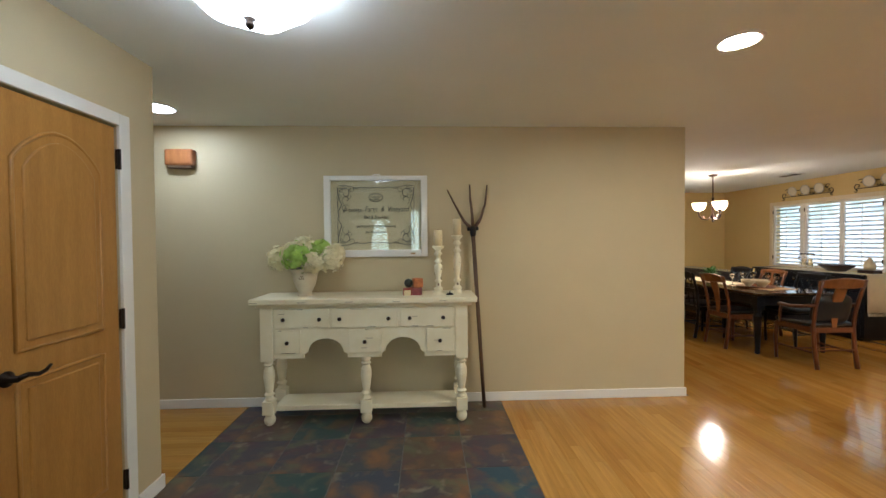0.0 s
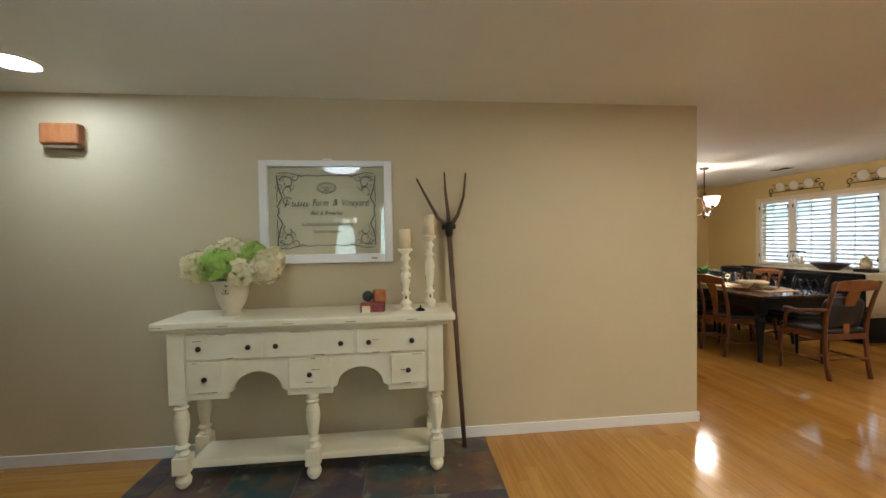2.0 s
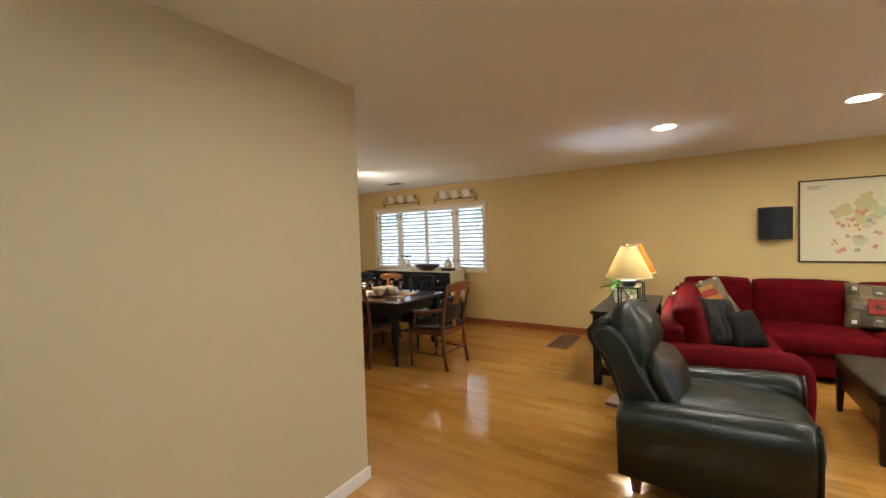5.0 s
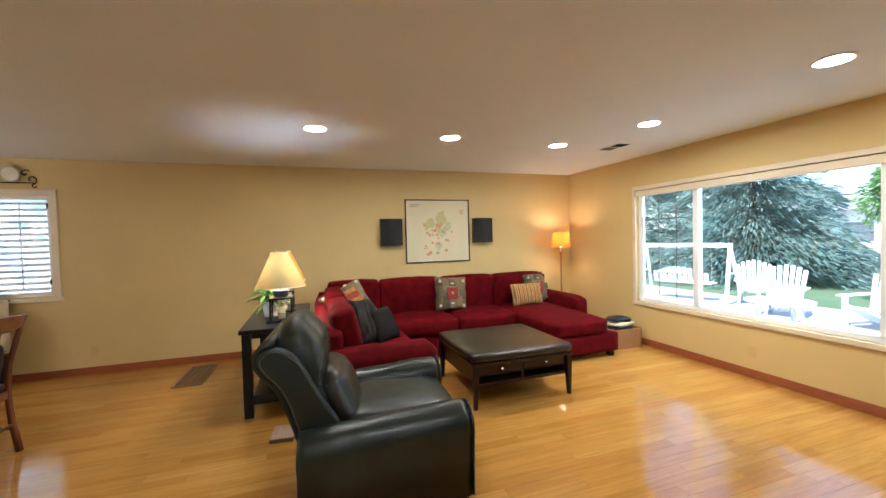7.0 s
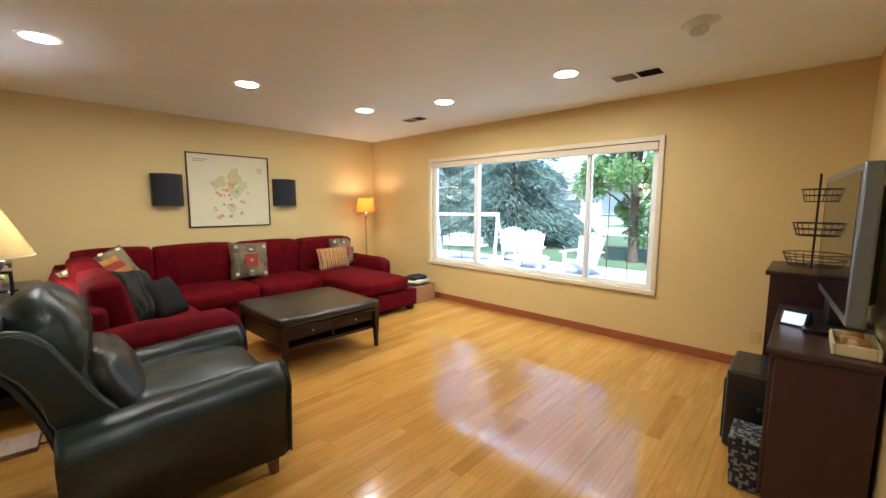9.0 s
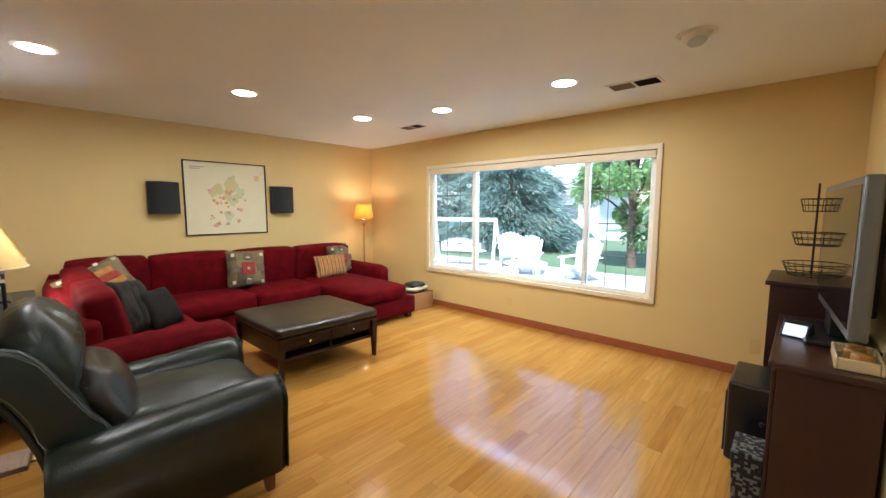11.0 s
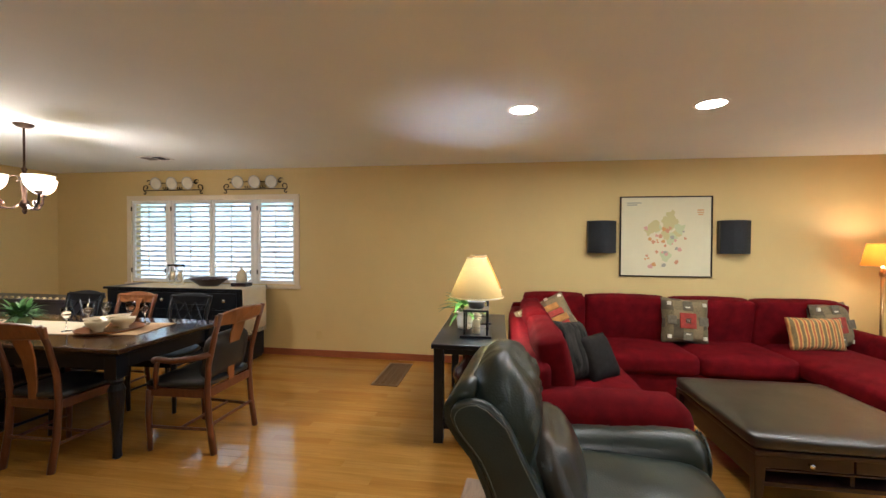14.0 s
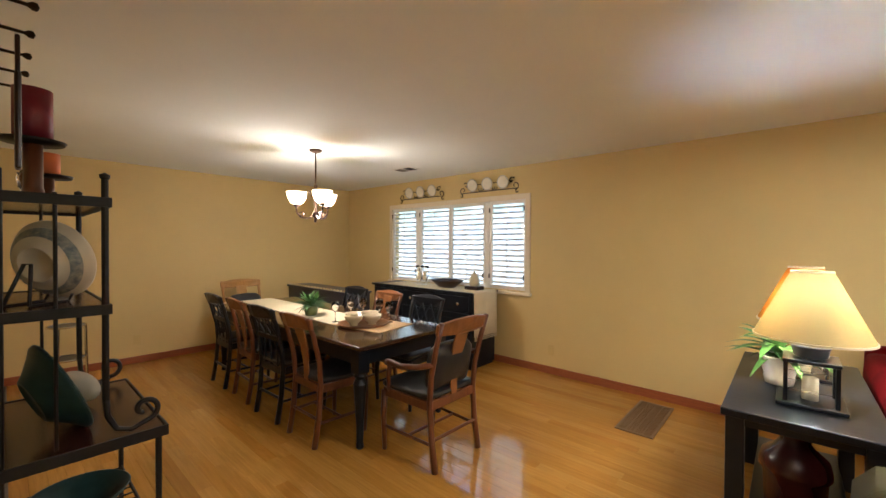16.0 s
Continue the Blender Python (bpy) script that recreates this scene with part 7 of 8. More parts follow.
for z, xf, tk in ((1.64, BX1 + 0.008, 0.02), (1.25, BX1 + 0.008, 0.02), (0.75, BX2, 0.025)):
    part("shelf", box(BX0 - 0.01, xf, BY0 - 0.01, BY1 + 0.01, z - tk, z, 0.004), RACKWOOD, br, "dark wooden shelf")
    for y in (BY0 - 0.016, BY1 + 0.016):
        part("shelf_rail", box(BX0 - 0.012, xf + 0.004, y - 0.005, y + 0.005, z - tk - 0.012, z + 0.004, 0.002), IRON, br)
    part("shelf_rail", box(xf + 0.001, xf + 0.010, BY0 - 0.02, BY1 + 0.02, z - tk - 0.012, z + 0.004, 0.002), IRON, br)
wsh = part("wire_shelf", tube([(BX2 - 0.02, BY0, 0.30), (BX2 - 0.02, BY1, 0.30)], 0.008, 6), IRON, br, "iron wire bottom shelf")
part("wire", tube([(BX0, BY0, 0.30), (BX0, BY1, 0.30)], 0.008, 6), IRON, wsh)
for k in range(13):
    part("wire", tube([(BX0, BY0 + 0.02 + k * 0.06, 0.30), (BX2 - 0.02, BY0 + 0.02 + k * 0.06, 0.30)], 0.004, 6), IRON, wsh)
TEAL = mat("teal_glaze", (0.008, 0.030, 0.032), 0.45, color2=(0.018, 0.05, 0.05), scale=8, spec=0.3)
pp = thing("display_plate", "large cream china dish with a blue band on an iron stand", "plate", pose(2.855, 4.80, 1.25, 0, 0, -46))
TIP = pose(0, 0.0, 0.147, -77, 0, 0)
dish = part("plate", moved(lathe([(0.001, 0.0), (0.060, 0.0), (0.062, -0.006), (0.068, -0.006), (0.070, 0.002), (0.100, 0.012), (0.128, 0.036), (0.142, 0.060), (0.152, 0.066), (0.153, 0.072), (0.138, 0.068), (0.122, 0.044), (0.095, 0.020), (0.001, 0.008)], 44), TIP), PLATE, pp, smooth=True)
part("band", moved(lathe([(0.1045, 0.0128), (0.1190, 0.0265), (0.1310, 0.0390), (0.1300, 0.0395), (0.1180, 0.0270), (0.1035, 0.0133)], 44, cap=False), TIP), mat("blue_band", (0.10, 0.15, 0.19), 0.35, color2=(0.42, 0.42, 0.34), scale=45), dish, "blue floral band", smooth=True)
part("stand", merge(*[tube([(s * 0.045, -0.075, 0.004), (s * 0.045, 0.075, 0.004), (s * 0.045, 0.095, 0.035), (s * 0.045, 0.085, 0.045)], 0.005, 6) for s in (-1, 1)], tube([(-0.045, -0.075, 0.004), (-0.012, -0.035, 0.15), (0.012, -0.035, 0.15), (0.045, -0.075, 0.004)], 0.006, 6)), IRON, pp)
solo("china_pitcher", lathe([(0.001, 0), (0.035, 0), (0.045, 0.03), (0.05, 0.06), (0.04, 0.09), (0.033, 0.105), (0.04, 0.12), (0.036, 0.12), (0.03, 0.10), (0.001, 0.09)], 20), PLATE, "small white china pitcher on the rack", "pitcher", pose(2.94, 5.20, 1.25), smooth=True)
LEAN_TEAL = pose(0, 0.0, 0.143, -68, 0, 0)
tp_ = solo("teal_platter", moved(lathe([(0.001, 0.0), (0.075, 0.0), (0.078, -0.008), (0.088, -0.006), (0.105, 0.012), (0.150, 0.048), (0.182, 0.070), (0.186, 0.080), (0.176, 0.080), (0.145, 0.056), (0.10, 0.022), (0.001, 0.012)], 40), LEAN_TEAL), TEAL, "dark teal glazed platter leaning on the shelf", "platter", pose(2.845, 4.80, 0.752, 0, 0, -78), smooth=True)
part("rim", moved(lathe([(0.150, 0.0615), (0.178, 0.0825), (0.187, 0.0815), (0.186, 0.0845), (0.176, 0.0845), (0.149, 0.0635)], 40, cap=False), LEAN_TEAL), mat("speckled_teal_rim", (0.03, 0.075, 0.075), 0.4, color2=(0.16, 0.20, 0.17), scale=60), tp_, "speckled paler rim", smooth=True)
solo("china_saucer", moved(lathe([(0.001, 0.0), (0.05, 0.0), (0.085, 0.018), (0.083, 0.022), (0.05, 0.006), (0.001, 0.005)], 28), pose(0, 0, 0.083, -68, 0, 0)), PLATE, "small cream china saucer standing behind the platter", "saucer", pose(2.98, 5.06, 0.7525, 0, 0, -40), smooth=True)
solo("teal_bowl", lathe([(0.001, 0), (0.07, 0), (0.08, 0.012), (0.14, 0.07), (0.175, 0.11), (0.168, 0.112), (0.13, 0.072), (0.07, 0.02), (0.001, 0.016)], 32), TEAL, "large dark teal bowl on the wire shelf", "bowl", pose(2.98, 4.98, 0.305), smooth=True)
REDWAX = mat("red_wax", (0.16, 0.010, 0.022), 0.45, var=0.1)
ORANGEWAX = mat("orange_wax", (0.60, 0.16, 0.04), 0.45, var=0.1)


def tall_candle(x, y, h, r, ch_, wax, label):
    th = thing("candle_holder", label, "candle holder", pose(x, y, 1.64), "tall candle holders on the rack")
    part("stem", lathe([(0.001, 0), (0.055, 0), (0.055, 0.01), (0.03, 0.02), (0.026, 0.04), (0.026, h - 0.01)], 18), CHAIRWOOD, th, "brown wooden stem", smooth=True)
    part("plate", lathe([(0.001, h - 0.01), (0.082, h - 0.008), (0.090, h + 0.004), (0.086, h + 0.004), (0.001, h - 0.002)], 24), IRON, th, smooth=True)
    part("candle", lathe([(0.001, h), (r, h), (r, h + ch_), (r * 0.7, h + ch_ - 0.004), (0.001, h + ch_ - 0.012)], 24), wax, th, smooth=True)


tall_candle(2.845, 4.76, 0.20, 0.053, 0.185, REDWAX, "tall wooden candle holder with a dark red pillar candle")
tall_candle(2.90, 5.18, 0.13, 0.045, 0.10, ORANGEWAX, "wooden candle holder with an orange pillar candle")
gl_ = solo("glass_ornament", lathe([(0.001, 0), (0.035, 0), (0.035, 0.01), (0.012, 0.03), (0.03, 0.06), (0.034, 0.10), (0.02, 0.13), (0.001, 0.135)], 16), CLEAR, "small clear glass ornament on the rack", "ornament", pose(2.84, 5.02, 1.64), smooth=True)
gl_.visible_shadow = False
# peg rail on the wall
pr = thing("peg_rail", "wall rail with turned iron pegs above the rack", "wall hooks", pose(XC, 4.35, 2.14))
part("rail", box(0, 0.022, -0.35, 1.0, -0.03, 0.03, 0.004), CHAIRWOOD, pr)
for k in range(6):
    part("peg", moved(lathe([(0.006, 0.022), (0.005, 0.09), (0.012, 0.10), (0.012, 0.11), (0.001, 0.115)], 10), pose(0, -0.25 + 0.22 * k, 0, 0, 90, 0)), BRONZE, pr, smooth=True)
solo("hanging_paddle", merge(box(-0.008, 0.008, -0.035, 0.035, -0.42, -0.12, 0.007), box(-0.006, 0.006, -0.012, 0.012, -0.13, 0.0, 0.005)), ESPRESSO, "dark wooden paddle hanging from the peg rail", "paddle", pose(XC + 0.075, 4.54, 2.128))
# wire stand in the corner beyond the rack
ws = thing("wire_stand", "silver metal tiered stand on the floor by the wall", "plant stand", pose(3.10, 7.0, 0))
for a in range(3):
    part("leg", tube([(0.13 * math.cos(2.1 * a), 0.13 * math.sin(2.1 * a), 0), (0.11 * math.cos(2.1 * a), 0.11 * math.sin(2.1 * a), 0.82)], 0.010, 8), CHROME, ws)
for z in (0.30, 0.56, 0.82):
    part("ring", tube([(0.115 * math.cos(t), 0.115 * math.sin(t), z) for t in [2 * math.pi * i / 24 for i in range(25)]], 0.007, 6), CHROME, ws)
    part("tray", disc(0.112, z + 0.002, 24), BLACKPAINT, ws)

# ---- outdoors ----
LAWN = mat("lawn", (0.07, 0.115, 0.048), 0.9, color2=(0.11, 0.15, 0.07), scale=1.2, bump=0.4, bump_scale=40)
PATIO = mat("pale_concrete", (0.46, 0.45, 0.43), 0.8, color2=(0.34, 0.34, 0.33), scale=1.5, bump=0.1)
structure("ground", box(-900, 900, -900, 900, -0.56, -0.42), LAWN, "lawn around the house reaching far away", "ground")
structure("patio", merge(box(-4.0, 16, -8.3, YS - T - 0.01, -0.419, -0.30, 0.02), box(-60, 60, -29, -21, -0.419, -0.38)), PATIO, "pale concrete patio with a bright road beyond the lawn", "patio")
structure("patio_east", box(XE + T + 0.01, XE + 3.0, 2.0, 12.0, -0.419, -0.3), PATIO, "pale concrete side yard", "patio")
WHITEWOOD = mat("white_painted_wood", (0.80, 0.80, 0.78), 0.5, var=0.03)


def adirondack(m):
    th = thing("garden_chair", "white slatted adirondack chair on the patio", "garden chair", m, "white patio chairs")
    for k in range(5):
        part("seat_slat", moved(box(-0.27, 0.27, -0.045, 0.045, -0.01, 0.01, 0.003, 1), pose(0, 0.25 - 0.105 * k, 0.36 - 0.028 * k, -12, 0, 0)), WHITEWOOD, th)
    for k in range(7):
        x = -0.24 + 0.08 * k
        hgt = 0.80 - 0.10 * (abs(k - 3) / 3) ** 2
        part("back_slat", moved(box(-0.035, 0.035, -0.009, 0.009, 0, hgt, 0.003, 1), pose(x, -0.22, 0.24, 18, x * 25, 0)), WHITEWOOD, th)
    for s in (-1, 1):
        part("arm", box(s * 0.33 - 0.06, s * 0.33 + 0.06, -0.36, 0.36, 0.55, 0.575, 0.004), WHITEWOOD, th)
        part("front_leg", box(s * 0.30 - 0.02, s * 0.30 + 0.02, 0.24, 0.33, 0, 0.549, 0.003), WHITEWOOD, th)
        part("rear_leg", moved(box(-0.018, 0.018, -0.75, 0.10, -0.05, 0.05, 0.003), pose(s * 0.26, 0.22, 0.33, 22, 0, 0)), WHITEWOOD, th)
    return th


adi = adirondack(pose(6.75, -6.6, -0.30, 0, 0, 20))
copy_thing(adi, pose(5.35, -6.7, -0.30, 0, 0, -8))
copy_thing(adi, pose(7.9, -7.6, -0.30, 0, 0, 35))
pt_ = thing("patio_table", "low round white patio table between the chairs", "patio table", pose(6.2, -5.6, -0.30))
part("tabletop", lathe([(0.001, 0.44), (0.50, 0.44), (0.51, 0.455), (0.50, 0.47), (0.001, 0.47)], 28), WHITEWOOD, pt_)
for k in range(4):
    part("leg", tube([(0.30 * math.cos(1.57 * k), 0.30 * math.sin(1.57 * k), 0.44), (0.42 * math.cos(1.57 * k), 0.42 * math.sin(1.57 * k), 0)], 0.03, 8), WHITEWOOD, pt_)
sw_ = thing("garden_swing", "white wooden A-frame garden swing with a slatted bench", "garden swing", pose(9.15, -6.9, -0.30, 0, 0, 18))
part("top_beam", box(-1.05, 1.05, -0.05, 0.05, 1.35, 1.45, 0.006), WHITEWOOD, sw_)
for s in (-1, 1):
    for d in (-1, 1):
        part("frame_leg", tube([(s * 1.0, 0, 1.40), (s * 1.08, d * 0.52, 0)], 0.045, 6), WHITEWOOD, sw_)
    part("cross_brace", tube([(s * 1.045, -0.25, 0.72), (s * 1.045, 0.25, 0.72)], 0.03, 6), WHITEWOOD, sw_)
    part("chain", tube([(s * 0.6, 0.0, 1.35), (s * 0.62, 0.02, 0.45)], 0.008, 5), CHROME, sw_)
for k in range(5):
    part("seat_slat", box(-0.66, 0.66, -0.25 + k * 0.1, -0.17 + k * 0.1, 0.43, 0.45, 0.003), WHITEWOOD, sw_)
for k in range(11):
    part("back_slat", moved(box(-0.045, 0.045, -0.01, 0.01, 0, 0.24 + 0.16 * math.sin(math.pi * (k + 0.5) / 11), 0.003), pose(-0.6 + 0.12 * k, 0.27, 0.46, -12, 0, 0)), WHITEWOOD, sw_)

rng_t = random.Random(3)


def needle_clumps(n, shape, size, seed, broad=0.35):
    """Many small tufts; shape(rng) gives a place and an outward direction."""
    r = random.Random(seed)
    vs, fs = [], []
    for _ in range(n):
        p, d = shape(r)
        d = Vector(d).normalized()
        side = d.cross(Vector((r.uniform(-1, 1), r.uniform(-1, 1), r.uniform(-0.5, 1)))).normalized()
        s = size * r.uniform(0.6, 1.5)
        a = Vector(p)
        i = len(vs)
        vs += [tuple(a - side * s * broad), tuple(a + side * s * broad), tuple(a + d * s + side * s * broad * 0.34), tuple(a + d * s - side * s * broad * 0.34)]
        fs.append((i, i + 1, i + 2, i + 3))
    me = bpy.data.meshes.new("crown")
    me.from_pydata(vs, [], fs)
    return me


def tree_leafs(name, me, material, parent):
    me.materials.append(material)
    ob = new(name, me)
    ob.parent = parent
    return ob


def leafy(name, a, b):
    m = mat(name, a, 0.7, color2=b, scale=1.4)
    nt = m.node_tree
    bs = nt.nodes["Principled BSDF"]
    tr_ = nt.nodes.new("ShaderNodeBsdfTranslucent")
    tr_.inputs["Color"].default_value = (*[min(1, c * 1.6) for c in b], 1)
    mx = nt.nodes.new("ShaderNodeMixShader")
    mx.inputs["Fac"].default_value = 0.35
    nt.links.new(bs.outputs["BSDF"], mx.inputs[1])
    nt.links.new(tr_.outputs["BSDF"], mx.inputs[2])
    nt.links.new(mx.outputs["Shader"], nt.nodes["Material Output"].inputs["Surface"])
    return m


SPRUCE = leafy("spruce_needles", (0.10, 0.155, 0.135), (0.19, 0.26, 0.22))
MAPLE = leafy("maple_leaves", (0.11, 0.195, 0.065), (0.20, 0.31, 0.115))
HEDGE = leafy("hedge_leaves", (0.05, 0.11, 0.03), (0.12, 0.19, 0.06))
BARK = mat("bark", (0.10, 0.07, 0.05), 0.9, var=0.3, scale=6, stretch=(4, 4, 1), bump=0.6, bump_scale=20)


def spruce(x, y, h, w, seed, n=15000, ph=0.0):
    th = thing("spruce_tree", "large blue-green spruce tree with drooping branches", "tree", pose(x, y, -0.43))
    part("trunk", tube([(0, 0, 0), (0.05, 0, h * 0.5), (0, 0, h)], 0.22, 10, 0.03), BARK, th)
    limbs = []
    r0 = random.Random(seed)
    for k in range(150):
        t = r0.random() ** 1.3
        z = 0.05 * h + t * h * 0.93
        a = r0.uniform(0, 6.283)
        rad = w * (1 - t) ** 0.8 * r0.uniform(0.75, 1.12) + 0.12
        limbs.append((z, a, rad))

    def shape(r):
        z, a, rad = limbs[r.randrange(150)]
        f = r.random() ** 0.6
        aa = a + r.gauss(0, 0.16)
        p = (rad * f * math.cos(aa), rad * f * math.sin(aa), z - 0.30 * rad * f * f + r.gauss(0, 0.10))
        return p, (math.cos(aa), math.sin(aa), -0.3 + r.uniform(-0.5, 0.3))
    tree_leafs("crown", needle_clumps(n, shape, 0.17, seed, 0.13), SPRUCE, th)
    for z, a, rad in limbs[:26]:
        part("limb", tube([(0, 0, z), (rad * 0.5 * math.cos(a), rad * 0.5 * math.sin(a), z - 0.06 * rad), (rad * 0.9 * math.cos(a), rad * 0.9 * math.sin(a), z - 0.26 * rad)], 0.03, 5, 0.008), BARK, th)
    return th


def broadleaf(x, y, h, r_, seed, n=9000, material=None, z0=1.6, size=0.13, label="leafy green maple tree with a spreading crown"):
    th = thing("broadleaf_tree", label, "tree", pose(x, y, -0.43))
    part("trunk", tube([(0, 0, 0), (0.04, 0.03, h * 0.35), (-0.03, 0, h * 0.7)], 0.16, 10, 0.07), BARK, th)
    r0 = random.Random(seed)
    blobs = []
    for k in range(26):
        a = r0.uniform(0, 6.283)
        rr_ = r_ * r0.random() ** 0.6
        z = z0 + (h - z0) * r0.random()
        blobs.append((rr_ * math.cos(a), rr_ * math.sin(a), z, r_ * r0.uniform(0.22, 0.42)))
        part("limb", tube([(0, 0, max(0.8, z * 0.6)), (rr_ * 0.5 * math.cos(a), rr_ * 0.5 * math.sin(a), z * 0.85), (rr_ * math.cos(a), rr_ * math.sin(a), z)], 0.05, 5, 0.012), BARK, th)

    def shape(r):
        bx, by, bz, br_ = blobs[r.randrange(26)]
        d = Vector((r.gauss(0, 1), r.gauss(0, 1), r.gauss(0, 0.8))).normalized()
        q = br_ * r.random() ** 0.4
        return (bx + d.x * q, by + d.y * q, bz + d.z * q), (d.x, d.y, d.z - 0.5)
    tree_leafs("crown", needle_clumps(n, shape, size, seed), material or MAPLE, th)
    return th


spruce(11.6, -13.2, 10.5, 3.7, 1, 70000)
spruce(16.6, -13.0, 10.0, 3.6, 2, 45000)
spruce(15.4, -20.0, 11.0, 3.4, 6, 20000)
broadleaf(5.35, -10.6, 5.6, 1.5, 3, 27000, MAPLE, 1.05, 0.085)
broadleaf(3.45, -12.0, 6.5, 2.1, 5, 26000, MAPLE, 1.0, 0.095)
for i, (x, y, r) in enumerate(((1.0, -27, 2.4), (7.5, -30, 2.2), (22, -27, 2.6), (4.0, -24, 1.6))):
    broadleaf(x, y, 4.0, r, 20 + i, 3500, HEDGE, 0.2, 0.25, "dense green garden shrub")
# glowing panel coloured as hazy garden, added to bring daylight through the shutters
HAZEGLOW = bpy.data.materials.new("garden_haze_panel")
HAZEGLOW.use_nodes = True
_n, _l = HAZEGLOW.node_tree.nodes, HAZEGLOW.node_tree.links
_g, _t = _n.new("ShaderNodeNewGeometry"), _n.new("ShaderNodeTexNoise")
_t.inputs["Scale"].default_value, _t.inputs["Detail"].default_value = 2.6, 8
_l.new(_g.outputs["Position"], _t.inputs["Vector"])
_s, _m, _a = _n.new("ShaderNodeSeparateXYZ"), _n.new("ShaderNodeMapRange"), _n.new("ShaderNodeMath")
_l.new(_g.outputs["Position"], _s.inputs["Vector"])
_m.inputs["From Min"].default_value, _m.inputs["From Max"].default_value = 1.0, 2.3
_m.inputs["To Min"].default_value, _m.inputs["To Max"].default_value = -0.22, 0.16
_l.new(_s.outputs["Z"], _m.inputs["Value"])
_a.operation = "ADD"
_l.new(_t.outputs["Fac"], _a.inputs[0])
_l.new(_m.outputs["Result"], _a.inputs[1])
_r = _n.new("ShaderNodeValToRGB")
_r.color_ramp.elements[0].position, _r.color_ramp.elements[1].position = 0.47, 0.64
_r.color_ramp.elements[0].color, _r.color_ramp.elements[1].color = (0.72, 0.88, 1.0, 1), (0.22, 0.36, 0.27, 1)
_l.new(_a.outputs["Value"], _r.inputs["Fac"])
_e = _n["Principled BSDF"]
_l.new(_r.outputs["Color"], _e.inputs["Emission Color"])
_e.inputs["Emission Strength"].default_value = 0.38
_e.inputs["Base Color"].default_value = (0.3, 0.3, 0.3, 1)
structure("backdrop_east", box(XE + 2.2, XE + 2.25, 2.4, 10.4, -0.2, 3.4), HAZEGLOW, "glowing panel painted as a hazy garden outside the shuttered window", "backdrop")
gh = thing("neighbour_house", "pale neighbouring house with a grey roof", "house", pose(19.9, -34, -0.43))
part("wall", box(-6, 6, -4, 4, 0, 3.0), mat("pale_siding", (0.70, 0.68, 0.62), 0.7, var=0.03, scale=1), gh)
rf = extrude_poly([(-4.6, 3.0), (4.6, 3.0), (0, 5.0)], 12.8)
part("roof", moved(moved(rf, pose(0, -6.4, 0)), pose(0, 0, 0, 0, 0, 90)), mat("grey_shingle", (0.22, 0.21, 0.20), 0.85, var=0.15, scale=3), gh)
for x in (-3.6, 0.2, 3.4):
    wn_ = part("window", box(x - 0.7, x + 0.7, 4.001, 4.03, 1.0, 2.2), mat("grey_window_glass", (0.11, 0.12, 0.13), 0.3, var=0.1), gh)
    part("frame", merge(box(x - 0.78, x + 0.78, 4.001, 4.05, 2.2, 2.28), box(x - 0.78, x + 0.78, 4.001, 4.05, 0.92, 1.0), box(x - 0.78, x - 0.7, 4.001, 4.05, 1.0, 2.2), box(x + 0.7, x + 0.78, 4.001, 4.05, 1.0, 2.2)), TRIM, wn_)


# plain glowing panel, added to light the hall and the entry glass's reflection
structure("backdrop_front", box(-3.2, 1.0, YF - 3.0, YF - 2.95, -0.4, 4.0), glow("yard_glow_panel", (0.78, 1.0, 0.86), 1.6), "glowing pale green panel added outside the entry door", "backdrop")

# ---- floors, piece by piece ----
ground_slab = structure("floor", merge(box(XW - T, XE + T, YS - T, YH + T, -0.10, -0.0045), box(XC - T, XE + T, YH + T, YN + T, -0.10, -0.0045), box(XFAR - T, XW - T, YF - T, YH + T, -0.10, -0.0045)), GROUT, "varnished honey oak strip floor with a slate entry", "floor")
rng = random.Random(11)
BWID = 0.083
LENGTHS = (0.45, 0.7, 0.95, 1.25, 1.6)


def board_mesh(length, along_y=True, width=BWID):
    g = 0.0004
    bm = box(g, width - g, g, length - g, -0.018, 0.0)
    top = [e for e in bm.edges if all(v.co.z > -0.001 for v in e.verts)]
    bmesh.ops.bevel(bm, geom=top, offset=0.0004, segments=1, affect="EDGES")
    if not along_y:
        moved(bm, Matrix(((0, 1, 0, 0), (1, 0, 0, 0), (0, 0, 1, 0), (0, 0, 0, 1))))
        bmesh.ops.reverse_faces(bm, faces=bm.faces[:])
    me = bpy.data.meshes.new("board")
    bm.to_mesh(me)
    bm.free()
    return me


SLX0, SLX1 = -1.17, 1.04
BOARDS = {s: board_mesh(s) for s in LENGTHS}
for me in BOARDS.values():
    me.materials.append(OAKPIECE)
verts, faces = [], []


def rest_board(x, y, w, length):
    i = len(verts)
    g = 0.0005
    verts.extend([(x + g, y + g, 0), (x + w - g, y + g, 0), (x + w - g, y + length - g, 0), (x + g, y + length - g, 0),
                  (x, y, -0.004), (x + w, y, -0.004), (x + w, y + length, -0.004), (x, y + length, -0.004)])
    faces.extend([(i, i + 1, i + 2, i + 3), (i, i + 4, i + 5, i + 1), (i + 1, i + 5, i + 6, i + 2), (i + 2, i + 6, i + 7, i + 3), (i + 3, i + 7, i + 4, i)])


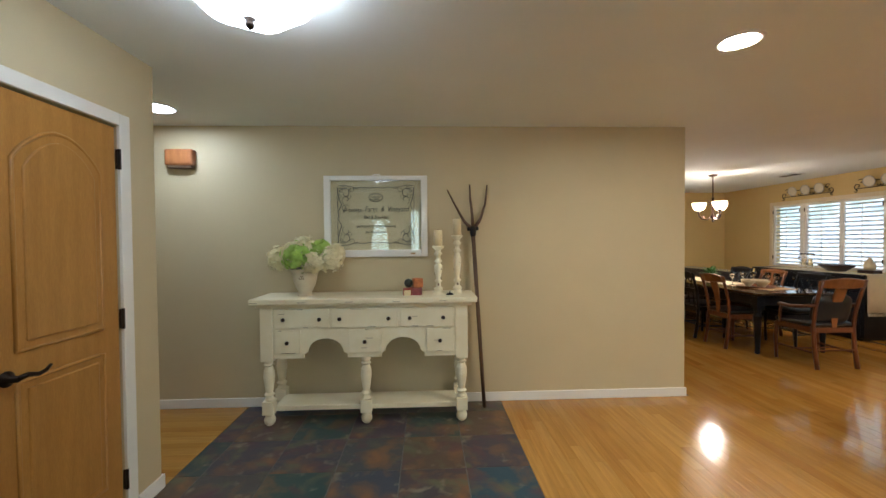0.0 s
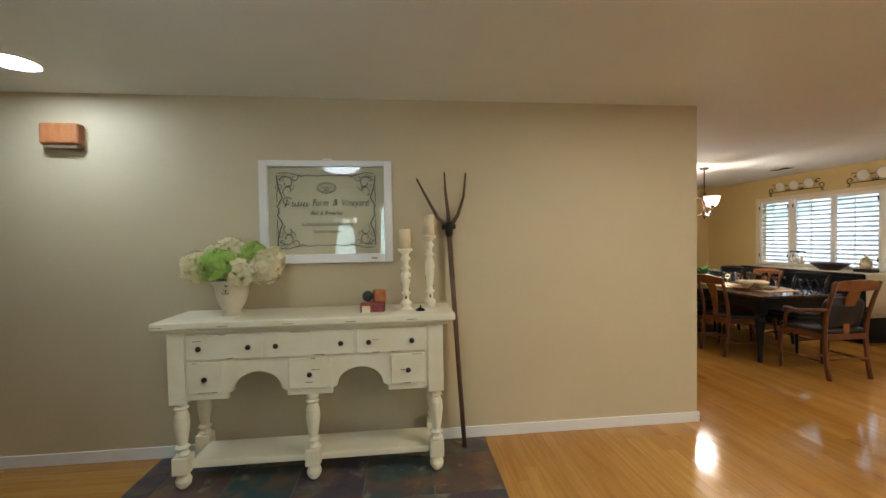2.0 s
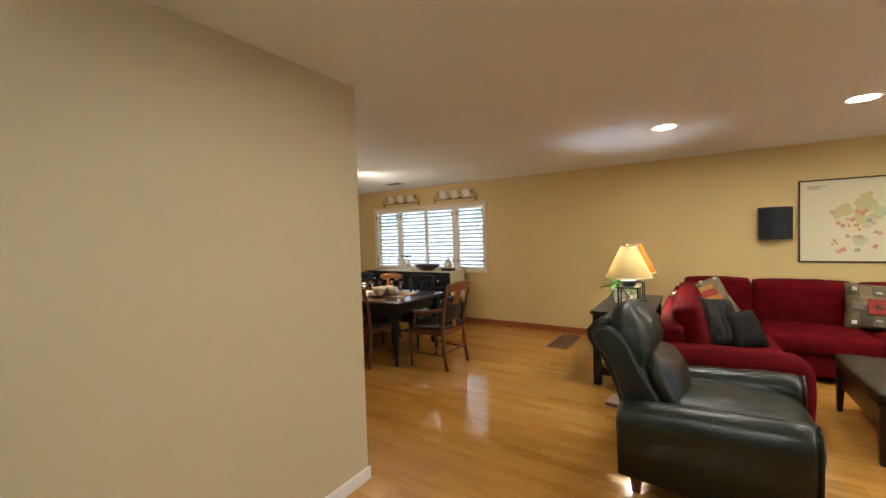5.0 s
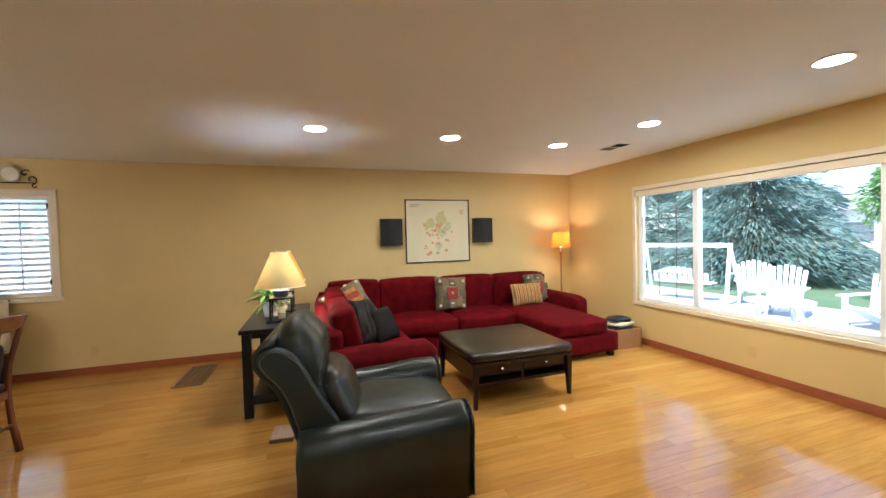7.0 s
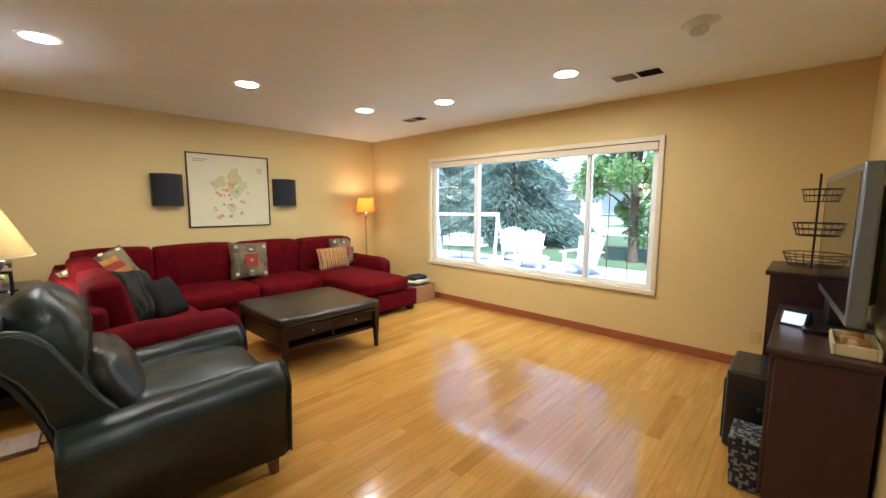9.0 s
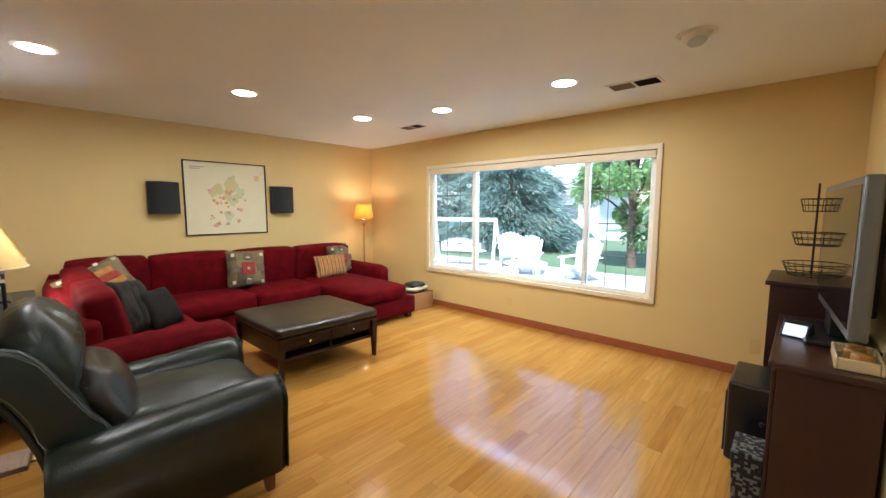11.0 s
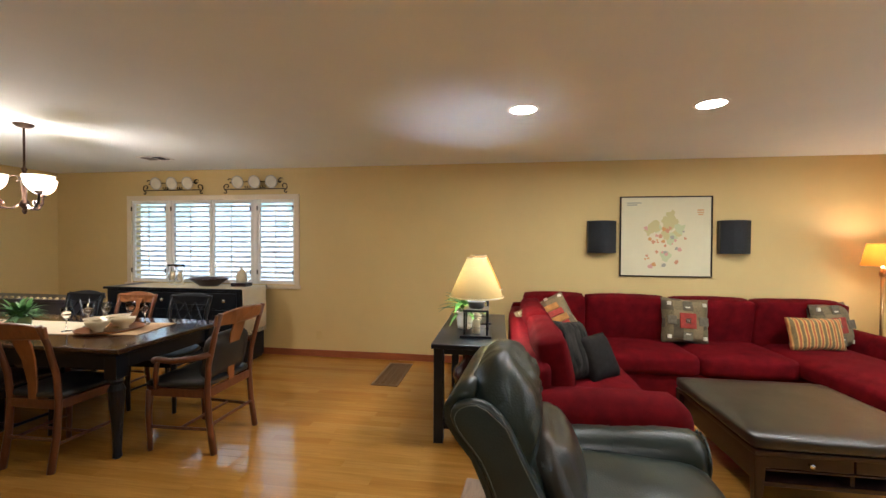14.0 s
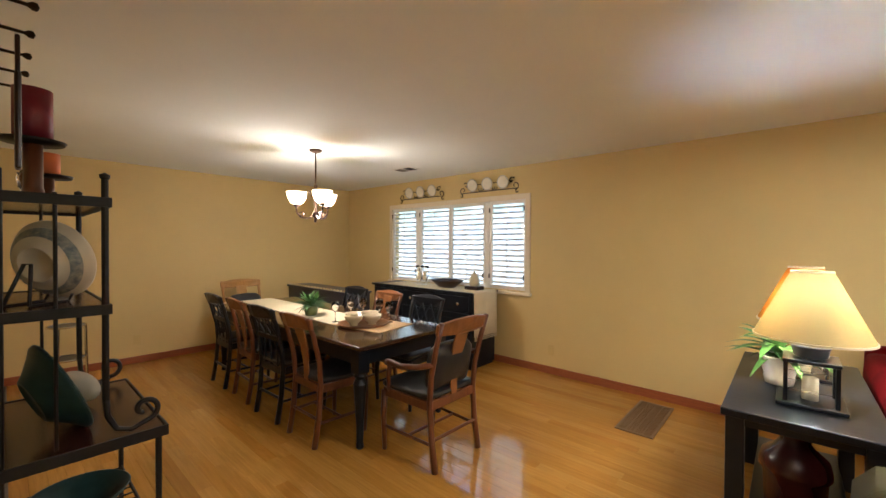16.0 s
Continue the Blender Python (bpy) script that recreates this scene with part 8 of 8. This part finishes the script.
count = 0
x = SLX1
while x < XE - 0.001:
    w = min(BWID, XE - x)
    y0 = YS if x >= XW else 0.55
    if x + w > XW and x < XW:
        y0 = 0.55
    y1 = YN if x >= XC else YH
    y = y0
    while y < y1 - 0.002:
        length = min(rng.choice(LENGTHS), y1 - y)
        if y == y0:
            length = min(rng.uniform(0.3, 1.5), y1 - y)
        if y1 - (y + length) < 0.2:
            length = y1 - y
        near = w == BWID and 1.9 < x < 3.9 and 0.0 < y < 4.3 and count < 300
        if near and length not in BOARDS:
            length = max([s for s in LENGTHS if s <= y1 - y] or [0])
        if near and length in BOARDS:
            ob = new("board", BOARDS[length])
            ob.location = (x, y, 0)
            ob.parent = ground_slab
            count += 1
        else:
            rest_board(x, y, w, y1 - y if length == 0 else length)
            length = y1 - y if length == 0 else length
        y += length
    x += BWID
rest_mesh = bpy.data.meshes.new("floorboards")
rest_mesh.from_pydata(verts, [], faces)
rest_mesh.materials.append(OAKREST)
rest = new("floorboards", rest_mesh)
rest.parent = ground_slab
tagged(rest, "", "", "", "stuff")

# hallway boards run across
hx0 = {s: board_mesh(s, False) for s in LENGTHS}
for me in hx0.values():
    me.materials.append(OAKHALL)
y = YP - T
while y < YH - 0.01:
    xx = SLX0
    first = True
    while xx > XFAR:
        length = rng.choice(LENGTHS)
        ob = new("board", hx0[length])
        ob.location = (xx - length, y, 0)
        ob.parent = ground_slab
        xx -= length
    y += BWID

# slate tiles
TS = 0.41
tile_sizes = {}


def slate_tile(w, d):
    key = (round(w, 3), round(d, 3))
    if key not in tile_sizes:
        bm = box(0.0035, w - 0.0035, 0.0035, d - 0.0035, -0.006, 0.0)
        bmesh.ops.subdivide_edges(bm, edges=[e for e in bm.edges if abs(e.verts[0].co.z - e.verts[1].co.z) < 1e-4], cuts=4, use_grid_fill=True)
        for v in bm.verts:
            if v.co.z > -0.001:
                v.co.z += 0.0003 * noise.noise(v.co * 9 + Vector((w * 50, d * 31, 0)))
        me = bpy.data.meshes.new("tile")
        bm.to_mesh(me)
        bm.free()
        me.polygons.foreach_set("use_smooth", [False] * len(me.polygons))
        me.materials.append(SLATE)
        tile_sizes[key] = me
    return tile_sizes[key]


edges_x = [SLX1 - 0.002 - k * TS for k in range(6) if SLX1 - k * TS > SLX0 + 0.05] + [SLX0]
edges_y = [YH] + [YH - 0.20 - k * TS for k in range(12) if YH - 0.20 - k * TS > YF + 0.05] + [YF]
for y1, y0 in zip(edges_y, edges_y[1:]):
    for b, a in zip(edges_x, edges_x[1:]):
        ob = new("tile", slate_tile(b - a, y1 - y0))
        ob.location = (a, y0, -0.0022)
        ob.parent = ground_slab
